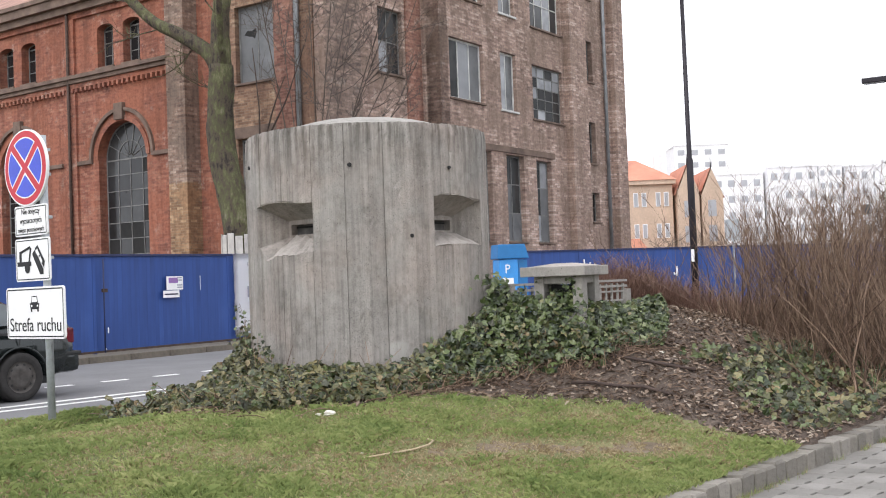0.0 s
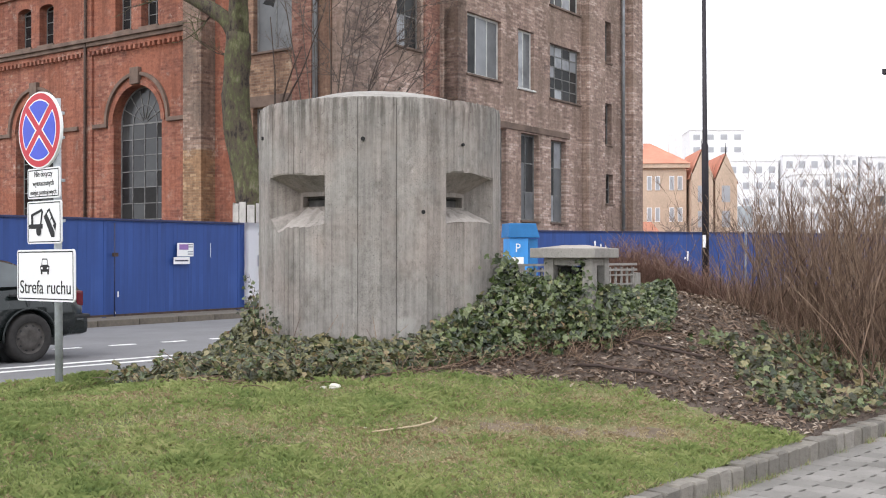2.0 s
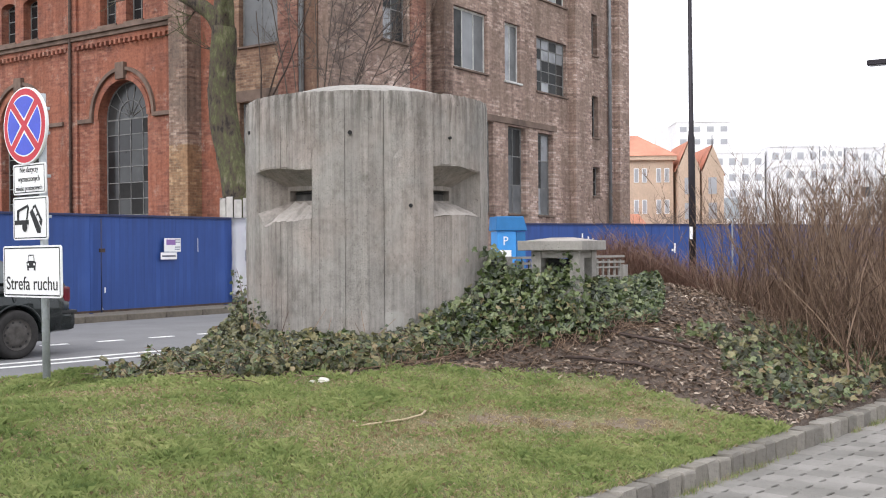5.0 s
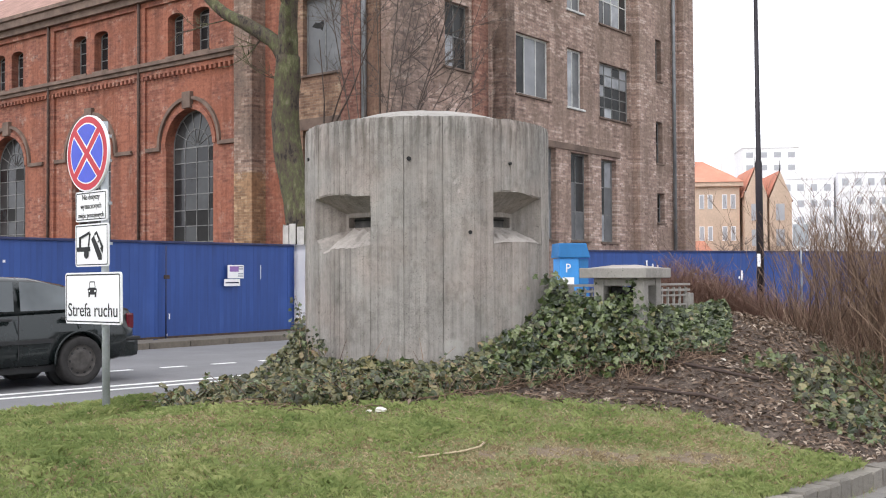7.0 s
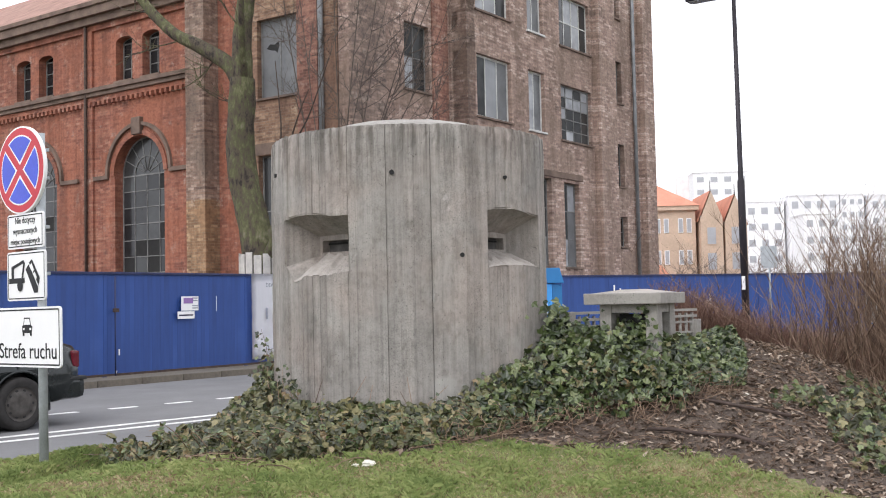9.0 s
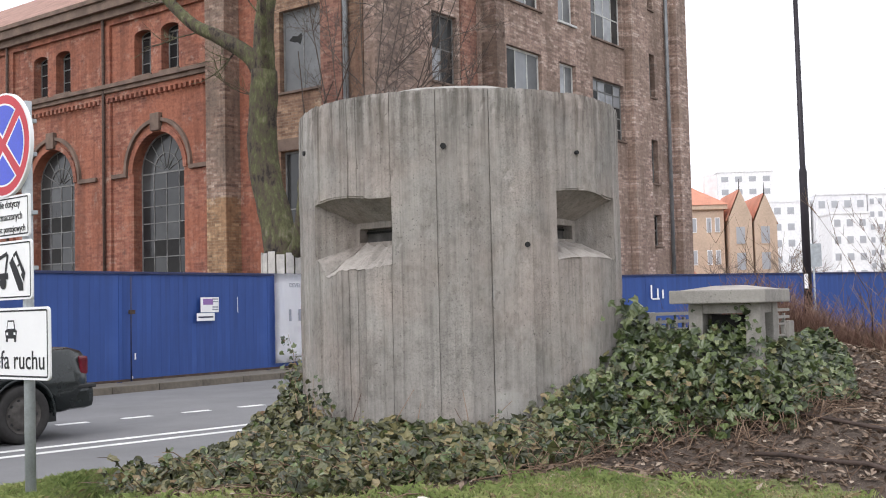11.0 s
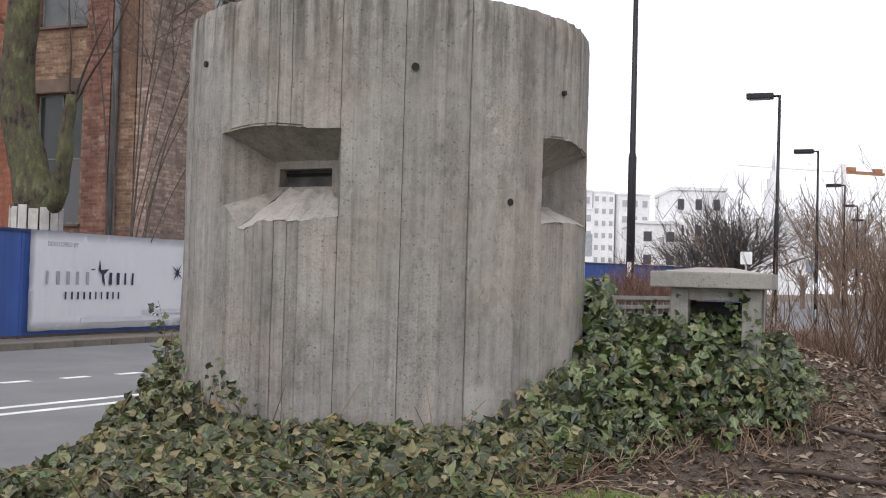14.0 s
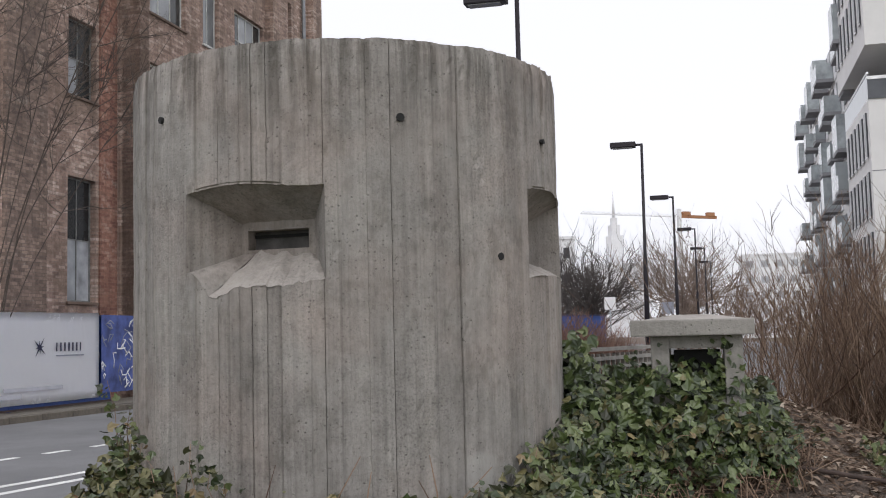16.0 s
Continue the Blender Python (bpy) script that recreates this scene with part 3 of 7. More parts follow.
def window(face, s0, s1, z0, z1, cols, rows, mat, frame, depth=0.22, bar=0.05, arch=0.0, sill=None, label="", fan=0):
    """A window: the frame with its bars, a pane for each opening, and a sill."""
    bm = bmesh.new()
    spring = z1 - arch

    def bars(x0, x1, y0, y1, d=0.06):
        box(bm, x0, x1, depth, depth + d, y0, y1)

    bars(s0, s0 + bar, z0, spring)
    bars(s1 - bar, s1, z0, spring)
    bars(s0 + bar, s1 - bar, z0, z0 + bar)
    bars(s0 + bar, s1 - bar, spring - bar, spring)
    xs = [s0 + (s1 - s0) * k / cols for k in range(cols + 1)]
    zs = [z0 + (spring - z0) * k / rows for k in range(rows + 1)]
    thin = bar * 0.6
    for x in xs[1:-1]:
        bars(x - thin / 2, x + thin / 2, z0 + bar, spring - bar, 0.045)
    for z in zs[1:-1]:
        bars(s0 + bar, s1 - bar, z - thin / 2, z + thin / 2, 0.04)
    c, rad = (s0 + s1) / 2, (s1 - s0) / 2
    if arch:
        for k in range(16):
            a0, a1 = math.pi * k / 16, math.pi * (k + 1) / 16
            for q0, q1 in ((1.0, 1 - bar / rad), (0.5, 0.5 - thin / rad)) if fan else ((1.0, 1 - bar / rad),):
                lo = [(c + rad * q * math.cos(a), depth + d, spring + arch * q * math.sin(a)) for d in (0, 0.05) for q, a in ((q0, a0), (q0, a1), (q1, a1), (q1, a0))]
                v = [bm.verts.new(p) for p in lo]
                for f in ((0, 1, 2, 3), (4, 5, 6, 7), (0, 1, 5, 4), (2, 3, 7, 6)):
                    bm.faces.new([v[i] for i in f])
        for k in range(1, fan):
            a = math.pi * k / fan
            tube(bm, [(c + 0.1 * rad * math.cos(a), depth + 0.02, spring + 0.1 * arch * math.sin(a)), (c + 0.97 * rad * math.cos(a), depth + 0.02, spring + 0.97 * arch * math.sin(a))], [0.02, 0.02], 4)
    for v in bm.verts:
        v.co = face(*v.co)
    w = part("window", bm, frame, factory, label)
    rng = random.Random(int(s0 * 37 + z0 * 11))
    for a in range(cols):
        for b in range(rows):
            bm = boxed(xs[a] + 0.012, xs[a + 1] - 0.012, depth + 0.02, depth + 0.03, zs[b] + 0.012, zs[b + 1] - 0.012)
            for v in bm.verts:
                v.co = face(*v.co)
            part("pane", bm, rng.choice(mat) if isinstance(mat, list) else mat[a % len(mat)] if isinstance(mat, tuple) else mat, w)
    if arch:
        bm = bmesh.new()
        pts = [bm.verts.new(face(c + 0.99 * rad * math.cos(math.pi * k / 16), depth + 0.025, spring + 0.99 * arch * math.sin(math.pi * k / 16))) for k in range(17)]
        bm.faces.new(pts)
        part("fanlight_pane", bm, mat[0] if isinstance(mat, list) else mat, w)
    if sill:
        bm = boxed(s0 - 0.06, s1 + 0.06, -0.07, depth, z0 - 0.07, z0, 0.01)
        for v in bm.verts:
            v.co = face(*v.co)
        part("window_sill", bm, sill, w)
    return w


# left wing: tall arched windows below, paired small windows above
PITCH = 5.72
arches = [(21.40 + PITCH * k, 23.90 + PITCH * k) for k in range(-0, 5)]
pairs = [(s, s + 0.85) for k in range(5) for s in (21.60 + PITCH * k, 22.96 + PITCH * k)]
holes_l = [(a, b, 1.0, 7.18, 1.25) for a, b in arches] + [(a, b, 9.12, 10.6, 0.16) for a, b in pairs]
wall("wall", face_l, 19.60, 50.0, 0.05, 11.3, 0.55, holes_l, M_RED_L)
for a, b in arches:
    window(face_l, a, b, 1.0, 7.18, 4, 9, [M_GLASS, M_GLASS, M_GLASS_D, M_GLASS, M_GLASS_D, M_GLASS, M_DARKROOM], M_FRAME, 0.32, 0.05, 1.25, label="tall arched iron window with small dusty panes", fan=7)
for a, b in pairs:
    window(face_l, a, b, 9.12, 10.6, 2, 3, M_GLASS_D, M_FRAME, 0.30, 0.05, 0.16, M_STONE)


def arch_ring(c, rad_in, rad_out, spring, rise, mat, proud):
    bm = bmesh.new()
    prev = None
    for k in range(25):
        a = math.pi * k / 24
        v = [bm.verts.new(face_l(c + r * math.cos(a), d, spring + (rise + r - rad_in) * math.sin(a))) for r in (rad_in, rad_out) for d in (0.01, -proud)]
        if prev:
            for i, j in ((0, 1), (1, 3), (3, 2)):
                bm.faces.new((prev[i], prev[j], v[j], v[i]))
        prev = v
    return part("arch_moulding", bm, mat, factory, smooth=False)


for a, b in arches:
    c = (a + b) / 2
    arch_ring(c, 1.25, 1.42, 5.93, 1.25, M_RED_L, 0.05)
    arch_ring(c, 1.54, 1.66, 5.96, 1.54, M_STONE, 0.10)
    block("keystone", face_l, c - 0.22, c + 0.22, -0.16, 0.0, 7.2, 7.77, M_STONE, bevel=0.02)
    for s0, s1 in ((c - 2.55, c - 1.54), (c + 1.54, c + 2.62)):
        block("impost_band", face_l, max(s0, 19.72), s1, -0.09, 0.0, 5.84, 5.98, M_STONE, bevel=0.01)
for k in range(6):
    s = 25.25 - PITCH + PITCH * k
    if s > 20.6:
        block("lesene", face_l, s - 0.28, s + 0.28, -0.10, 0.0, 0.05, 8.5, M_RED_L)
        block("lesene", face_l, s - 0.26, s + 0.26, -0.10, 0.0, 9.05, 11.1, M_RED_L)
        bm = bmesh.new()
        tube(bm, [face_l(s, -0.17, 0.1), face_l(s, -0.17, 11.2)], [0.05, 0.05], 8)
        part("drainpipe", bm, M_RUST, factory, "rusty cast-iron drainpipe")
for z0, z1, d, m in ((8.55, 8.72, 0.10, M_RED_L), (8.72, 8.86, 0.18, M_STONE), (8.86, 9.0, 0.26, M_STONE), (11.0, 11.2, 0.10, M_RED_L), (11.2, 11.45, 0.26, M_STONE), (11.45, 11.75, 0.42, M_STONE), (11.75, 11.9, 0.5, M_STONE)):
    block("string_course", face_l, 19.70, 50.0, -d, 0.0, z0, z1, m, bevel=0.015)
for k in range(120):
    s = 19.865 + k * 0.245
    block("corbel", face_l, s, s + 0.11, -0.16, 0.0, 8.40, 8.55, M_RED_L)
bm = bmesh.new()
for q in (((13.7, 20.5, 11.9), (13.7, 50, 11.9), (19, 50, 15.2), (19, 20.5, 15.2)), ((19, 20.5, 15.2), (19, 50, 15.2), (26, 50, 11.9), (26, 20.5, 11.9)), ((13.7, 20.5, 11.9), (19, 20.5, 15.2), (26, 20.5, 11.9)), ((13.7, 50, 11.9), (26, 50, 11.9), (19, 50, 15.2))):
    bm.faces.new([bm.verts.new(p) for p in q])
part("roof", bm, M_ROOF, factory)

# tower: corner bay, recessed bay and the long brown side
block("corner_pier", face_l, 18.84, 19.68, -0.60, 0.5, 0.05, 4.75, M_PIER_LOW)
block("corner_pier", face_l, 18.84, 19.68, -0.60, 0.5, 4.75, 20, M_PIER)
block("wall_return", face_l, 19.68, 20.0, 0.02, 0.5, 11.9, 20, M_BROWN_L)
block("red_panel", face_l, 17.72, 18.84, -0.012, 0.0, 0.05, 20, M_RED_L)
holes_c = [(15.55, 17.16, 7.66, 10.05, 0), (15.6, 17.16, 2.62, 5.95, 0), (15.55, 17.16, 12.3, 14.7, 0)]
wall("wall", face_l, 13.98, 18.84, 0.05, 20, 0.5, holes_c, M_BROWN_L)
window(face_l, 15.55, 17.16, 7.66, 10.05, 2, 1, M_BLIND, M_FRAME, 0.18, 0.06, sill=M_STONE, label="boarded grey window with a broken pane")
# Flat black face on the pane, painted as the darkness of the hole.
bm = bmesh.new()
bm.faces.new([bm.verts.new(face_l(sx, 0.196, z)) for sx, z in ((16.95, 9.20), (16.80, 9.32), (16.62, 9.28), (16.45, 9.36), (16.42, 9.22), (16.50, 9.02), (16.60, 9.10), (16.74, 9.12))])
part("broken_pane", bm, M_DARKROOM, factory, "dark broken hole in a boarded window")
window(face_l, 15.6, 17.16, 2.62, 5.95, 2, 2, [M_BLIND, M_GLASS], M_FRAME, 0.18, 0.06, sill=M_STONE)
window(face_l, 15.55, 17.16, 12.3, 14.7, 2, 2, M_GLASS, M_FRAME, 0.18, 0.06, sill=M_STONE)
block("lintel", face_l, 15.4, 17.3, -0.03, 0.2, 5.97, 6.3, M_STONE)
block("red_strip", face_l, 14.72, 15.5, -0.04, 0.0, 0.05, 20, M_REDSTRIP)
holes_j = [(16.62, 17.88, 7.87, 9.95, 0), (16.62, 17.88, 2.6, 5.8, 0), (16.62, 17.88, 11.4, 13.4, 0)]
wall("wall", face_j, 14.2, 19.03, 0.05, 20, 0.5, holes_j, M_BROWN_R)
for z0, z1 in ((7.9, 9.95), (2.6, 5.8), (11.4, 13.4)):
    window(face_j, 16.62, 17.88, z0, z1, 2, 2, [M_GLASS, M_GLASS_D, M_CURTAIN], M_FRAME, 0.16, 0.05, sill=M_STONE)
block("corner_pier", face_j, 14.06, 15.6, -0.12, 0.0, 0.05, 20, M_DARK)
block("red_strip", face_j, 18.02, 18.84, -0.05, 0.0, 0.05, 20, M_REDSTRIP)
rows = [(7.3, 9.4), (10.75, 12.7), (14.0, 16.0)]
holes_r = []
for z0, z1 in rows:
    holes_r += [(19.57, 21.65, z0 + 0.08, z1, 0), (22.78, 23.87, z0 + 0.02, z1, 0), (25.04, 27.38, z0 - 0.08, z1 - 0.15, 0)]
holes_r += [(20.85, 21.98, 2.65, 5.78, 0), (22.97, 24.2, 2.65, 5.74, 0), (25.11, 26.25, 2.63, 5.68, 0)]
small = [(29.4, 30.05, 9.2, 10.85), (29.5, 30.12, 5.88, 7.55), (29.6, 30.25, 3.5, 4.68), (29.4, 30.0, 12.6, 14.2)]
holes_r += [(*h, 0) for h in small]
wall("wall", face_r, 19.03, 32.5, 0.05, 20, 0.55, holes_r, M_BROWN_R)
block("wall", face_l, 12.8, 13.44, 4.83, 5.3, 0.05, 20, M_BROWN_R)
for z0, z1 in rows:
    window(face_r, 19.57, 21.65, z0 + 0.08, z1, 3, 1, (M_GLASS, M_CURTAIN, M_BLIND) if z0 < 8 else (M_CURTAIN, M_CURTAIN, M_GLASS), M_FRAME_W, 0.14, 0.07, sill=M_STONE)
    window(face_r, 22.78, 23.87, z0 + 0.02, z1, 2, 1, (M_CURTAIN, M_BLIND), M_FRAME_W, 0.14, 0.07, sill=M_FRAME_W)
    window(face_r, 25.04, 27.38, z0 - 0.08, z1 - 0.15, 4, 5 if z0 < 8 else 2, [M_GLASS, M_GLASS, M_CURTAIN] if z0 < 8 else [M_CURTAIN, M_GLASS], M_FRAME if z0 < 8 else M_FRAME_W, 0.14, 0.06, sill=M_STONE)
for s0, s1, z0, z1 in ((20.85, 21.98, 2.65, 5.78), (22.97, 24.2, 2.65, 5.74), (25.11, 26.25, 2.63, 5.68)):
    window(face_r, s0, s1, z0, z1, 2, 3, [M_BLIND, M_GLASS, M_BLIND, M_CURTAIN], M_FRAME, 0.2, 0.06, sill=M_STONE, label="tall dusty factory window")
for h in small:
    window(face_r, *h, 1, 2, M_GLASS_D, M_FRAME, 0.2, 0.05, sill=M_STONE)
block("lintel", face_r, 20.7, 26.5, -0.05, 0.1, 5.8, 6.02, M_STONE, bevel=0.01)
block("buttress", face_r, 27.6, 28.98, -0.28, 0.0, 0.05, 20, M_BROWN_R)
block("buttress", face_r, 31.55, 32.5, -0.28, 0.0, 0.05, 20, M_BROWN_R)
bm = bmesh.new()
tube(bm, [face_r(30.95, -0.12, 0.3), face_r(30.95, -0.12, 19.5)], [0.075, 0.075], 10)
part("drainpipe", bm, M_ZINC, factory, "grey zinc drainpipe")
bm = bmesh.new()
tube(bm, [face_l(14.5, -0.12, 0.3), face_l(14.5, -0.12, 19.5)], [0.085, 0.085], 10)
part("drainpipe", bm, M_ZINC, factory, "grey zinc drainpipe")
block("wall", face_r, 32.0, 32.5, 0.55, 9.0, 0.05, 20, M_BROWN_L)
# Solid black boxes added behind the walls in place of shaded rooms.
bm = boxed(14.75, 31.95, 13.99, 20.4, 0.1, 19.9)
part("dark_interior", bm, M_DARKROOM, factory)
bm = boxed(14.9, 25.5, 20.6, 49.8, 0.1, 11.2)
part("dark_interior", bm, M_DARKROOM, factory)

# ---------- site fence ----------
def fence_material():
    m, n, l, b = material("blue_painted_steel", 0.55)
    v = coords(n, l)
    c = ramp(n, l, noise_of(n, l, v, 0.9, 5, 0.6), [(0.3, (0.020, 0.060, 0.235)), (0.55, (0.025, 0.073, 0.275)), (0.75, (0.034, 0.085, 0.30))])
    dirt = ramp(n, l, noise_of(n, l, coords(n, l, (5, 5, 0.35)), 1.0, 5), [(0.35, (0.6, 0.6, 0.62)), (0.6, (1, 1, 1))])
    l.new(mixed(n, l, c, dirt, 0.6, "MULTIPLY"), b.inputs["Base Color"])
    bump(n, l, b, noise_of(n, l, v, 30), 0.1, 0.003)
    return m


M_FENCE = fence_material()
M_FENCERAIL = simple("dark_navy_painted_steel", (0.022, 0.030, 0.095), 0.6, var=0.3, scale=5, fine=30)


def fence_panel(length, h=2.02):
    """A sheet panel with low ribs, standing on local z=0 and running along x."""
    return boxed(0, length, -0.004, 0.004, 0.03, h)


def fence_run(name, length, count, m, label):
    run = empty(name, m)
    w = length / count
    panel, ribs = None, []
    for k in range(count):
        if panel is None:
            panel = part("panel", fence_panel(w - 0.01), M_FENCE, run)
        else:
            p = new("panel", panel.data)
            p.parent = run
            p.location = (k * w, 0, 0)
        sheet = panel if k == 0 else p
        for q in range(int((w - 0.14) / 0.22)):
            rib = new("rib", ribs[0]) if ribs else part("rib", boxed(0, 0.10, -0.006, -0.0042, 0.035, 2.015), M_FENCE)
            if not ribs:
                ribs.append(rib.data)
            rib.parent, rib.location = sheet, (0.06 + 0.22 * q, 0, 0)
        part("post", boxed(k * w - 0.035, k * w + 0.035, -0.012, 0.05, 0, 2.02, 0.003), M_FENCE, run)
    part("top_rail", boxed(0, length, -0.05, 0.03, 2.02, 2.07, 0.006), M_FENCERAIL, run)
    part("bottom_rail", boxed(0, length, -0.028, 0.028, 0.015, 0.06, 0.004), M_RUST, run)
    return tagged(run, label, "fence")


def street(a, b, z, turn=0.0):
    return ROT @ pose(a, b, z, 0, 0, turn)


fence_run("site_fence", 26.6, 7, street(-7.6 - 2.9, 11.9, 0.13), "blue painted corrugated steel site fence")
fence_run("site_fence", 17.3, 6, Matrix.Translation((0.9, 21.6, 0.13)) @ pose(0, 0, 0, 0, 0, 27), "blue painted corrugated steel site fence beside the brick tower")
pavement = part("pavement", boxed(-160, 160, 11.2, 12.7, -0.06, 0.115), M_SANDJOINT)
pavement.matrix_world = ROT
tagged(pavement, "narrow sandy pavement along the site fence", "pavement", kind="structure")


# ---------- kerb, pavers, pavement ----------
def along_kerb(t, s):
    return KX + KD.x * t + KN.x * s, KY + KD.y * t + KN.y * s


KERB_TURN = math.degrees(math.atan2(KD.y, KD.x))
bm = bmesh.new()
bm.faces.new([bm.verts.new((*along_kerb(t, s), 0.035)) for t, s in ((-16, -14), (60, -14), (60, 0.0), (-16, 0.0))])
plaza = part("pavement", bm, M_SANDJOINT)
tagged(plaza, "light grey block-paved pavement with sandy joints", "pavement", kind="structure")

kerb = empty("kerb", pose(0, 0, 0))
tagged(kerb, "low kerb of short grey concrete palisade stones", "kerb", kind="structure")


def rough_block(w, d, h, seed, bevel=0.016):
    rng = random.Random(seed)
    bm = boxed(-w / 2, w / 2, -d / 2, d / 2, 0, h, bevel)
    for v in bm.verts:
        v.co += Vector((rng.uniform(-1, 1), rng.uniform(-1, 1), rng.uniform(-1, 1))) * 0.005
    return bm


stones = []
rng = random.Random(5)
for k in range(96):
    t = -9.0 + k * 0.158
    x, y = along_kerb(t, 0.06)
    m = pose(x, y, rng.uniform(-0.012, 0.006), rng.uniform(-3.0, 3.0), rng.uniform(-2.2, 2.2), KERB_TURN + rng.uniform(-3.0, 3.0))
    if k < 6:
        ob = part("kerb_stone", rough_block(0.154, 0.135, 0.178, k), M_KERB, kerb)
        stones.append(ob.data)
    else:
        ob = new("kerb_stone", stones[rng.randrange(6)])
        ob.parent = kerb
    ob.matrix_basis = m


def paver_mesh():
    """One interlocking concrete block, waisted in the middle."""
    a, b, c = 0.098, 0.079, 0.016
    outline = [(-a, -b), (-a + 0.035, -b), (-a + 0.06, -b + c), (a - 0.06, -b + c), (a - 0.035, -b), (a, -b), (a, b), (a - 0.035, b), (a - 0.06, b + c), (-a + 0.06, b + c), (-a + 0.035, b), (-a, b)]
    bm = bmesh.new()
    low = [bm.verts.new((x, y, 0)) for x, y in outline]
    mid = [bm.verts.new((x, y, 0.018)) for x, y in outline]
    top = [bm.verts.new((x * 0.965, y * 0.955, 0.022)) for x, y in outline]
    for p, q in ((low, mid), (mid, top)):
        for i in range(12):
            bm.faces.new((p[i], p[(i + 1) % 12], q[(i + 1) % 12], q[i]))
    bm.faces.new(top)
    return bm


def paver_material():
    m, n, l, b = material("grey_paving_block", 0.9)
    v = coords(n, l)
    info = n.new("ShaderNodeObjectInfo")
    c = ramp(n, l, info.outputs["Random"], [(0.0, (0.215, 0.205, 0.188)), (0.5, (0.25, 0.238, 0.22)), (1.0, (0.29, 0.275, 0.255))])
    geo = n.new("ShaderNodeNewGeometry")
    dirt = ramp(n, l, noise_of(n, l, geo.outputs["Position"], 2.2, 5), [(0.3, (0.6, 0.6, 0.58)), (0.6, (1, 1, 1))])
    g = noise_of(n, l, v, 160, 2)
    c = mixed(n, l, mixed(n, l, c, dirt, 0.8, "MULTIPLY"), ramp(n, l, g, [(0.3, (0.75, 0.75, 0.75)), (0.6, (1, 1, 1))]), 0.6, "MULTIPLY")
    l.new(c, b.inputs["Base Color"])
    bump(n, l, b, g, 0.3, 0.003)
    return m


M_PAVEBLOCK = paver_material()
first = None
for j in range(9):
    for i in range(32):
        t = -0.9 + i * 0.2
        s = -0.085 - j * 0.161
        x, y = along_kerb(t + (0.1 if j % 2 else 0), s)
        if first is None:
            ob = first = part("paver", paver_mesh(), M_PAVEBLOCK, plaza)
        else:
            ob = new("paver", first.data)
            ob.parent = plaza
        ob.matrix_basis = pose(x, y, 0.037 + rng.uniform(-0.0015, 0.0015), 0, 0, KERB_TURN)

verts, faces = [], []
for j in range(60):
    for i in range(110):
        t, sd = -12.0 + i * 0.2 + (0.1 if j % 2 else 0), -0.085 - j * 0.161
        if j < 9 and -1.0 < t < 5.5:
            continue
        k = len(verts)
        for z, g in ((0.037, 1.0), (0.056, 1.0), (0.059, 0.95)):
            for e, f in ((-1, -1), (1, -1), (1, 1), (-1, 1)):
                verts.append((*along_kerb(t + e * 0.097 * g, sd + f * 0.078 * g), z))
        for b in (0, 4):
            faces += [(k + b + q, k + b + (q + 1) % 4, k + b + 4 + (q + 1) % 4, k + b + 4 + q) for q in range(4)]
        faces.append((k + 8, k + 9, k + 10, k + 11))
tagged(soup("paver_field", verts, faces, M_PAVEBLOCK, plaza), kind="stuff")

# ---------- street lines and far kerb ----------
LANES = pose(1.6, 7.38, 0, 0, 0, -9.0)  # the lane lines bend away from the fence
for a0, a1, b0, b1 in [(-40, 14, -2.62, -2.50), (-40, 14, -2.19, -2.07)] + [(-0.21 + 0.93 * k, 0.22 + 0.93 * k, -0.07, 0.06) for k in range(-14, 12)]:
    ob = part("lane_line", boxed(a0, a1, b0, b1, 0.0, 0.004), M_PAINT, road)
    ob.matrix_local = LANES
far_kerb = empty("kerb", ROT @ pose(5.0, 11.2, 0, 0, 0, -2.0) @ pose(-5.0, -11.2, 0))
tagged(far_kerb, "weathered straight kerb along the far side of the street", "kerb", kind="structure")
first = None
for k in range(60):
    if first is None:
        ob = first = part("kerb_stone", boxed(0, 0.985, 11.14, 11.28, -0.05, 0.125, 0.012), M_KERB_DUSTY, far_kerb)
    else:
        ob = new("kerb_stone", first.data)
        ob.parent = far_kerb
    ob.location = (-22 + k * 1.0, 0, rng.uniform(-0.004, 0.004))

# ---------- grass ----------
def leafy(name, stops, rough=0.5, spec=0.4, scale=1.5, part_noise=0.5, through_light=0.0):
    m, n, l, b = material(name, rough)
    geo = n.new("ShaderNodeNewGeometry")
    info = n.new("ShaderNodeObjectInfo")
    r = n.new("ShaderNodeMath")
    r.operation = "ADD"
    l.new(geo.outputs["Random Per Island"], r.inputs[0])
    l.new(info.outputs["Random"], r.inputs[1])
    w = n.new("ShaderNodeMath")
    w.operation = "FRACT"
    l.new(r.outputs[0], w.inputs[0])
    t = mixed(n, l, w.outputs[0], noise_of(n, l, geo.outputs["Position"], scale, 3), part_noise)
    l.new(ramp(n, l, t, stops), b.inputs["Base Color"])
    b.inputs["Specular IOR Level"].default_value = spec
    return m


M_BLADE = leafy("grass_blade", [(0.25, (0.115, 0.165, 0.052)), (0.5, (0.215, 0.265, 0.09)), (0.75, (0.37, 0.38, 0.165))], 0.6, 0.2, 2.6, 0.75)
M_STRAW = leafy("dry_grass_blade", [(0.25, (0.20, 0.15, 0.085)), (0.5, (0.31, 0.245, 0.14)), (0.75, (0.43, 0.36, 0.22))], 0.7, 0.2, 1.2, 0.5)
BARE = ((-0.05, -5.4, 0.75, 0.42), (0.66, -4.52, 0.5, 0.3), (-2.1, -4.5, 0.7, 0.3), (0.25, -4.75, 0.55, 0.28), (1.55, -4.4, 0.6, 0.35), (-0.9, -5.2, 0.4, 0.25), (-3.1, -5.5, 0.5, 0.3), (1.0, -3.6, 0.7, 0.25))


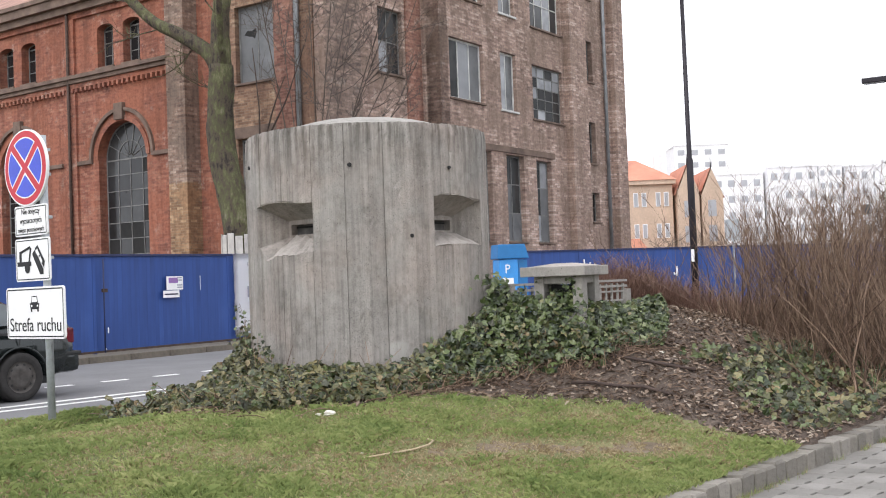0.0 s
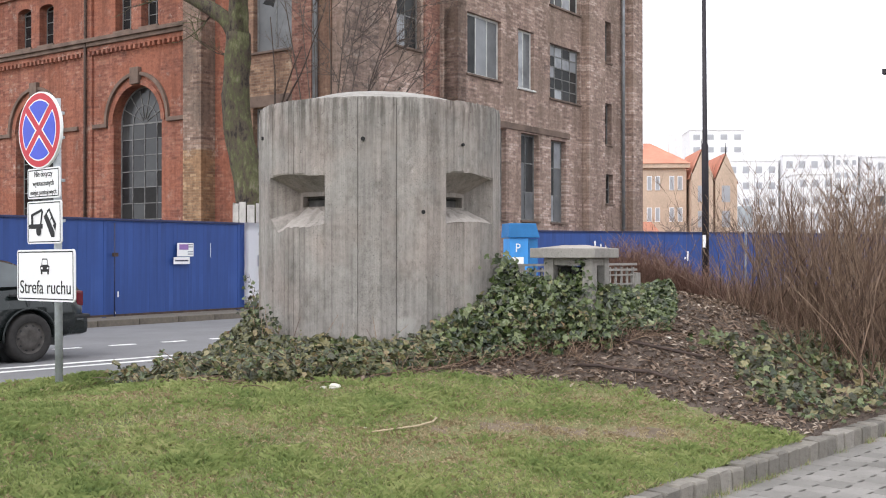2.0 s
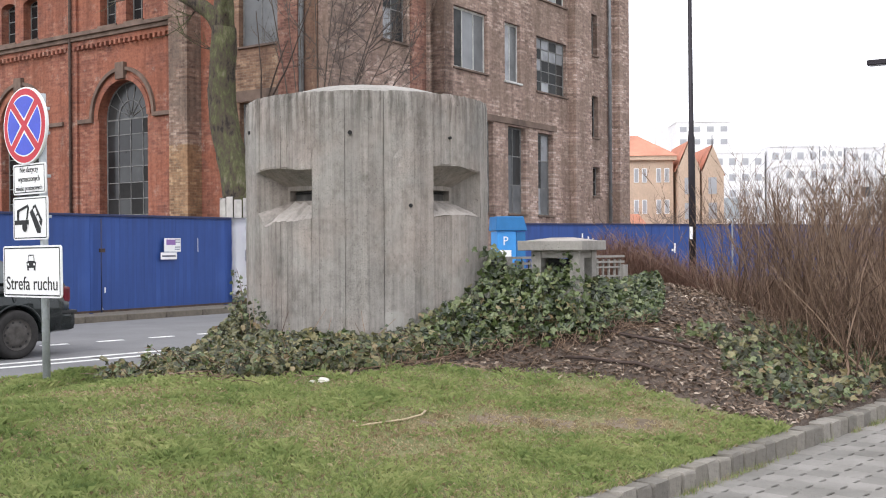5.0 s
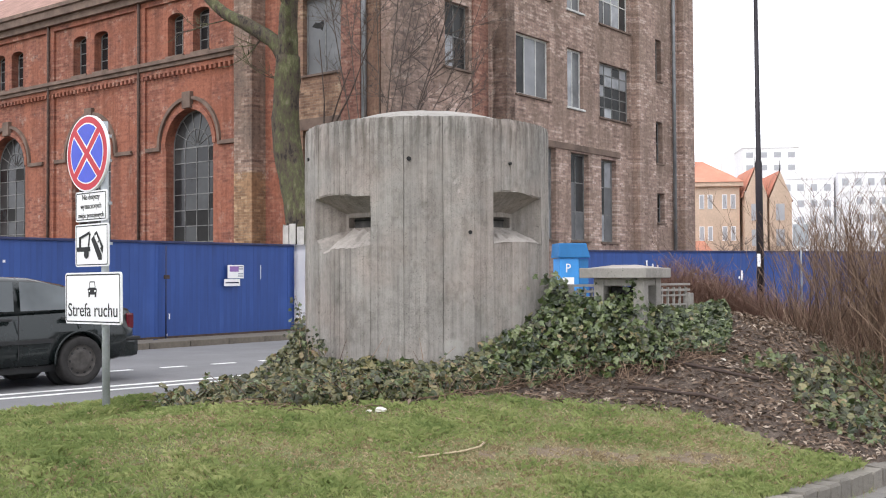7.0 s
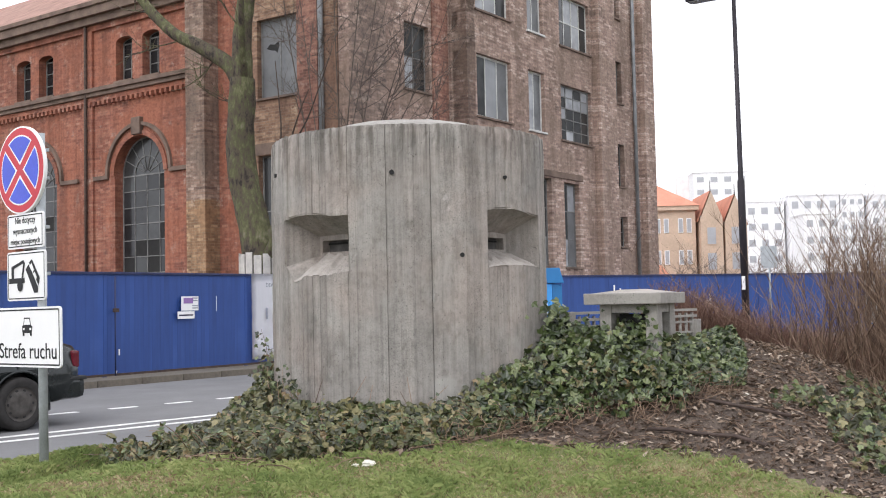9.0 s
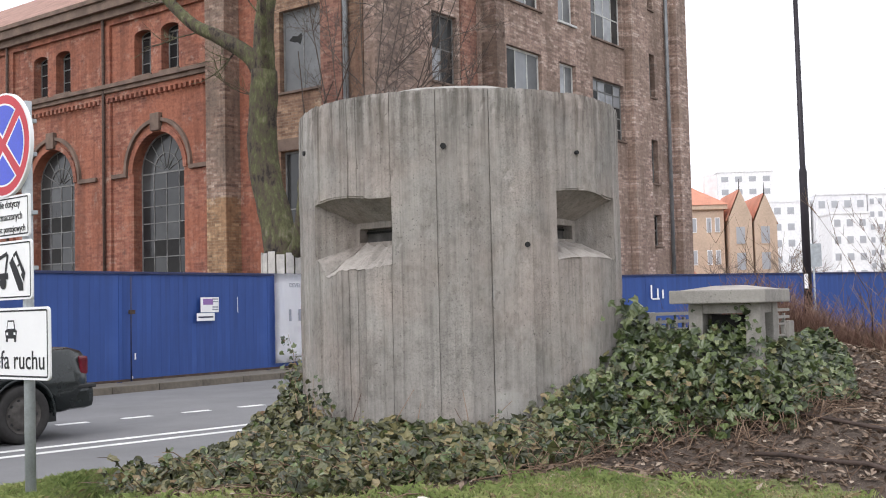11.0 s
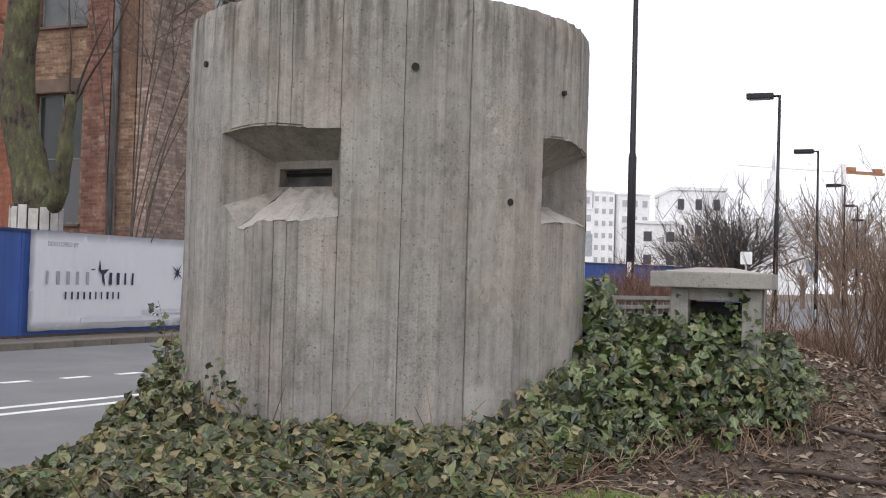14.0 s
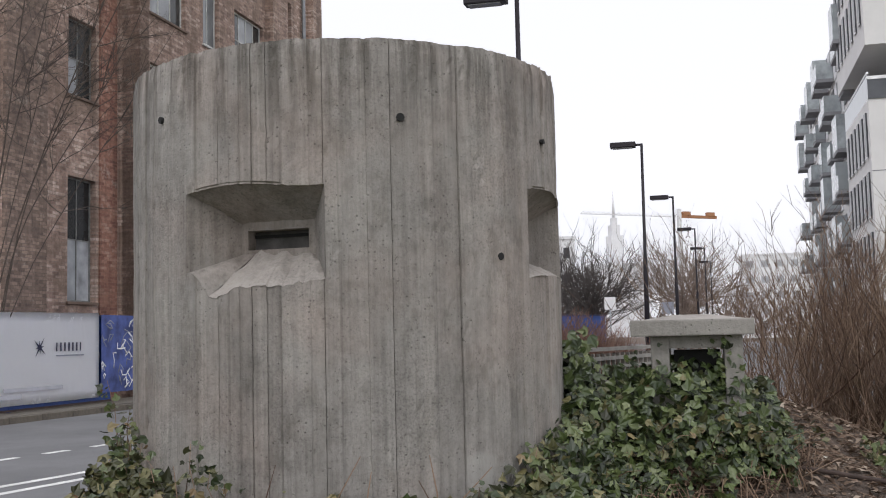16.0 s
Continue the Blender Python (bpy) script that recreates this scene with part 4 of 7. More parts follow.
def dryness(x, y):
    d = 0.5 * noise.noise((x * 0.9, y * 1.2, 21)) + 0.35 * noise.noise((x * 2.6, y * 3.1, 4))
    for cx, cy, rx, ry in BARE:
        d += 0.58 * math.exp(-((x - cx) / rx) ** 2 - ((y - cy) / ry) ** 2)
    return d


for poly in ground.data.polygons:
    cx, cy = poly.center.x, poly.center.y
    if -6 < cx < 4 and -9 < cy < -2 and poly.material_index == 0 and dryness(cx, cy) > 0.80:
        poly.material_index = 2


def build_grass():
    r = random.Random(77)
    sets = {"green": ([], []), "dry": ([], [])}
    for number in range(128000):
        x, y = (r.uniform(-4.8, 3.6), r.uniform(-8.6, -1.6)) if number < 102000 else (r.uniform(-9.0, 1.0), r.uniform(-13.0, -4.0))
        if number >= 102000 and x > -4.8 and y > -8.6:
            continue
        s = inside(x, y)
        if s < 0.10 or across(x, y) > 2.2:
            continue
        edge = bed_edge(x, y)
        if edge > 0.12 * r.random():
            continue
        if edge > -0.32 and r.random() < 0.85 * (edge + 0.32) / 0.32:
            continue
        dry = dryness(x, y)
        if dry > 0.5 and r.random() < min(0.62, 0.2 + 0.9 * (dry - 0.5)):
            continue
        kind = "dry" if dry + r.uniform(-0.5, 0.5) > 0.29 else "green"
        z = height(x, y)
        verts, faces = sets[kind]
        tall = (0.032 if kind == "dry" else 0.046) * (1.35 - 0.5 * min(1, max(0, dry + 0.5)))
        tuft = noise.noise((x * 2.7, y * 3.3, 12)) + 0.6 * noise.noise((x * 8, y * 8, 2))
        tall *= 0.72 + 0.95 * max(0.0, min(1.0, tuft + 0.25))
        for _b in range(4):
            a, lean = r.uniform(0, 6.283), r.uniform(0.2, 1.3) * (1.25 if kind == "dry" else 1.0)
            h, w = 0.85 * tall * r.uniform(0.4, 1.2), r.uniform(0.0011, 0.0021)
            bx, by = x + r.uniform(-0.025, 0.025), y + r.uniform(-0.025, 0.025)
            dx, dy = math.cos(a), math.sin(a)
            k = len(verts)
            verts += [(bx - dy * w, by + dx * w, z - 0.004), (bx + dy * w, by - dx * w, z - 0.004), (bx + dx * h * lean * 0.4 + dy * w * 0.7, by + dy * h * lean * 0.4 - dx * w * 0.7, z + h * 0.6), (bx + dx * h * lean, by + dy * h * lean, z + h * (1.05 - 0.35 * lean))]
            faces += [(k, k + 1, k + 2), (k, k + 2, k + 3)]
    for _t in range(34):
        t0 = r.uniform(0.2, 4.6)
        for _b in range(r.randrange(10, 46)):
            x, y = along_kerb(t0 + r.gauss(0, 0.05), -0.02 - abs(r.gauss(0, 0.02)))
            a, h, w = r.uniform(0, 6.283), r.uniform(0.02, 0.06), 0.0018
            verts, faces = sets["green" if r.random() < 0.7 else "dry"]
            k, dx, dy = len(verts), math.cos(a), math.sin(a)
            verts += [(x - dy * w, y + dx * w, 0.05), (x + dy * w, y - dx * w, 0.05), (x + dx * h * 0.5, y + dy * h * 0.5, 0.05 + h)]
            faces.append((k, k + 1, k + 2))
    for kind, (verts, faces) in sets.items():
        ob = soup("grass", verts, faces, M_BLADE if kind == "green" else M_STRAW)
        tagged(ob, "short green lawn grass" if kind == "green" else "dry straw-coloured lawn grass", "grass", kind="stuff")


build_grass()

# ---------- ivy ----------
M_IVY = leafy("ivy_leaf", [(0.1, (0.017, 0.027, 0.009)), (0.4, (0.042, 0.064, 0.019)), (0.66, (0.084, 0.115, 0.034)), (0.86, (0.135, 0.168, 0.064)), (0.97, (0.25, 0.27, 0.13))], 0.34, 0.6, 2.5, 0.15)
M_IVY_PALE = leafy("weathered_ivy_leaf", [(0.08, (0.026, 0.028, 0.012)), (0.4, (0.058, 0.063, 0.025)), (0.66, (0.110, 0.108, 0.043)), (0.85, (0.232, 0.205, 0.096)), (0.96, (0.197, 0.108, 0.058))], 0.4, 0.5, 2.5, 0.15)
M_DEADLEAF = leafy("dead_leaf", [(0.1, (0.075, 0.052, 0.038)), (0.4, (0.17, 0.12, 0.088)), (0.7, (0.28, 0.215, 0.165)), (0.92, (0.50, 0.43, 0.35))], 0.8, 0.2, 3.0, 0.3)
M_TWIG = leafy("brown_twig", [(0.2, (0.085, 0.054, 0.038)), (0.5, (0.18, 0.116, 0.08)), (0.8, (0.31, 0.22, 0.155))], 0.75, 0.3, 1.0, 0.35)
M_TWIG_RED = leafy("reddish_twig", [(0.2, (0.12, 0.066, 0.048)), (0.5, (0.21, 0.12, 0.09)), (0.8, (0.30, 0.19, 0.145))], 0.75, 0.3, 1.0, 0.35)
M_BARK = simple("dark_wet_bark", (0.06, 0.04, 0.032), 0.8, var=0.4, scale=10, fine=60, relief=0.5)
LEAF = [(0, -0.45, 0), (0.30, -0.38, 0.05), (0.50, -0.02, 0.03), (0.24, 0.10, 0.06), (0.0, 0.62, -0.06), (-0.24, 0.10, 0.06), (-0.50, -0.02, 0.03), (-0.30, -0.38, 0.05)]


def leaf_verts(place, yaw, tilt, roll, size):
    m = Matrix.Translation(place) @ Euler((tilt, roll, yaw), "ZXY").to_matrix().to_4x4()
    return [tuple(m @ (Vector(p) * size)) for p in LEAF]


FRONT = [(-2.75, -2.2), (-2.4, -2.95), (-1.9, -3.35), (-1.2, -3.95), (-0.6, -3.72), (0.0, -3.25), (0.57, -2.66), (0.95, -2.56), (1.3, -2.60), (1.6, -2.50), (1.9, -2.12), (2.15, -1.65), (2.35, -0.9), (2.5, 0.2)]


def ivy_front(x):
    for (x0, y0), (x1, y1) in zip(FRONT, FRONT[1:]):
        if x0 <= x <= x1:
            return y0 + (y1 - y0) * (x - x0) / (x1 - x0)
    return 99


FOOT = [(-180, 0.72), (-90, 0.86), (-70, 0.84), (-50, 0.74), (18, 0.72), (32, 0.90), (44, 1.0), (56, 1.08), (66, 1.17), (78, 1.34), (92, 1.30), (120, 1.0), (180, 0.72)]


def foot(x, y):
    """How high the ivy reaches up the drum, by the bearing from its axis."""
    t = math.degrees(math.atan2(x - BX, BY - y))
    for (t0, z0), (t1, z1) in zip(FOOT, FOOT[1:]):
        if t0 <= t <= t1:
            return z0 + (z1 - z0) * (t - t0) / (t1 - t0) + 0.07 * noise.noise((t * 0.09, 3, 1)) + 0.04 * noise.noise((t * 0.3, 6, 1))
    return 0.72


def ivy_height(x, y):
    t = 0.10 + 0.27 * math.exp(-(((x - 1.32) / 0.72) ** 4) - ((y + 2.1) / 0.65) ** 4)
    t += 0.14 * math.exp(-((x + 1.75) / 0.42) ** 2 - ((y + 2.2) / 0.6) ** 2)
    d = math.hypot(x - BX, y - BY) - BR
    t = max(t, (foot(x, y) - height(x, y)) * (1 - ease(0.05, 0.75, d)))
    t *= 1 + 0.30 * noise.noise((x * 4.2, y * 4.2, 6)) * ease(0.1, 0.3, d)
    return t + 0.06 * noise.noise((x * 3, y * 3, 0)) + 0.03 * noise.noise((x * 9, y * 9, 2))


def build_ivy():
    r = random.Random(3)
    ivy = empty("ivy", pose(0, 0, 0))
    tagged(ivy, "dense dark green ivy climbing round the bunker and shaft", "ivy")
    groups = {"green": ([], []), "pale": ([], [])}
    singles = []

    def add(p, kind, out=None, big=1.0):
        size = (0.032 + 0.046 * r.random() ** 1.3) * big
        yaw = r.uniform(0, 6.283) if out is None else out + r.uniform(-0.9, 0.9)
        v = leaf_verts(p, yaw, r.gauss(0.8, 0.65), r.gauss(0, 0.6), size)
        if len(singles) < 300 and -1.7 < p[0] < 0.1 and p[1] < -3.15 and r.random() < 0.4:
            singles.append((p, v, kind))
            return
        verts, faces = groups[kind]
        k = len(verts)
        verts += v
        faces += [(k, k + 1, k + 2, k + 3), (k, k + 3, k + 4, k + 5), (k, k + 5, k + 6, k + 7)]

    n = 0
    while n < 30000:
        x, y = r.uniform(-3.1, 2.5), r.uniform(-4.1, 0.5)
        f = ivy_front(x) + 0.18 * noise.noise((x * 2.5, 3, 0)) + 0.10 * noise.noise((x * 7, 8, 0))
        d = math.hypot(x - BX, y - BY)
        if y < f or d < BR + 0.01 or across(x, y) > 1.9 or (y > -0.2 and x < 0.9):
            continue
        t = ivy_height(x, y) * min(1.0, 0.25 + (y - f) * 3.2)
        z = height(x, y)
        up = t * (1 - 0.9 * r.random() ** 1.5) + 0.02 * r.random()
        kind = "pale" if r.random() < 0.85 - 0.75 * ease(-0.5, 0.9, x) else "green"
        add(Vector((x, y, z + up)), kind)
        n += 1
    # stalks that stand up round the drum's foot, and leaves round the shaft
    for _ in range(620):
        th = radians(r.choice((r.gauss(-86, 6), r.gauss(84, 10), r.gauss(84, 10))))
        x, y, _z = ring(th, BR + r.uniform(0.02, 0.16), 0)
        add(Vector((x, y, height(x, y) + (r.uniform(0.03, 0.70) if th > 0 else abs(r.gauss(0.12, 0.22))))), "green" if th > 0 or r.random() < 0.4 else "pale")
    for _ in range(520):
        q = pose(0.885, -2.10, 0, 0, 0, -31) @ Vector((r.uniform(-0.08, 0.70), r.uniform(-0.12, 0.03), r.uniform(0.58, 1.06)))
        add(q, "green" if r.random() < 0.8 else "pale")
    for _ in range(150):
        th = radians(r.gauss(-88, 2.0))
        x, y, _z = ring(th, BR + r.uniform(0.02, 0.10), 0)
        add(Vector((x, y, height(x, y) + 0.05 + 0.5 * r.random() ** 1.4)), "green" if r.random() < 0.5 else "pale", big=0.85)
    # strands that climb the shaft's pillars
    for lx, z0, z1, cnt in ((0.13, 1.1, 1.38, 16), (0.45, 1.1, 1.49, 34), (0.55, 1.05, 1.30, 24), (0.30, 1.08, 1.22, 36), (0.02, 1.1, 1.36, 18)):
        for _ in range(cnt):
            q = pose(0.885, -2.10, 0, 0, 0, -31) @ Vector((lx + r.gauss(0, 0.035), 0.05 + r.gauss(0, 0.02), r.uniform(z0, z1)))
            add(q, "green", big=0.8)
    # leaves that fill the lower half of the shaft's opening
    for _ in range(110):
        q = pose(0.885, -2.10, 0, 0, 0, -31) @ Vector((r.uniform(0.20, 0.47), r.uniform(0.06, 0.165), 1.06 + 0.22 * r.random() ** 1.4))
        add(q, "green", big=0.8)
    n = 0
    while n < 2300:
        x, y = r.uniform(2.0, 5.2), r.uniform(-3.9, -0.8)
        s = inside(x, y)
        left = 2.05 + max(0, (-2.45 - y)) * 0.66 + max(0, y + 2.35) * 1.05
        if s < 0.02 or x < left + 0.25 * noise.noise((x * 2, y * 2, 5)) or noise.noise((x * 2.3, y * 2.3, 9)) < -0.28:
            continue
        add(Vector((x, y, height(x, y) + r.uniform(0.01, 0.16))), "green" if r.random() < 0.35 else "pale")
        n += 1
    # upright sprigs against the drum
    shoots = []
    for th, tall in ((-44, 0.20), (-48, 0.34), (-51, 0.26), (-41, 0.16), (-64, 0.18), (-69, 0.24), (-73, 0.30), (-77, 0.22), (-81, 0.34), (-85, 0.28), (-90, 0.46), (-94, 0.24), (-99, 0.20), (-30, 0.12), (-8, 0.10), (14, 0.14)):
        x, y, _z = ring(radians(th), BR + 0.07, 0)
        z, a = foot(x, y) - 0.06, r.uniform(0, 6.28)
        pts = [Vector((x + 0.10 * tall * f * math.cos(a) + r.gauss(0, 0.012), y + 0.10 * tall * f * math.sin(a) - 0.03 * f, z + tall * f)) for f in (0, 0.35, 0.7, 1.0)]
        shoots.append([Vector((x, y, height(x, y)))] + pts[1:])
        for k in range(int(8 + 40 * tall)):
            f = r.random() ** 0.8
            p = pts[0].lerp(pts[3], f)
            add(p + Vector((r.gauss(0, 0.035), r.gauss(-0.01, 0.02), r.gauss(0, 0.02))), "green" if r.random() < 0.55 else "pale", big=r.uniform(0.6, 1.0) * (1.1 - 0.4 * f))
    # leafy shoots that lean out of the front edge and the left end
    for _ in range(150):
        x = r.uniform(-2.8, 0.3) if r.random() < 0.75 else r.uniform(0.3, 2.1)
        y = ivy_front(x) + r.uniform(0.0, 0.35)
        a, ln, up = r.gauss(-2.0, 0.8), r.uniform(0.12, 0.34), r.uniform(0.25, 0.9)
        z = height(x, y) + 0.06
        pts = [Vector((x + math.cos(a) * ln * f, y + math.sin(a) * ln * f, z + up * ln * f * (1.5 - 0.8 * f))) for f in (0, 0.35, 0.7, 1.0)]
        shoots.append(pts)
        for k in range(r.randrange(4, 9)):
            f = r.uniform(0.2, 1.0)
            p = pts[0].lerp(pts[3], f)
            p.z = z + up * ln * f * (1.5 - 0.8 * f) + r.uniform(-0.02, 0.02)
            add(p, "pale" if r.random() < 0.6 else "green", big=r.uniform(0.6, 1.0))
    for kind, (verts, faces) in groups.items():
        ob = soup("leaf_mass", verts, faces, M_IVY if kind == "green" else M_IVY_PALE, ivy)
        tagged(ob, "dark glossy ivy leaves" if kind == "green" else "weathered pale green ivy leaves", kind="stuff")
    for p, v, kind in singles:
        me = bpy.data.meshes.new("leaf")
        me.from_pydata([tuple(Vector(q) - p) for q in v], [], [(0, 1, 2, 3), (0, 3, 4, 5), (0, 5, 6, 7)])
        me.materials.append(M_IVY if kind == "green" else M_IVY_PALE)
        ob = new("leaf", me)
        ob.parent = ivy
        ob.location = p
    bm = bmesh.new()
    for _ in range(70):
        x, y = r.uniform(-2.8, 2.2), 0
        y = ivy_front(x) + r.uniform(-0.25, 0.4)
        pts, a = [], r.uniform(0, 6.28)
        for k in range(5):
            pts.append((x, y, height(x, y) + 0.015 + 0.03 * r.random()))
            a += r.uniform(-0.5, 0.5)
            x, y = x + 0.1 * math.cos(a), y + 0.1 * math.sin(a)
        tube(bm, pts, [0.004, 0.004, 0.003, 0.003, 0.002], 4)
    for _ in range(420):
        x = r.uniform(-0.2, 2.15)
        y = ivy_front(x) + r.uniform(-0.06, 0.16)
        z, lean, up = height(x, y), r.gauss(0, 0.16), r.uniform(0.02, 0.13)
        tube(bm, [(x, y - 0.04, z), (x + lean * 0.5, y + r.uniform(-0.03, 0.05), z + up), (x + lean, y + 0.08, z + up * 0.8)], [0.0028, 0.0025, 0.0015], 4)
    for pts in shoots:
        tube(bm, pts, [0.0035, 0.003, 0.0025, 0.0015], 4)
    for th in (-30, -14, -12, 2, 4, 12, 30, -52, -57):
        x, y, _z = ring(radians(th), BR + 0.08, 0)
        z = height(x, y)
        top = z + r.uniform(0.22, 0.42)
        tube(bm, [(x, y, z), (x + r.uniform(-0.05, 0.05), y + 0.02, (z + top) / 2), (x + r.uniform(-0.12, 0.12), y + 0.03, top)], [0.005, 0.004, 0.002], 4)
    tagged(part("vine_mass", bm, M_TWIG, ivy), "thin bare brown vine stems", kind="stuff")


build_ivy()

# ---------- leaf litter, sticks and scraps ----------
def build_litter():
    r = random.Random(9)
    verts, faces = [], []
    n = 0
    while n < 22000:
        x, y = r.uniform(-2.6, 4.6), r.uniform(-4.3, 1.6)
        if inside(x, y) < 0.12 or bed_edge(x, y) < -0.22 * r.random() ** 2 or math.hypot(x - BX, y - BY) < BR:
            continue
        s, z = r.uniform(0.012, 0.036), height(x, y)
        a, c = r.uniform(0, 6.283), r.uniform(0.1, 0.5)
        m = Matrix.Translation((x, y, z + 0.006 + 0.015 * r.random())) @ Euler((r.gauss(0, 0.35), r.gauss(0, 0.35), a)).to_matrix().to_4x4()
        k = len(verts)
        verts += [tuple(m @ Vector(p)) for p in ((-s, 0, 0), (0, -s * 0.5, s * c), (s, 0, 0), (0, s * 0.5, s * c))]
        faces += [(k, k + 1, k + 2), (k, k + 2, k + 3)]
        n += 1
    tagged(soup("leaf_litter", verts, faces, M_DEADLEAF), "brown fallen leaves on the mulch", "leaves", kind="stuff")
    bm = bmesh.new()
    for _ in range(1300):
        x, y = r.uniform(-1.8, 3.6), r.uniform(-3.6, 1.0)
        if inside(x, y) < 0.15 or bed_edge(x, y) < 0 or math.hypot(x - BX, y - BY) < BR + 0.1:
            continue
        a, ln = r.uniform(0, 6.28), r.uniform(0.08, 0.3)
        x2, y2 = x + ln * math.cos(a), y + ln * math.sin(a)
        tube(bm, [(x, y, height(x, y) + 0.008), ((x + x2) / 2, (y + y2) / 2, height((x + x2) / 2, (y + y2) / 2) + r.uniform(0.01, 0.04)), (x2, y2, height(x2, y2) + 0.01)], [0.003, 0.003, 0.002], 3)
    ob = part("twig_litter", bm, M_TWIG)
    tagged(ob, "thin broken twigs scattered over the mulch", "twigs", kind="stuff")


build_litter()


def stick(name, pts, r0, r1, mat, label):
    bm = bmesh.new()
    pts3 = [(x, y, height(x, y) + dz) for x, y, dz in pts]
    tube(bm, pts3, [r0 + (r1 - r0) * k / (len(pts) - 1) for k in range(len(pts))], 6)
    tagged(part(name, bm, mat), label, "stick")


stick("fallen_branch", [(1.25, -2.80, 0.03), (1.42, -2.86, 0.035), (1.6, -2.96, 0.02), (1.8, -3.06, 0.03), (1.98, -3.18, 0.02)], 0.013, 0.016, M_BARK, "dark wet fallen branch lying on the mulch")
stick("fallen_branch", [(1.58, -2.42, 0.03), (1.8, -2.46, 0.03), (2.0, -2.5, 0.02), (2.3, -2.55, 0.03)], 0.012, 0.015, M_BARK, "thin dark fallen branch lying behind another on the mulch")
M_PALEWOOD = simple("peeled_pale_wood", (0.46, 0.37, 0.24), 0.8, var=0.25, scale=20)
stick("peeled_stick", [(-0.17, -5.1, 0.012), (-0.02, -4.98, 0.02), (0.1, -4.86, 0.02), (0.2, -4.72, 0.025), (0.22, -4.6, 0.02), (0.18, -4.54, 0.012)], 0.006, 0.008, M_PALEWOOD, "pale peeled bent stick lying on the lawn")
M_SCRAP = simple("crumpled_white_paper", (0.62, 0.60, 0.52), 0.8, var=0.2, scale=20)


def scrap(x, y, size, seed, name="litter_scrap", label="small crumpled white scrap lying on the ground"):
    r = random.Random(seed)
    bm = bmesh.new()
    bmesh.ops.create_icosphere(bm, subdivisions=2, radius=size)
    for v in bm.verts:
        v.co *= r.uniform(0.6, 1.2)
        v.co.z = max(-0.3 * size, v.co.z * 0.45)
        v.co += Vector((x, y, height(x, y) + 0.25 * size))
    tagged(part(name, bm, M_SCRAP), label, "litter")


scrap(-0.55, -3.95, 0.045, 1)
scrap(-0.62, -3.99, 0.025, 2)
scrap(2.1, -2.02, 0.03, 3)
scrap(-1.05, -3.86, 0.018, 4)
scrap(-0.2, -4.95, 0.012, 5)

# ---------- bare bushes ----------
def bush(name, x, y, stems, tall, spread, seed, mat, label, twiggy=7, base=0.25):
    r = random.Random(seed)
    z = height(x, y) if math.hypot(x, y) < 12 else 0.02
    ob = empty(name, pose(x, y, z))
    verts, faces = [], []

    def limb(pts, r0, r1):
        prev = None
        for k, p in enumerate(pts):
            rad = r0 + (r1 - r0) * k / (len(pts) - 1)
            n = len(verts)
            for q in range(3):
                verts.append((p[0] + rad * math.cos(2.1 * q), p[1] + rad * math.sin(2.1 * q), p[2]))
            if prev is not None:
                for q in range(3):
                    faces.append((prev + q, prev + (q + 1) % 3, n + (q + 1) % 3, n + q))
            prev = n

    for _ in range(stems):
        a = r.uniform(0, 6.283)
        out = abs(r.gauss(0, 0.55)) * spread
        h = tall * r.uniform(0.55, 1.0) * (1 - 0.16 * min(1.6, out / max(spread, 0.01)))
        bx, by = base * r.uniform(-1, 1), base * r.uniform(-1, 1)
        bow = r.uniform(0.75, 1.5)
        pts = []
        wob = [(r.gauss(0, 0.018), r.gauss(0, 0.018)) for _k in range(7)]
        for k in range(7):
            f = k / 6
            g = f**bow
            pts.append((bx + math.cos(a) * out * g + wob[k][0], by + math.sin(a) * out * g + wob[k][1], h * f - 0.05))
        if _ < 14:
            bm = bmesh.new()
            tube(bm, pts, [0.0095 - 0.0012 * k for k in range(7)], 5)
            part("stem", bm, mat, ob)
        else:
            limb(pts, r.uniform(0.003, 0.0075), 0.0016)
        for _t in range(twiggy):
            k = r.randrange(1, 7)
            p = pts[k]
            b = a + r.gauss(0, 1.1)
            ln = tall * r.uniform(0.10, 0.30)
            e = (p[0] + ln * 0.42 * math.cos(b), p[1] + ln * 0.42 * math.sin(b), p[2] + ln * r.uniform(0.6, 0.98) * (0.55 if k == 6 else 1.0))
            mid = ((p[0] + e[0]) / 2 + r.gauss(0, 0.012), (p[1] + e[1]) / 2 + r.gauss(0, 0.012), (p[2] + e[2]) / 2 + 0.01)
            limb([p, mid, e], 0.0028, 0.0011)
            if r.random() < 0.5:
                e2 = (mid[0] + ln * 0.25 * math.cos(b + 1), mid[1] + ln * 0.25 * math.sin(b + 1), mid[2] + ln * 0.35)
                limb([mid, e2], 0.0025, 0.0012)
    tagged(soup("twig_mass", verts, faces, mat, ob), kind="stuff")
    return tagged(ob, label, "bush", group="bare bushes on the mound")


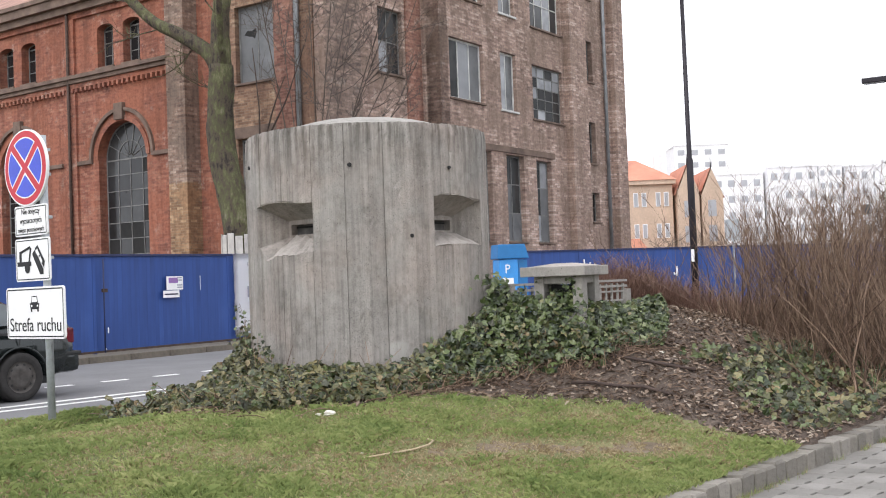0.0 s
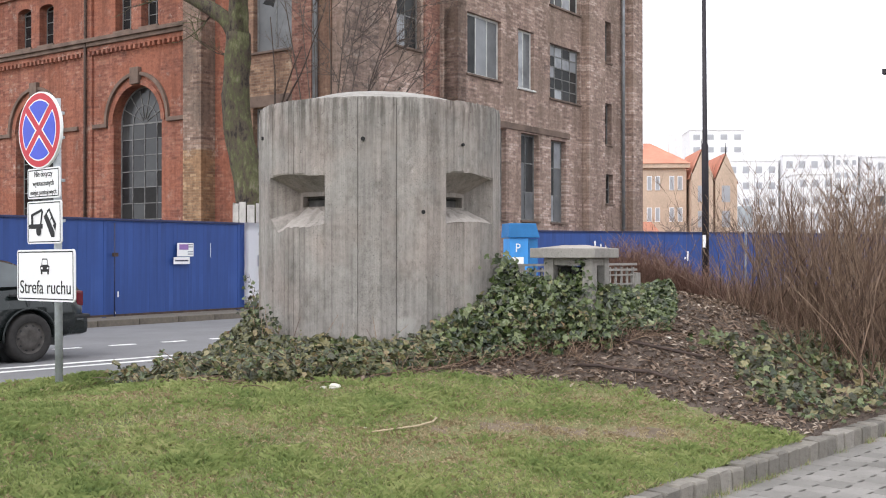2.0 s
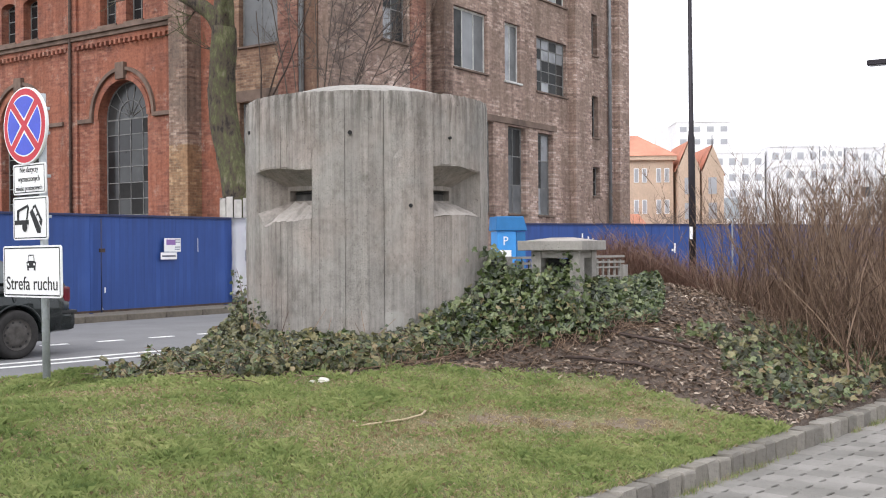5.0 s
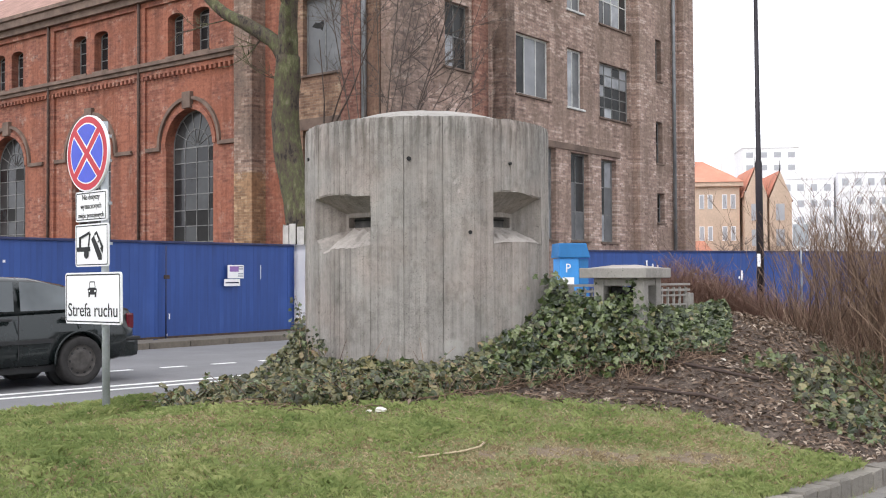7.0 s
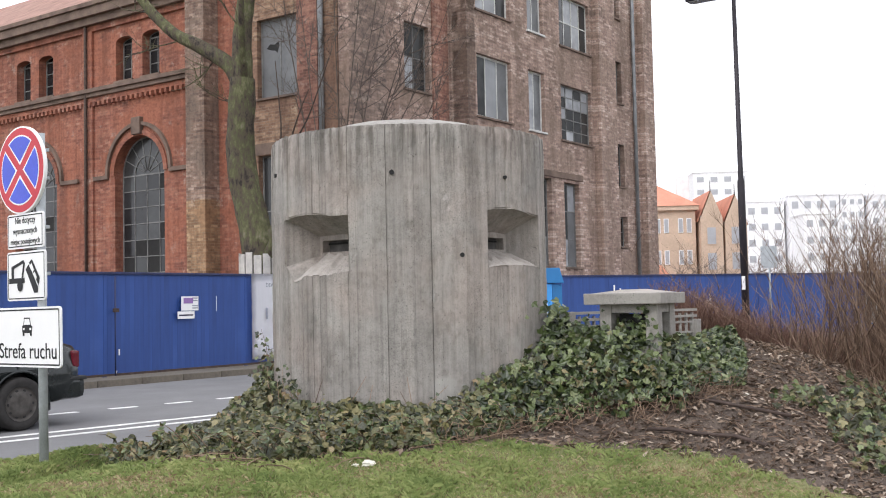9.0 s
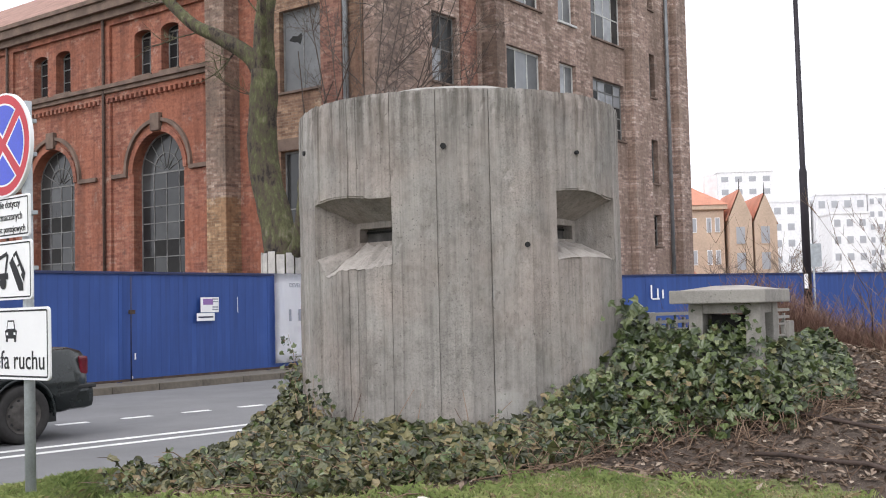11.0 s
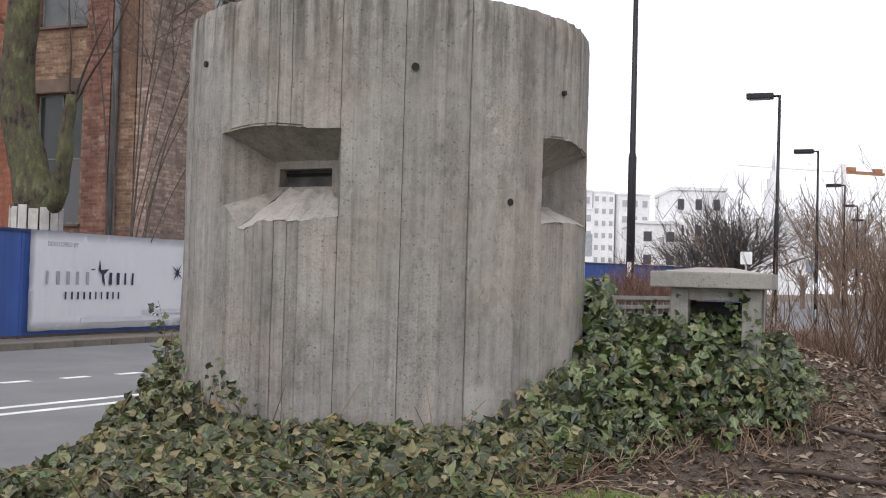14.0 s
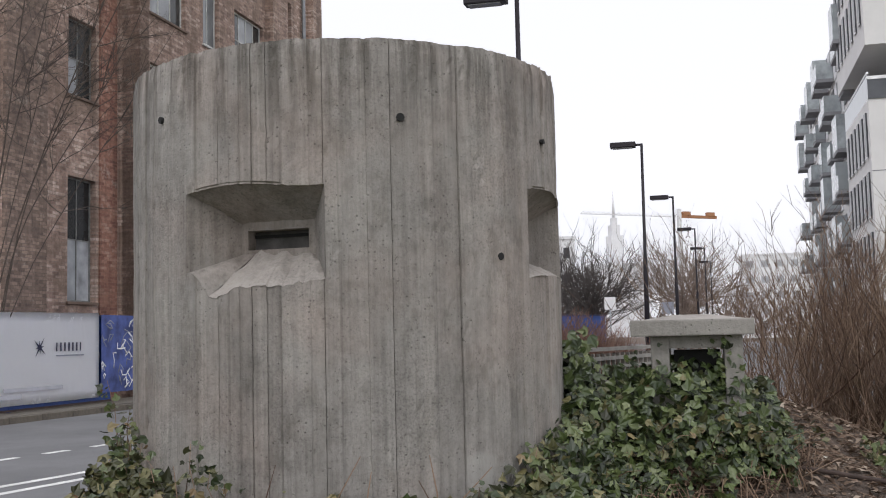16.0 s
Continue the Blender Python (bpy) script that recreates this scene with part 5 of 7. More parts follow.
for x, y, n, h, sp, seed in ((3.75, -1.5, 84, 1.85, 1.35, 1), (3.55, -0.25, 78, 1.72, 1.65, 21), (4.3, -0.85, 110, 2.0, 1.3, 2), (4.5, 0.0, 72, 2.0, 1.2, 23), (4.75, -1.8, 120, 1.9, 1.3, 3), (3.95, -2.15, 34, 1.35, 0.9, 22), (4.3, 0.8, 45, 1.9, 1.0, 4), (3.6, 1.5, 20, 1.5, 0.8, 14), (5.2, 1.9, 45, 1.95, 1.0, 5), (5.5, 0.1, 70, 2.0, 1.0, 6), (6.3, 1.4, 70, 2.1, 1.0, 7), (6.6, 3.4, 70, 2.1, 1.1, 8), (7.8, 3.0, 60, 2.1, 1.1, 9)):
    bush("bush", x, y, n, h, sp, seed, M_TWIG, "bare leafless bush with dense upright brown twigs", 12, 0.5)
for k in range(14):
    bush("low_hedge", 2.1 + 0.22 * k, 1.4 + 0.13 * k + 0.25 * (k % 2), 420, 1.02, 0.46, 30 + k, M_TWIG_RED, "low reddish-brown leafless hedge plant behind the mound", 7, 0.24)


# ---------- traffic sign on its post ----------
M_STEEL = simple("galvanised_steel", (0.42, 0.45, 0.47), 0.5, 0.15, var=0.2, scale=8)
M_WHITE = simple("white_sign_face", (0.84, 0.84, 0.84), 0.45, var=0.03, scale=3, fine=50, relief=0.0, grit=0.05)
M_BLACK = simple("black_print", (0.012, 0.012, 0.013), 0.6, var=0.1, relief=0.0)
M_SIGNRED = simple("red_sign_face", (0.55, 0.018, 0.035), 0.4, var=0.08, relief=0.0)
M_SIGNBLUE = simple("blue_sign_face", (0.05, 0.085, 0.62), 0.4, var=0.08, relief=0.0)
M_PRINTGREY = simple("grey_print", (0.30, 0.31, 0.36), 0.6, var=0.1, relief=0.0)


def plate(w, h, d, radius):
    """A rounded plate that faces local -y, centred on the origin, with a thin rim."""
    bm = bmesh.new()
    pts = []
    for cx, cz, a0 in ((w / 2 - radius, h / 2 - radius, 0), (-w / 2 + radius, h / 2 - radius, 90), (-w / 2 + radius, -h / 2 + radius, 180), (w / 2 - radius, -h / 2 + radius, 270)):
        for k in range(5):
            a = radians(a0 + 22.5 * k)
            pts.append((cx + radius * math.cos(a), cz + radius * math.sin(a)))
    f = [bm.verts.new((x, -d / 2, z)) for x, z in pts]
    b = [bm.verts.new((x, d / 2, z)) for x, z in pts]
    bm.faces.new(f)
    bm.faces.new(b[::-1])
    for k in range(len(pts)):
        j = (k + 1) % len(pts)
        bm.faces.new((f[k], b[k], b[j], f[j]))
    return bm


def moved(bm, m):
    bm.transform(m)
    return bm


def ring_border(w, h, inset, width, radius, y):
    bm = bmesh.new()
    loops = []
    for ins in (inset, inset + width):
        r, ww, hh = max(radius - ins, 0.005), w - 2 * ins, h - 2 * ins
        loop = []
        for cx, cz, a0 in ((ww / 2 - r, hh / 2 - r, 0), (-ww / 2 + r, hh / 2 - r, 90), (-ww / 2 + r, -hh / 2 + r, 180), (ww / 2 - r, -hh / 2 + r, 270)):
            for k in range(5):
                a = radians(a0 + 22.5 * k)
                loop.append(bm.verts.new((cx + r * math.cos(a), y, cz + r * math.sin(a))))
        loops.append(loop)
    for k in range(20):
        j = (k + 1) % 20
        bm.faces.new((loops[0][k], loops[0][j], loops[1][j], loops[1][k]))
    return bm


def flat(polys, y):
    bm = bmesh.new()
    for p in polys:
        bm.faces.new([bm.verts.new((x, y, z)) for x, z in p])
    return bm


def rect(x0, x1, z0, z1):
    return [(x0, z0), (x1, z0), (x1, z1), (x0, z1)]


def words(text, size, mat, parent, m, stretch=1.0, name="lettering"):
    """Lettering in the built-in font, turned into a mesh, on a face that looks along local -y."""
    cu = bpy.data.curves.new(name, "FONT")
    cu.body, cu.size, cu.align_x, cu.align_y, cu.extrude = text, size, "CENTER", "CENTER", 0.001
    tmp = new(name + "_outline", cu)
    bpy.context.view_layer.update()
    me = bpy.data.meshes.new_from_object(tmp.evaluated_get(bpy.context.evaluated_depsgraph_get()))
    bpy.data.objects.remove(tmp)
    turn = m @ pose(0, 0, 0, 90, 0, 0) @ Matrix.Diagonal((stretch, 1, 1, 1))
    spans = sorted((min(me.vertices[v].co.x for v in f.vertices), max(me.vertices[v].co.x for v in f.vertices)) for f in me.polygons)
    cuts, reach = [], spans[0][1]
    for x0, x1 in spans:
        if x0 > reach + 0.15 * size:
            cuts.append((x0 + reach) / 2)
        reach = max(reach, x1)
    for lo, hi in zip([-99] + cuts, cuts + [99]):
        bm = bmesh.new()
        bm.from_mesh(me)
        bmesh.ops.delete(bm, geom=[v for v in bm.verts if not lo < v.co.x < hi], context="VERTS")
        bm.transform(turn)
        part(name, bm, mat, parent)


def build_sign():
    x, y, base = -2.994, -2.993, 0.36
    s = empty("traffic_sign", pose(x, y, base) @ pose(0, 0, 0, 0.03, -0.56, 0) @ pose(0, 0, 0, 0, 0, -35.3))
    bm = bmesh.new()
    tube(bm, [(0, 0.045, -0.25), (0, 0.045, 2.36)], [0.032, 0.032], 14)
    part("post", bm, M_STEEL, s, "grey galvanised steel post")

    def level(z, side=0.0):
        return pose(side, 0, z - base)

    # no stopping disc
    bm = bmesh.new()
    segs = 48
    R0 = 0.316
    f = [bm.verts.new((R0 * math.cos(math.tau * k / segs), -0.012, R0 * math.sin(math.tau * k / segs))) for k in range(segs)]
    b = [bm.verts.new((R0 * math.cos(math.tau * k / segs), 0.012, R0 * math.sin(math.tau * k / segs))) for k in range(segs)]
    bm.faces.new(f), bm.faces.new(b[::-1])
    for k in range(segs):
        bm.faces.new((f[k], b[k], b[(k + 1) % segs], f[(k + 1) % segs]))
    disc = part("disc", moved(bm, level(2.470, -0.17)), M_WHITE, s, "round sign plate with a pale rim")

    def round_face(r_in, r_out, y, mat, name):
        bm = bmesh.new()
        o = [bm.verts.new((r_out * math.cos(math.tau * k / segs), y, r_out * math.sin(math.tau * k / segs))) for k in range(segs)]
        if r_in:
            i = [bm.verts.new((r_in * math.cos(math.tau * k / segs), y, r_in * math.sin(math.tau * k / segs))) for k in range(segs)]
            for k in range(segs):
                bm.faces.new((o[k], o[(k + 1) % segs], i[(k + 1) % segs], i[k]))
        else:
            bm.faces.new(o)
        return part(name, moved(bm, level(2.470, -0.17)), mat, disc)

    round_face(0, 0.304, -0.0135, M_SIGNRED, "red_field")
    w, R1 = 0.034, 0.242
    for k in range(4):
        mid = radians(90 * k)
        arc = [mid - radians(36) + radians(72) * q / 14 for q in range(15)]
        outer = [(R1 * math.cos(a), R1 * math.sin(a)) for a in arc]
        tip = (0.058 * math.cos(mid), 0.058 * math.sin(mid))
        grow = [(1.045 * px, 1.045 * pz) for px, pz in outer]
        edge = [(p[0] + 0.010 * math.cos(a + (1.57 if i == 14 else -1.57)) if i in (0, 14) else p[0], p[1] + 0.010 * math.sin(a + (1.57 if i == 14 else -1.57)) if i in (0, 14) else p[1]) for i, (p, a) in enumerate(zip(grow, arc))]
        part("pale_outline", moved(flat([edge + [(0.036 * math.cos(mid), 0.036 * math.sin(mid))]], -0.0150), level(2.470, -0.17)), M_WHITE, disc)
        part("blue_field", moved(flat([outer + [tip]], -0.0165), level(2.470, -0.17)), M_SIGNBLUE, disc)
    # exemption plate
    note = part("note_plate", moved(plate(0.475, 0.25, 0.012, 0.02), level(2.032, -0.125)), M_WHITE, s)
    part("border", moved(ring_border(0.475, 0.25, 0.012, 0.008, 0.02, -0.0075), level(2.032, -0.125)), M_BLACK, note)
    for text, dz in (("Nie dotyczy", 0.075), ("wyznaczonych", 0.0), ("miejsc postojowych", -0.075)):
        words(text, 0.066 if len(text) < 14 else 0.058, M_BLACK, note, level(2.032 + dz, -0.125) @ pose(0, -0.008, 0), 0.84)
    # towing plate
    tow = part("tow_plate", moved(plate(0.505, 0.352, 0.012, 0.025), level(1.710, -0.12)), M_WHITE, s)
    part("border", moved(ring_border(0.505, 0.352, 0.012, 0.008, 0.025, -0.0075), level(1.710, -0.12)), M_BLACK, tow)
    truck = [rect(-0.27, -0.02, -0.055, -0.015), [(-0.23, -0.015), (-0.19, -0.015), (-0.19, 0.06), (-0.03, 0.10), (-0.03, 0.125), (-0.23, 0.075)], [(-0.07, -0.015), (-0.045, -0.015), (-0.01, 0.10), (-0.035, 0.115)], [(0.0, 0.05), (0.05, 0.09), (0.19, -0.09), (0.19, -0.135), (0.13, -0.135)], [(0.05, 0.10), (0.10, 0.125), (0.22, -0.02), (0.20, -0.08)]]
    wheel = [(-0.09 + 0.045 * math.cos(math.tau * k / 16), -0.075 + 0.045 * math.sin(math.tau * k / 16)) for k in range(16)]
    for p in (*truck, wheel):
        part("pictogram", moved(flat([p], -0.0078 - 0.0002 * len(p)), level(1.710, -0.12) @ Matrix.Diagonal((0.83, 1, 0.92, 1))), M_BLACK, tow)
    for p in ([(0.060, 0.072), (0.095, 0.096), (0.135, 0.040), (0.105, 0.022)], [(0.118, 0.010), (0.146, 0.028), (0.178, -0.018), (0.160, -0.040)]):
        part("pictogram", moved(flat([p], -0.0100), level(1.710, -0.12) @ Matrix.Diagonal((0.83, 1, 0.92, 1))), M_WHITE, tow)
    # traffic zone plate
    zone = part("zone_plate", moved(plate(0.85, 0.424, 0.014, 0.03), level(1.274, -0.11)), M_WHITE, s)
    part("border", moved(ring_border(0.85, 0.424, 0.014, 0.010, 0.03, -0.0085), level(1.274, -0.11)), M_BLACK, zone)
    words("Strefa ruchu", 0.157, M_BLACK, zone, level(1.172, -0.11) @ pose(0, -0.009, 0), 0.98)
    body = [(-0.075, 0.0), (0.075, 0.0), (0.088, 0.065), (0.063, 0.078), (0.047, 0.155), (-0.047, 0.155), (-0.063, 0.078), (-0.088, 0.065)]
    for p in (body, rect(-0.075, -0.045, -0.03, 0.0), rect(0.045, 0.075, -0.03, 0.0)):
        part("pictogram", moved(flat([p], -0.0088), level(1.304, -0.11) @ Matrix.Diagonal((0.80, 1, 0.70, 1))), M_BLACK, zone)
    for p in ([(-0.050, 0.083), (0.050, 0.083), (0.039, 0.142), (-0.039, 0.142)], rect(-0.068, -0.040, 0.030, 0.052), rect(0.040, 0.068, 0.030, 0.052)):
        part("pictogram", moved(flat([p], -0.0094), level(1.304, -0.11) @ Matrix.Diagonal((0.80, 1, 0.70, 1))), M_WHITE, zone)
    for z in (2.6, 2.4, 2.05, 1.72, 1.38, 1.18):
        part("clamp", moved(boxed(-0.05, 0.05, 0.008, 0.085, -0.012, 0.012, 0.003), level(z)), M_STEEL, s)
    return tagged(s, "traffic sign post with no-stopping disc and three white plates", "traffic sign")


build_sign()

# ---------- ventilation shaft beside the bunker ----------
def build_shaft():
    fx, fy = 0.885, -2.10
    turn = -31.0
    s = empty("ventilation_shaft", pose(fx, fy, 0, 0, 0, turn))
    L, D, top = 0.63, 0.48, 1.500
    bm = bmesh.new()
    box(bm, 0, L, 0, D, top - 0.085, top, 0.008)
    for v in bm.verts:
        v.co += Vector((noise.noise(v.co * 5), noise.noise(v.co * 5 + Vector((3, 0, 0))), noise.noise(v.co * 5 + Vector((0, 3, 0))))) * 0.004
    slab = part("cap_slab", bm, M_CAPSLAB, s, "chipped grey concrete cap slab")
    bm = bmesh.new()
    o = [bm.verts.new(p) for p in ((0.02, 0.02, top - 0.004), (L - 0.02, 0.02, top - 0.004), (L - 0.02, D - 0.02, top - 0.004), (0.02, D - 0.02, top - 0.004))]
    i = [bm.verts.new(p) for p in ((L * 0.35, D * 0.45, top + 0.028), (L * 0.65, D * 0.45, top + 0.028), (L * 0.65, D * 0.6, top + 0.028), (L * 0.35, D * 0.6, top + 0.028))]
    for k in range(4):
        bm.faces.new((o[k], o[(k + 1) % 4], i[(k + 1) % 4], i[k]))
    bm.faces.new(i)
    part("mortar_crown", bm, M_CONCRETE_PALE, s)
    low = 0.45
    x0, x1, y0, y1, w = 0.10, L - 0.06, 0.07, D - 0.07, 0.095
    for px, py in ((x0, y0), (x1 - w, y0), (x0, y1 - w), (x1 - w, y1 - w)):
        part("pillar", boxed(px, px + w, py, py + w, low, top - 0.085, 0.006), M_CAPSLAB, s)
    for a in ((x0 + w, x1 - w, y0 + 0.01, y0 + w - 0.01), (x0 + w, x1 - w, y1 - w + 0.01, y1 - 0.01), (x0 + 0.01, x0 + w - 0.01, y0 + w, y1 - w), (x1 - w + 0.01, x1 - 0.01, y0 + w, y1 - w)):
        part("lintel", boxed(*a, top - 0.15, top - 0.085, 0.004), M_CAPSLAB, s)
        part("sill", boxed(*a, low, 1.08, 0.004), M_CAPSLAB, s)
    # Black block added to paint the shade inside the shaft.
    part("core", boxed(x0 + w + 0.02, x1 - w - 0.02, y0 + w + 0.01, y1 - w - 0.01, low, top - 0.16), M_DARKROOM, s)
    return tagged(s, "small square concrete ventilation shaft with pillars and slab", "ventilation shaft")


build_shaft()


def build_lattice():
    turn = math.degrees(math.atan2(1.23, 1.29))
    s = empty("lattice_screen", pose(0.66, -1.78, 0.86, 0, 0, turn))
    for k in range(21):
        part("bar", boxed(0.04 + k * 0.088, 0.058 + k * 0.088, -0.010, 0.010, -0.3, 0.46), M_CAPSLAB, s)
    for z in (0.10, 0.19, 0.28, 0.37):
        part("rail", boxed(0.0, 1.86, -0.013, 0.013, z, z + 0.016), M_CAPSLAB, s)
    for z in (0.42, 0.475):
        part("top_rail", boxed(0.0, 1.86, -0.02, 0.02, z, z + 0.022), M_CAPSLAB, s)
    for x in (0.16, 1.82):
        part("post", boxed(x, x + 0.07, -0.04, 0.04, -0.35, 0.50 if x < 1 else 0.40, 0.006), M_CAPSLAB, s)
    return tagged(s, "low pale concrete lattice screen behind the ivy", "screen")


build_lattice()

# ---------- street lamps ----------
M_LAMP = simple("dark_painted_lamp_steel", (0.022, 0.018, 0.024), 0.5, 0.3, var=0.3, scale=5)
M_LENS = simple("grey_lamp_lens", (0.25, 0.25, 0.25), 0.3, var=0.1)


def build_lamp(x, y, z, tall, lean=0.0):
    s = empty("street_lamp", pose(x, y, z, 0, 0, 58) @ pose(0, 0, 0, 0.4, lean, 0))
    bm = bmesh.new()
    tube(bm, [(0, 0, -0.1), (0, 0, 3.3), (0, 0, 3.36), (0, 0, tall)], [0.066, 0.060, 0.044, 0.034], 14)
    part("pole", bm, M_LAMP, s)
    bm = bmesh.new()
    tube(bm, [(0, 0, tall - 0.03), (0, 0.22, tall - 0.02)], [0.03, 0.03], 8)
    part("arm", bm, M_LAMP, s)
    part("head", boxed(-0.13, 0.13, 0.15, 0.80, tall - 0.09, tall + 0.05, 0.02), M_LAMP, s)
    part("lens", boxed(-0.10, 0.10, 0.24, 0.74, tall - 0.105, tall - 0.09), M_LENS, s)
    part("hatch", boxed(-0.070, -0.055, -0.03, 0.03, 0.5, 0.85), M_STEEL, s)
    part("sticker", boxed(-0.068, -0.05, -0.028, 0.028, 1.52, 1.74), M_WHITE, s, "small white sticker")
    return tagged(s, "tall dark slender street lamp with flat box head", "street lamp", group="street lamps along the path")


build_lamp(4.25, 7.64, 0.05, 6.5, -1.9)
lamp = build_lamp(11.45, 17.25, 0.03, 6.3)
for x, y, z in ((17.6, 26.35, 0.0), (24.6, 36.6, 0.0), (31.2, 46.6, 0.0), (38.0, 57.0, 0.0)):
    copy_thing(lamp, pose(x, y, z, 0, 0, 58))

# ---------- banner, stickers and machine by the fence ----------
def banner_material():
    m, n, l, b = material("white_pvc_banner", 0.5)
    v = coords(n, l)
    c = ramp(n, l, noise_of(n, l, v, 1.1, 4), [(0.3, (0.95, 0.945, 0.965)), (0.7, (0.985, 0.98, 0.99))])
    l.new(c, b.inputs["Base Color"])
    folds = noise_of(n, l, coords(n, l, (2.5, 1, 0.8), (0, 30, 0)), 1.4, 2)
    bump(n, l, b, folds, 0.25, 0.05)
    return m


M_BANNER = banner_material()
M_PRINTFAINT = simple("faint_grey_print", (0.55, 0.55, 0.60), 0.6, var=0.1, relief=0.0)
M_NAVY = simple("navy_print", (0.015, 0.014, 0.05), 0.6, var=0.1, relief=0.0)
M_STICKER_RED = simple("red_violet_print", (0.30, 0.16, 0.42), 0.5, var=0.1, relief=0.0)
banner = empty("banner", street(8.6, 11.83, 0))
W = 6.85
bm = bmesh.new()
cols = [[bm.verts.new((W * i / 40, -0.025 - 0.012 * noise.noise((i * 0.5, j * 1.1, 0)), 0.27 + 1.92 * j / 10 + 0.012 * noise.noise((i * 0.4, j, 4)) + (0.05 * (i / 40) ** 2 if j == 10 else 0))) for j in range(11)] for i in range(41)]
for i in range(40):
    for j in range(10):
        bm.faces.new((cols[i][j], cols[i + 1][j], cols[i + 1][j + 1], cols[i][j + 1]))
bmesh.ops.solidify(bm, geom=bm.faces[:], thickness=0.004)
part("sheet", bm, M_BANNER, banner, "slightly rippled white banner sheet", smooth=True)
words("DEVELOPED BY", 0.125, M_PRINTGREY, banner, pose(0.86, -0.045, 1.94), 1.0)


def glyphs(x0, x1, z0, z1, count, mat, seed, name="wordmark_bar"):
    """Plain bars in place of a word mark."""
    r = random.Random(seed)
    step = (x1 - x0) / count
    for k in range(count):
        w = step * r.uniform(0.2, 0.34)
        part(name, boxed(x0 + k * step, x0 + k * step + w, -0.047, -0.043, z0, z1), mat, banner)


glyphs(0.42, 1.82, 1.16, 1.42, 5, M_PRINTGREY, 1)
glyphs(2.24, 3.20, 1.17, 1.42, 4, M_NAVY, 2)
glyphs(0.95, 2.70, 0.87, 1.02, 10, M_NAVY, 3)
part("url_bar", boxed(1.42, 3.95, -0.047, -0.043, 0.40, 0.50), M_PRINTFAINT, banner)
part("star_mark", flat([[(1.93, 1.69), (1.98, 1.47), (2.22, 1.49), (2.07, 1.37), (2.12, 1.13), (2.02, 1.25), (2.0, 1.38), (1.90, 1.46)]], -0.046), M_NAVY, banner)
part("star_mark", flat([rect(1.68, 1.80, 1.46, 1.485)], -0.046), M_NAVY, banner)
for a in range(4):
    t = radians(45 * a + 8)
    ln = 0.26 if a % 2 else 0.15
    part("compass_mark", flat([[(4.55 + ln * math.cos(t), 1.46 + ln * math.sin(t)), (4.55 + 0.03 * math.cos(t + 1.57), 1.46 + 0.03 * math.sin(t + 1.57)), (4.55 - ln * math.cos(t), 1.46 - ln * math.sin(t)), (4.55 - 0.03 * math.cos(t + 1.57), 1.46 - 0.03 * math.sin(t + 1.57))]], -0.046 - 0.0004 * a), M_NAVY, banner)
glyphs(5.14, 6.2, 1.37, 1.56, 7, M_NAVY, 5)
part("url_bar", boxed(5.14, 6.2, -0.047, -0.043, 1.26, 1.29), M_PRINTGREY, banner)
part("url_bar", boxed(3.35, 5.4, -0.047, -0.043, 0.55, 0.63), M_PRINTFAINT, banner)
tagged(banner, "large white printed banner hung on the blue fence", "banner")

M_POSTERBLUE = simple("blue_violet_poster_print", (0.07, 0.10, 0.30), 0.6, var=0.6, scale=2.5)
poster = empty("graffiti_panel", street(15.55, 11.83, 0))
part("sheet", boxed(0, 2.2, -0.03, -0.02, 0.36, 2.2), M_POSTERBLUE, poster)
r = random.Random(8)
for k in range(46):
    x, z = r.uniform(0.08, 2.1), r.uniform(0.45, 2.05)
    bm = bmesh.new()
    pts = [(x, -0.033, z)]
    for q in range(3):
        pts.append((min(2.18, max(0.02, pts[-1][0] + r.uniform(-0.22, 0.22))), -0.033, min(2.15, max(0.4, pts[-1][2] + r.uniform(-0.2, 0.2)))))
    tube(bm, pts, [0.022] * 4, 4)
    for v in bm.verts:
        v.co.y = -0.031 + (v.co.y + 0.033) * 0.1
    part("paint_stroke", bm, M_WHITE if k % 3 else M_PRINTGREY, poster)
tagged(poster, "blue panel with white graffiti strokes on the fence", "graffiti panel")

notice = empty("notice", street(6.75, 11.83, 0))
part("label", boxed(-0.2, 0.27, -0.032, -0.026, 1.40, 1.70), M_WHITE, notice)
part("print", boxed(-0.14, 0.12, -0.036, -0.033, 1.55, 1.67), M_STICKER_RED, notice)
for z in (1.44, 1.49, 1.60, 1.65):
    part("print_bar", boxed(0.10, 0.25, -0.036, -0.033, z, z + 0.025), M_PRINTGREY, notice)
tagged(notice, "white and violet notice label stuck on blue fence", "notice")
notice = empty("notice", street(6.67, 11.83, 0))
part("label", boxed(-0.22, 0.24, -0.032, -0.026, 1.23, 1.385), M_WHITE, notice)
part("print_bar", boxed(-0.18, 0.2, -0.036, -0.033, 1.29, 1.32), M_NAVY, notice)
tagged(notice, "small white notice label stuck on blue fence", "notice")
scribble = empty("paint_marks", street(0.0, 11.83, 0))
for x, z, w, h in ((1.05, 1.60, 0.09, 0.09), (1.22, 1.72, 0.05, 0.05), (0.3, 1.80, 0.06, 0.04), (1.0, 1.75, 0.05, 0.03), (7.53, 1.38, 0.012, 0.32), (4.86, 0.20, 0.05, 0.05), (4.95, 0.55, 0.03, 0.12)):
    part("paint_dab", boxed(x, x + w, -0.03, -0.026, z, z + h), M_WHITE, scribble)
tagged(scribble, "white paint dabs on the blue fence", "paint marks")
gate = empty("gate_latch", street(4.86, 11.83, 0))
bm = bmesh.new()
tube(bm, [(0, -0.05, 0.15), (0, -0.05, 2.1)], [0.016, 0.016], 8)
part("locking_rod", bm, M_FENCERAIL, gate)
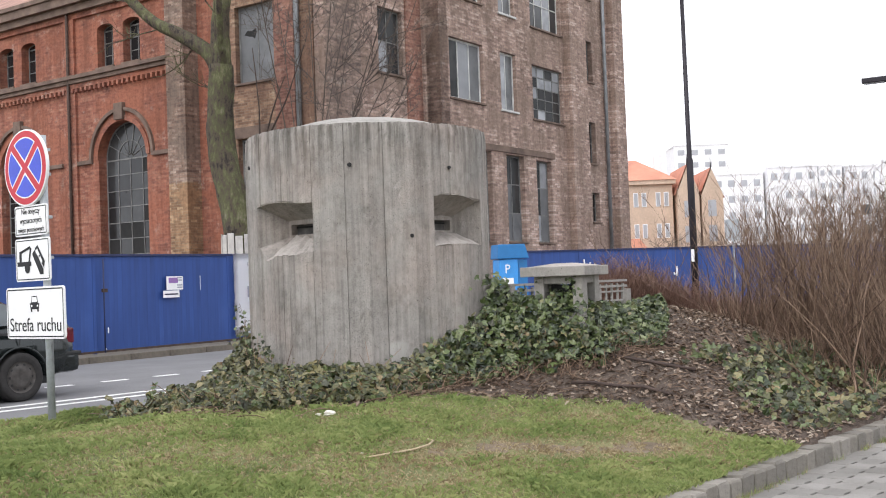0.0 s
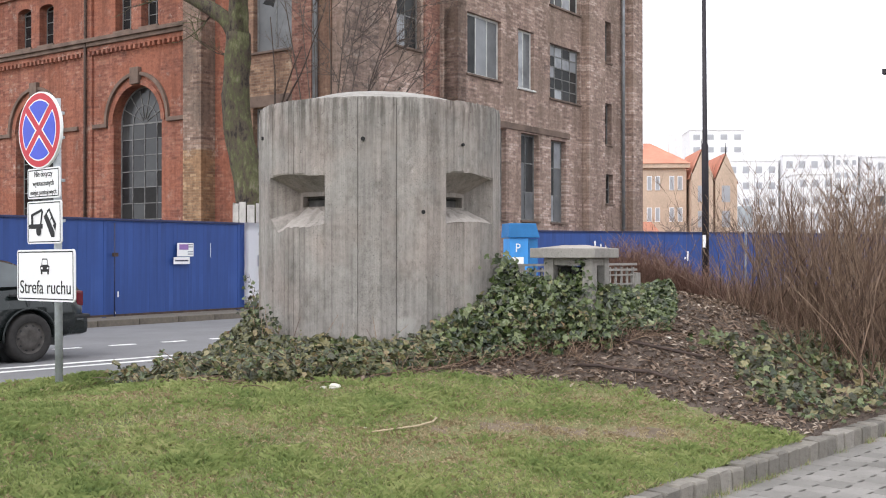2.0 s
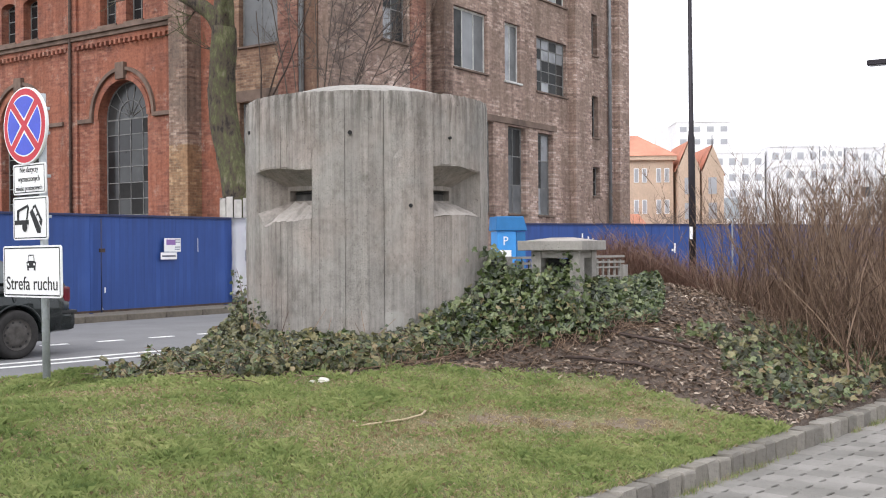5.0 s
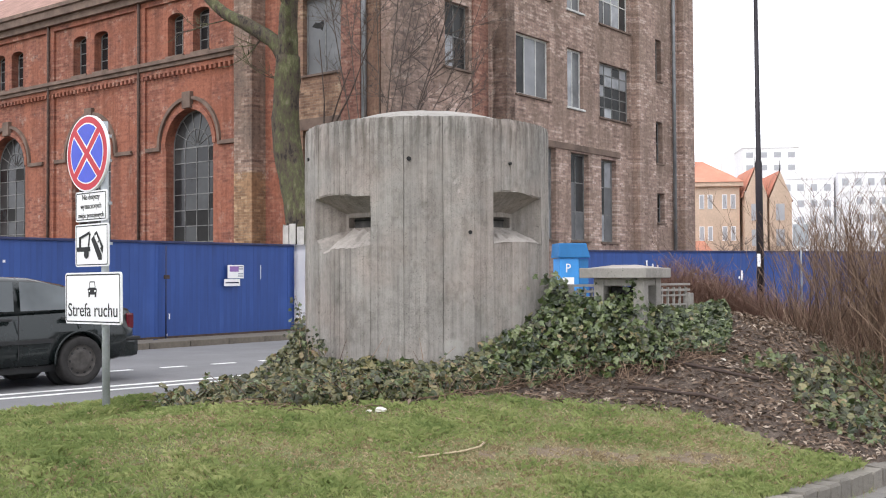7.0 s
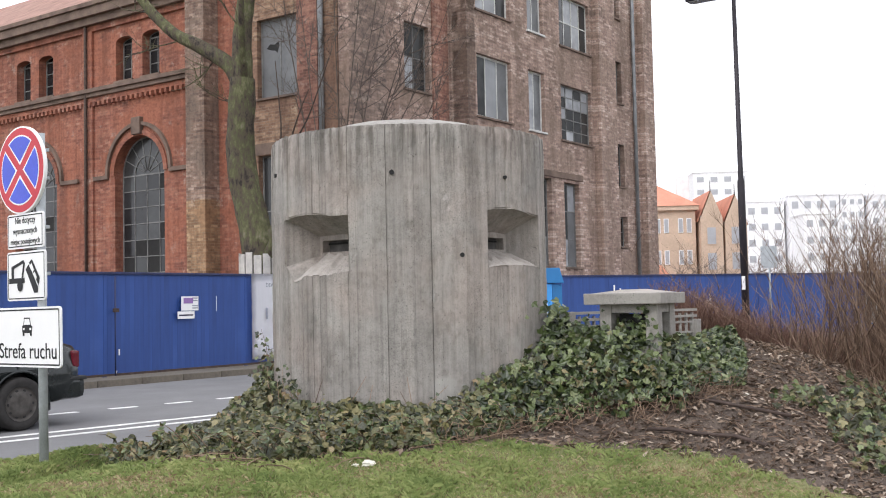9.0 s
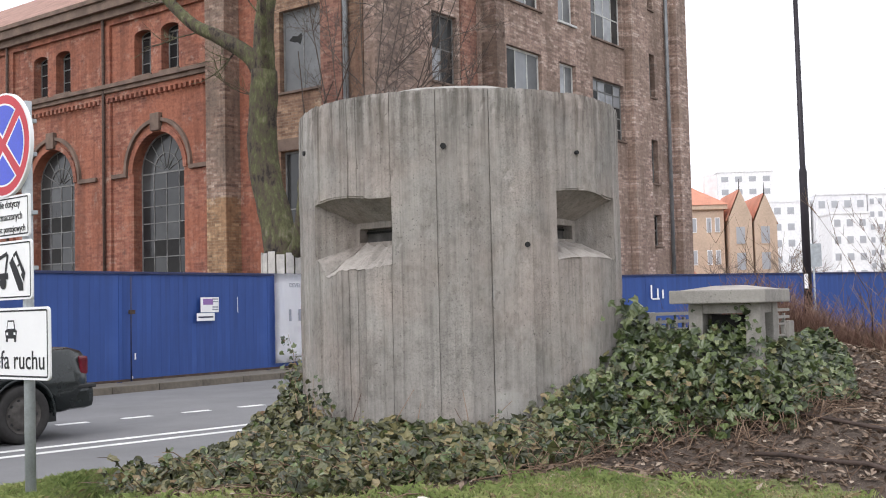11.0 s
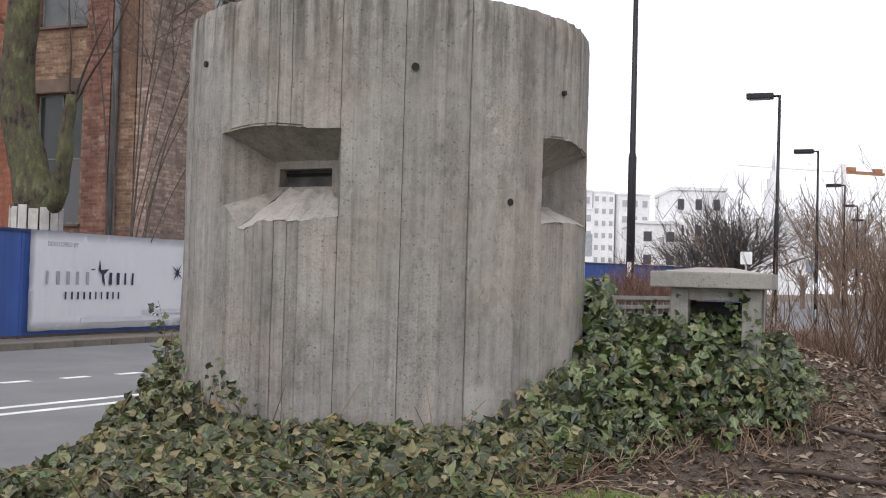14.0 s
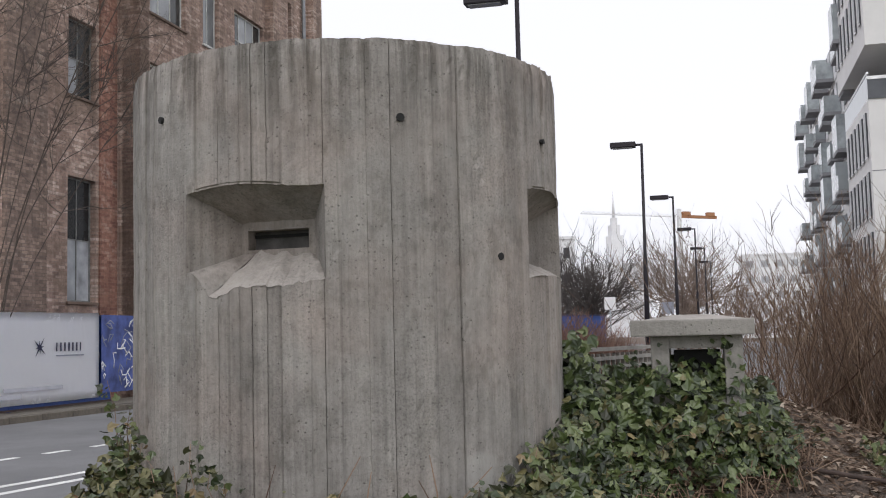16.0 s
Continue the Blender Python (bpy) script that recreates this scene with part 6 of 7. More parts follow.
part("latch", boxed(-0.05, 0.07, -0.09, -0.03, 1.40, 1.48, 0.01), M_RUST, gate)
tagged(gate, "dark locking rod with a rusty latch on the blue gate", "latch")

M_MBLUE = simple("light_blue_machine_paint", (0.05, 0.30, 0.72), 0.45, var=0.12, scale=3)
M_MBLUE_D = simple("dark_blue_machine_paint", (0.02, 0.17, 0.42), 0.45, var=0.15, scale=3)
machine = empty("parking_machine", pose(0.80, 10.6, 0.03, 0, 0, 14) @ Matrix.Diagonal((0.88, 0.88, 1, 1)))
part("body", boxed(0, 0.46, 0, 0.62, 0, 1.75, 0.02), M_MBLUE, machine)
bm = boxed(-0.04, 0.72, -0.05, 0.67, 1.76, 2.06, 0.02)
for v in bm.verts:
    if v.co.z > 1.9:
        v.co.x = 0.12 + (v.co.x - 0.12) * 0.86
part("hood", bm, M_MBLUE_D, machine)
part("side_cabinet", boxed(0.465, 0.70, 0.03, 0.6, 0, 1.74, 0.02), M_MBLUE_D, machine)
words("P", 0.26, M_WHITE, machine, pose(0.2, -0.006, 1.54), 1.0)
part("panel", boxed(0.06, 0.34, -0.012, 0.0, 1.16, 1.36, 0.005), M_WHITE, machine)
tagged(machine, "blue roadside parking ticket machine with white letter", "parking machine")

# ---------- parked car ----------
def car_paint():
    m, n, l, b = material("dark_green_metallic_paint", 0.32, 0.3)
    v = coords(n, l)
    c = ramp(n, l, noise_of(n, l, v, 2.0, 4), [(0.3, (0.008, 0.012, 0.012)), (0.7, (0.014, 0.020, 0.020))])
    l.new(c, b.inputs["Base Color"])
    b.inputs["Coat Weight"].default_value = 0.3
    l.new(ramp(n, l, noise_of(n, l, v, 3.0, 5), [(0.35, (0.2, 0.2, 0.2)), (0.7, (0.36, 0.36, 0.36))]), b.inputs["Roughness"])
    return m


M_CAR = car_paint()
# Base colour raised to grey as a painted reflection of the sky.
M_CARGLASS = glass_material("sky_greyed_car_glass", (0.16, 0.18, 0.19), 0.06)
M_TYRE = simple("black_tyre_rubber", (0.028, 0.026, 0.025), 0.85, var=0.3, scale=14)
M_RIM = simple("dark_steel_rim", (0.075, 0.068, 0.062), 0.6, 0.2, var=0.4, scale=12)
M_TAIL = simple("red_tail_lamp", (0.12, 0.008, 0.018), 0.2, var=0.15)
M_TRIM = simple("black_plastic_trim", (0.02, 0.021, 0.022), 0.6, var=0.2)


def loft(stations):
    """Skin through cross-sections of equal point count."""
    bm = bmesh.new()
    rows = [[bm.verts.new(p) for p in st] for st in stations]
    for p, q in zip(rows, rows[1:]):
        for k in range(len(p)):
            j = (k + 1) % len(p)
            bm.faces.new((p[k], p[j], q[j], q[k]))
    bm.faces.new(rows[0])
    bm.faces.new(rows[-1][::-1])
    bmesh.ops.recalc_face_normals(bm, faces=bm.faces)
    return bm


def build_car():
    """Rear axle over local origin, nose along -x, near side along -y."""
    c = empty("car", street(-0.90, 6.98, 0.0, 0.0))
    st = []
    for x, zb, zs, zt, w in ((1.08, 0.42, 0.62, 0.80, 0.60), (1.06, 0.36, 0.70, 0.92, 0.74), (0.98, 0.32, 0.72, 1.00, 0.81), (0.75, 0.30, 0.74, 1.05, 0.85), (0.3, 0.28, 0.74, 1.03, 0.87), (-0.5, 0.27, 0.72, 1.00, 0.88), (-1.6, 0.27, 0.70, 0.97, 0.88), (-2.3, 0.27, 0.69, 0.95, 0.87), (-2.9, 0.28, 0.68, 0.90, 0.85), (-3.4, 0.30, 0.64, 0.78, 0.80), (-3.62, 0.34, 0.56, 0.66, 0.66)):
        s = [(x, -w * 0.80, zb), (x, -w * 0.97, zb + 0.05), (x, -w, zs - 0.12), (x, -w, zs), (x, -w * 0.985, zs + 0.02), (x, -w * 0.94, zt - 0.05), (x, -w * 0.86, zt)]
        st.append(s + [(p[0], -p[1], p[2]) for p in s[::-1]])
    st = [[(p[0] * 0.86 if p[0] > 0 else p[0], p[1], p[2]) for p in row] for row in st]
    body = part("body", loft(st), M_CAR, c, smooth=True)
    cutters = bmesh.new()
    for x in (0.0, -2.70):
        tube(cutters, [(x, -1.1, 0.33), (x, 1.1, 0.33)], [0.385, 0.385], 36)
    cutter = part("cutter", cutters, M_TRIM)
    cutter.matrix_world = body.parent.matrix_world
    cut = body.modifiers.new("arches", "BOOLEAN")
    cut.operation, cut.solver, cut.object = "DIFFERENCE", "EXACT", cutter
    bpy.context.view_layer.update()
    shell = bpy.data.meshes.new_from_object(body.evaluated_get(bpy.context.evaluated_depsgraph_get()))
    body.modifiers.clear()
    body.data = shell
    bpy.data.objects.remove(cutter)
    cab = []
    for x, zl, zr, wl, wr in ((0.62, 0.98, 1.02, 0.72, 0.62), (0.28, 0.98, 1.21, 0.77, 0.63), (-0.1, 0.97, 1.36, 0.80, 0.62), (-0.6, 0.97, 1.45, 0.81, 0.61), (-1.2, 0.96, 1.465, 0.81, 0.61), (-1.7, 0.95, 1.42, 0.80, 0.60), (-2.2, 0.94, 1.20, 0.78, 0.62), (-2.62, 0.92, 0.95, 0.75, 0.68)):
        s = [(x, -wl, zl), (x, -(wl * 0.45 + wr * 0.55), zl + (zr - zl) * 0.6), (x, -wr - 0.015, zr - 0.07 * min(1, (zr - zl) * 4)), (x, -wr * 0.85, zr - 0.012), (x, -wr * 0.4, zr)]
        cab.append(s + [(p[0], -p[1], p[2]) for p in s[::-1]])
    part("cabin", loft(cab), M_CAR, c, smooth=True)

    def side_glass(name, pts):
        for sgn in (-1, 1):
            bm = bmesh.new()
            bm.faces.new([bm.verts.new((x, sgn * y, z)) for x, y, z in pts])
            part(name, bm, M_CARGLASS, c, "dark reflecting side window")

    def gy(z, f=1.0):
        return (0.825 - 0.30 * (z - 0.97)) * f + 0.008

    for name, pts in (("rear_quarter_window", ((0.36, 1.03), (0.08, 1.03), (0.03, 1.30), (0.10, 1.27))), ("rear_door_window", ((-0.0, 1.02), (-0.86, 1.01), (-0.82, 1.385), (-0.5, 1.38), (-0.12, 1.30))), ("front_door_window", ((-0.95, 1.01), (-2.0, 1.0), (-1.62, 1.33), (-1.3, 1.385), (-0.91, 1.39)))):
        side_glass(name, [(x, gy(z), z) for x, z in pts])
    for x in (-0.02, -0.92, -2.06):
        for sgn in (-1, 1):
            bm = boxed(x - 0.006, x + 0.006, -0.004, 0.004, 0.76 if x > -0.1 else 0.38, 0.98)
            for v in bm.verts:
                v.co.y += sgn * 0.879
            part("door_gap", bm, M_TRIM, c)
    for sgn in (-1, 1):
        part("sill_strip", boxed(-2.2, -0.42, sgn * 0.885 - 0.012, sgn * 0.885 + 0.012, 0.585, 0.64, 0.004), M_TRIM, c)
        for x in (-0.2, -1.12):
            part("door_handle", boxed(x - 0.11, x + 0.11, sgn * 0.872 - 0.02, sgn * 0.872 + 0.02, 0.885, 0.925, 0.012), M_TRIM, c)
        part("tail_lamp", boxed(0.76, 0.885, sgn * 0.70 - 0.112, sgn * 0.70 + 0.112, 0.72, 0.94, 0.03), M_TAIL, c, "red tail lamp")
    part("rear_bumper", boxed(0.47, 0.975, -0.82, 0.82, 0.32, 0.62, 0.09), M_CAR, c)
    part("bumper_strip", boxed(0.58, 0.985, -0.83, 0.83, 0.56, 0.61, 0.015), M_TRIM, c)
    part("number_plate", boxed(0.925, 0.935, -0.26, 0.26, 0.70, 0.81), M_WHITE, c)
    part("underbody", boxed(-3.3, 0.5, -0.74, 0.74, 0.2, 0.36), M_TRIM, c)
    for x in (0.0, -2.70):
        for sgn in (-1, 1):
            bm = bmesh.new()
            tube(bm, [(x, sgn * 0.66, 0.33), (x, sgn * 0.55, 0.33)], [0.38, 0.38], 32)
            part("wheel_well", bm, M_TRIM, c)
            bm = bmesh.new()
            arc = [radians(-8 + 196 * q / 20) for q in range(21)]
            tube(bm, [(x + 0.392 * math.cos(a), sgn * 0.868, 0.33 + 0.392 * math.sin(a)) for a in arc], [0.018] * 21, 6)
            part("arch_lip", bm, M_CAR, c)
            w = empty("wheel", pose(x, sgn * 0.79, 0.325))
            w.parent = c
            bm = bmesh.new()
            prof = [(0.21, 0.085), (0.25, 0.10), (0.30, 0.105), (0.322, 0.085), (0.328, 0.0), (0.322, -0.085), (0.30, -0.105), (0.25, -0.10), (0.21, -0.085)]
            rows_ = [[bm.verts.new((rr * math.cos(math.tau * k / 40), yy * 1.0, rr * math.sin(math.tau * k / 40))) for rr, yy in prof] for k in range(40)]
            for k in range(40):
                for q in range(len(prof) - 1):
                    bm.faces.new((rows_[k][q], rows_[k][q + 1], rows_[(k + 1) % 40][q + 1], rows_[(k + 1) % 40][q]))
            part("tyre", bm, M_TYRE, w, smooth=True)
            bm = bmesh.new()
            prof = [(0.212, 0.09), (0.205, 0.075), (0.17, 0.068), (0.15, 0.085), (0.09, 0.095), (0.05, 0.075), (0.0, 0.08)]
            rows_ = [[bm.verts.new((rr * math.cos(math.tau * k / 40), sgn * yy, rr * math.sin(math.tau * k / 40))) for rr, yy in prof] for k in range(40)]
            for k in range(40):
                for q in range(len(prof) - 1):
                    bm.faces.new((rows_[k][q], rows_[k][q + 1], rows_[(k + 1) % 40][q + 1], rows_[(k + 1) % 40][q]))
            part("rim", bm, M_RIM, w, smooth=True)
            for k in range(10):
                a = math.tau * k / 10
                bm = bmesh.new()
                tube(bm, [(0.165 * math.cos(a), sgn * 0.06, 0.165 * math.sin(a)), (0.165 * math.cos(a), sgn * 0.079, 0.165 * math.sin(a))], [0.018, 0.018], 8)
                part("rim_slot", bm, M_BLACK, w)
    return tagged(c, "dark green saloon car standing on the street", "car")


build_car()

# ---------- tree behind the fence ----------
def bark_material():
    m, n, l, b = material("green_grey_bark", 0.9)
    v = coords(n, l, (1, 1, 0.4))
    t = mixed(n, l, noise_of(n, l, v, 9, 6, 0.75), noise_of(n, l, coords(n, l), 1.6, 4), 0.42)
    l.new(ramp(n, l, t, [(0.40, (0.022, 0.018, 0.014)), (0.46, (0.085, 0.064, 0.047)), (0.52, (0.088, 0.090, 0.042)), (0.58, (0.14, 0.14, 0.066)), (0.66, (0.23, 0.20, 0.155))]), b.inputs["Base Color"])
    bump(n, l, b, t, 1.0, 0.12)
    return m


M_TREEBARK = bark_material()


def knobbly(bm, seed, amount):
    for v in bm.verts:
        v.co += Vector((noise.noise(v.co * 3 + Vector((seed, 0, 0))), noise.noise(v.co * 3 + Vector((0, seed, 0))), 0)) * amount


def smooth_path(pts, n=5):
    """More points on a bent line."""
    out = []
    for k in range(len(pts) - 1):
        p0, p1, p2, p3 = (Vector(pts[max(0, min(len(pts) - 1, k + d))]) for d in (-1, 0, 1, 2))
        for q in range(n):
            t = q / n
            out.append(0.5 * ((2 * p1) + (-p0 + p2) * t + (2 * p0 - 5 * p1 + 4 * p2 - p3) * t * t + (-p0 + 3 * p1 - 3 * p2 + p3) * t**3))
    out.append(Vector(pts[-1]))
    return out


def limb_part(name, pts, r0, r1, mat, parent, sides=10, seed=0, rough=0.03, label=""):
    p = smooth_path(pts)
    bm = bmesh.new()
    tube(bm, p, [r0 + (r1 - r0) * k / (len(p) - 1) for k in range(len(p))], sides)
    knobbly(bm, seed, rough)
    return part(name, bm, mat, parent, label)


def sprays(start, direction, length, r, depth, out, thick=1.0):
    """Fine branching twigs: fills out with (points, radius)."""
    pts, p, d = [Vector(start)], Vector(start), Vector(direction).normalized()
    steps = 5
    for k in range(steps):
        d = (d + Vector((r.gauss(0, 0.16), r.gauss(0, 0.16), r.gauss(0.03, 0.12)))).normalized()
        p = p + d * length / steps
        pts.append(p.copy())
    out.append((pts, thick * (0.006 + 0.010 * depth)))
    if depth > 0:
        for k in range(3 + depth):
            i = r.randrange(1, steps)
            e = (d + Vector((r.gauss(0, 0.6), r.gauss(0, 0.6), r.gauss(0.1, 0.45)))).normalized()
            sprays(pts[i], e, length * r.uniform(0.4, 0.65), r, depth - 1, out, thick)


def twigs(name, starts, seed, depth, parent, mat, thick=1.0):
    r = random.Random(seed)
    out = []
    for s, d, ln in starts:
        sprays(s, d, ln, r, depth, out, thick)
    bm = bmesh.new()
    for pts, rad in out:
        tube(bm, pts, [rad * (1 - 0.75 * k / (len(pts) - 1)) for k in range(len(pts))], 4, cap=False)
    ob = part(name, bm, mat, parent)
    return tagged(ob, "fine bare twigs", kind="stuff")


M_PLANK = simple("weathered_white_plank", (0.46, 0.44, 0.41), 0.85, var=0.3, scale=3, fine=40)
tree = empty("street_tree", ROT)
A0 = 11.6
limb_part("trunk", [(A0, 14.5, 0.0), (A0, 14.5, 2.0), (A0, 14.56, 2.9), (A0, 14.84, 4.0), (A0, 15.18, 5.1), (A0, 15.2, 6.4), (A0, 15.1, 7.6)], 0.50, 0.34, M_TREEBARK, tree, 16, 1, 0.05)
limb_part("limb", [(A0, 15.1, 7.3), (A0 - 0.1, 15.5, 8.0), (A0 - 0.3, 16.4, 8.6), (A0 - 0.5, 17.5, 9.25), (A0 - 0.8, 18.6, 10.6), (A0 - 1, 19.2, 12.5)], 0.25, 0.10, M_TREEBARK, tree, 12, 2)
limb_part("limb", [(A0, 15.1, 7.3), (A0 + 0.1, 15.2, 8.8), (A0 + 0.1, 14.9, 10.5), (A0 + 0.2, 14.6, 12.8)], 0.31, 0.16, M_TREEBARK, tree, 12, 3)
limb_part("limb", [(A0, 15.0, 7.4), (A0 - 0.4, 14.7, 8.2), (A0 - 0.8, 14.3, 9.4), (A0 - 1.0, 14.0, 11.5)], 0.13, 0.06, M_TREEBARK, tree, 10, 4)
limb_part("limb", [(A0, 14.3, 2.7), (A0 - 0.1, 13.85, 3.1), (A0 - 0.2, 13.6, 3.9), (A0 - 0.2, 13.55, 4.7), (A0 - 0.2, 13.45, 5.3)], 0.24, 0.11, M_TREEBARK, tree, 12, 5, 0.06)
for dx, top in ((0.25, 7.8), (-0.9, 6.9), (-1.6, 7.6)):
    limb_part("shoot", [(A0 - 0.2, 13.5, 4.9), (A0 - 0.2, 13.45 + dx * 0.3, 5.7), (A0 - 0.3, 13.3 + dx * 0.55, 6.3), (A0 - 0.3, 13.35 + dx, top)], 0.035, 0.012, M_BARK, tree, 6, 7, 0.01)
twigs("twig_mass", [((A0 - 0.4, 16.9, 8.9), (-0.2, 0.5, -0.1), 2.2), ((A0 - 0.1, 16.0, 8.3), (-0.3, 0.3, -0.6), 1.8), ((A0, 15.2, 6.9), (-0.2, 0.8, 0.3), 1.6), ((A0 - 0.6, 18.0, 9.8), (0, 1, 0.1), 3.0), ((A0 + 0.1, 15.1, 9.5), (-0.2, -1, 0.5), 2.6), ((A0 - 0.8, 14.3, 9.4), (-0.2, -0.8, 0.4), 2.4), ((A0 - 0.5, 14.5, 8.6), (-0.3, 0.5, 0.6), 1.8)], 4, 2, tree, M_TREEBARK)
for k in range(15):
    a = math.tau * k / 15
    part("guard_plank", moved(boxed(-0.10, 0.10, -0.012, 0.012, 0.1, 2.78 + 0.04 * (k % 3), 0.004), pose(A0 + 0.56 * math.cos(a), 14.5 + 0.56 * math.sin(a), 0, 0, 0, math.degrees(a) + 90)), M_PLANK, tree, "pale weathered trunk guard plank")
tagged(tree, "old mossy leafless street tree with planked trunk", "tree")

M_SAPLING = simple("grey_brown_sapling_bark", (0.10, 0.078, 0.065), 0.85, var=0.4, scale=6, fine=40, relief=0.3)
thicket = empty("sapling", ROT)
base = (12.3, 12.75)
stems = [((12.3, 13.1), (13.5, 8.9), 0.035), ((12.3, 12.9), (13.3, 9.4), 0.025), ((12.4, 12.6), (11.4, 8.6), 0.035), ((12.2, 12.5), (10.9, 8.3), 0.03), ((12.3, 12.5), (11.9, 9.6), 0.03), ((12.4, 12.4), (9.4, 8.2), 0.028), ((12.2, 12.4), (9.2, 6.9), 0.025), ((12.2, 12.6), (10.2, 7.4), 0.022), ((12.3, 13.0), (12.6, 9.5), 0.02), ((12.2, 12.3), (8.6, 6.0), 0.02), ((12.0, 12.4), (8.3, 8.6), 0.026)]
r = random.Random(12)
starts = []
for k, ((a0, b0), (b1, z1), rad) in enumerate(stems):
    a1 = a0 - r.uniform(0.2, 1.2)
    mid = (a0 - 0.1, b0 + (b1 - b0) * 0.35 + r.uniform(-0.1, 0.1), z1 * 0.6)
    limb_part("stem", [(a0, b0, 0.1), (a0, b0 + (b1 - b0) * 0.1, z1 * 0.3), mid, (a1, b1, z1), (a1 - 0.1, b1 + (b1 - b0) * 0.3, z1 * 1.25)], rad * 0.75, rad * 0.25, M_SAPLING, thicket, 7, k, 0.012)
    for q in range(6):
        f = r.uniform(0.2, 1.0)
        p = (mid[0] + (a1 - mid[0]) * f, mid[1] + (b1 - mid[1]) * f, mid[2] + (z1 - mid[2]) * f)
        starts.append((p, ((a1 - a0) * 0.3 + r.gauss(0, 0.4), (b1 - b0) * 0.4 + r.gauss(0, 0.9), r.uniform(0.1, 0.9)), r.uniform(0.9, 1.8)))
twigs("twig_mass", starts, 6, 2, thicket, M_SAPLING, 0.45)
tagged(thicket, "leafless thin-stemmed sapling thicket before the brick tower", "sapling")


# ---------- far side: street, houses, blocks, trees ----------
path_street = part("road", boxed(9.5, 150, -9.4, 2.4, -0.03, 0.035), M_ASPHALT)
path_street.matrix_world = ROT
tagged(path_street, "light grey asphalt side street lined with lamps", "road", kind="structure")

# Far renders, roofs and panes are paled: distance haze lies in their colours.
M_OCHRE = simple("ochre_plaster", (0.66, 0.50, 0.38), 0.9, var=0.12, scale=0.5, fine=6)
M_ORANGE = simple("orange_roof_tile", (0.60, 0.27, 0.18), 0.85, var=0.15, scale=0.6, fine=8)
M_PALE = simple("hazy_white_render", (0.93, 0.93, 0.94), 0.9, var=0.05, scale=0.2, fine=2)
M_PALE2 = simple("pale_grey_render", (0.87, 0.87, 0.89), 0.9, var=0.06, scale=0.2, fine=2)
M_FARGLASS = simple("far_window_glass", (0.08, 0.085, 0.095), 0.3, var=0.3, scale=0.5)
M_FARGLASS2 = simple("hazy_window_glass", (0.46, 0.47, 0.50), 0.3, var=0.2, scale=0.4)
M_WHITEPANEL = simple("white_facade_panel", (0.74, 0.73, 0.72), 0.7, var=0.05, scale=0.5, fine=3, relief=0.0, grit=0.1)
M_SLABGREY = simple("grey_balcony_soffit", (0.30, 0.30, 0.315), 0.8, var=0.15, scale=1)
M_GREENGLASS = glass_material("pale_balcony_glass", (0.58, 0.63, 0.65), 0.15)


def far_window(parent, x0, x1, z0, z1, frame, glass, share):
    key = (round(x1 - x0, 2), round(z1 - z0, 2), glass.name)
    if key not in share:
        w = part("window", boxed(-0.06, x1 - x0 + 0.06, -0.06, 0.0, -0.06, z1 - z0 + 0.06), frame, parent)
        p = part("pane", boxed(0, x1 - x0, -0.075, -0.061, 0, z1 - z0), glass, w)
        share[key] = (w.data, p.data)
    else:
        a, b = share[key]
        w, p = new("window", a), new("pane", b)
        w.parent, p.parent = parent, w
    w.location = (x0, 0, z0)


def far_block(name, m, w, d, h, floors, cols, wall_mat, glass, label, category="building", size=(0.5, 0.42), roof=None, first=0.8):
    """A plain block whose front faces local -y, with a window for each bay and storey."""
    b = empty(name, m)
    part("wall", boxed(0, w, 0, d, 0, h), wall_mat, b)
    part("parapet", boxed(-0.15, w + 0.15, -0.15, d + 0.15, h, h + 0.35), roof or wall_mat, b)
    share = {}
    fh, cw = (h - first) / floors, w / cols
    for f in range(floors):
        for c in range(cols):
            ww, wh = cw * size[0], fh * size[1]
            far_window(b, c * cw + (cw - ww) / 2, c * cw + (cw + ww) / 2, first + f * fh + fh * 0.25, first + f * fh + fh * 0.25 + wh, wall_mat, glass, share)
    return tagged(b, label, category)


def hip_roof(x0, x1, y0, y1, z0, z1, inset):
    bm = bmesh.new()
    o = [bm.verts.new(p) for p in ((x0, y0, z0), (x1, y0, z0), (x1, y1, z0), (x0, y1, z0))]
    ym = (y0 + y1) / 2
    r = [bm.verts.new((x0 + inset, ym, z1)), bm.verts.new((x1 - inset, ym, z1))]
    for f in ((o[0], o[1], r[1], r[0]), (o[1], o[2], r[1]), (o[2], o[3], r[0], r[1]), (o[3], o[0], r[0])):
        bm.faces.new(f)
    bm.faces.new(o[::-1])
    return bm


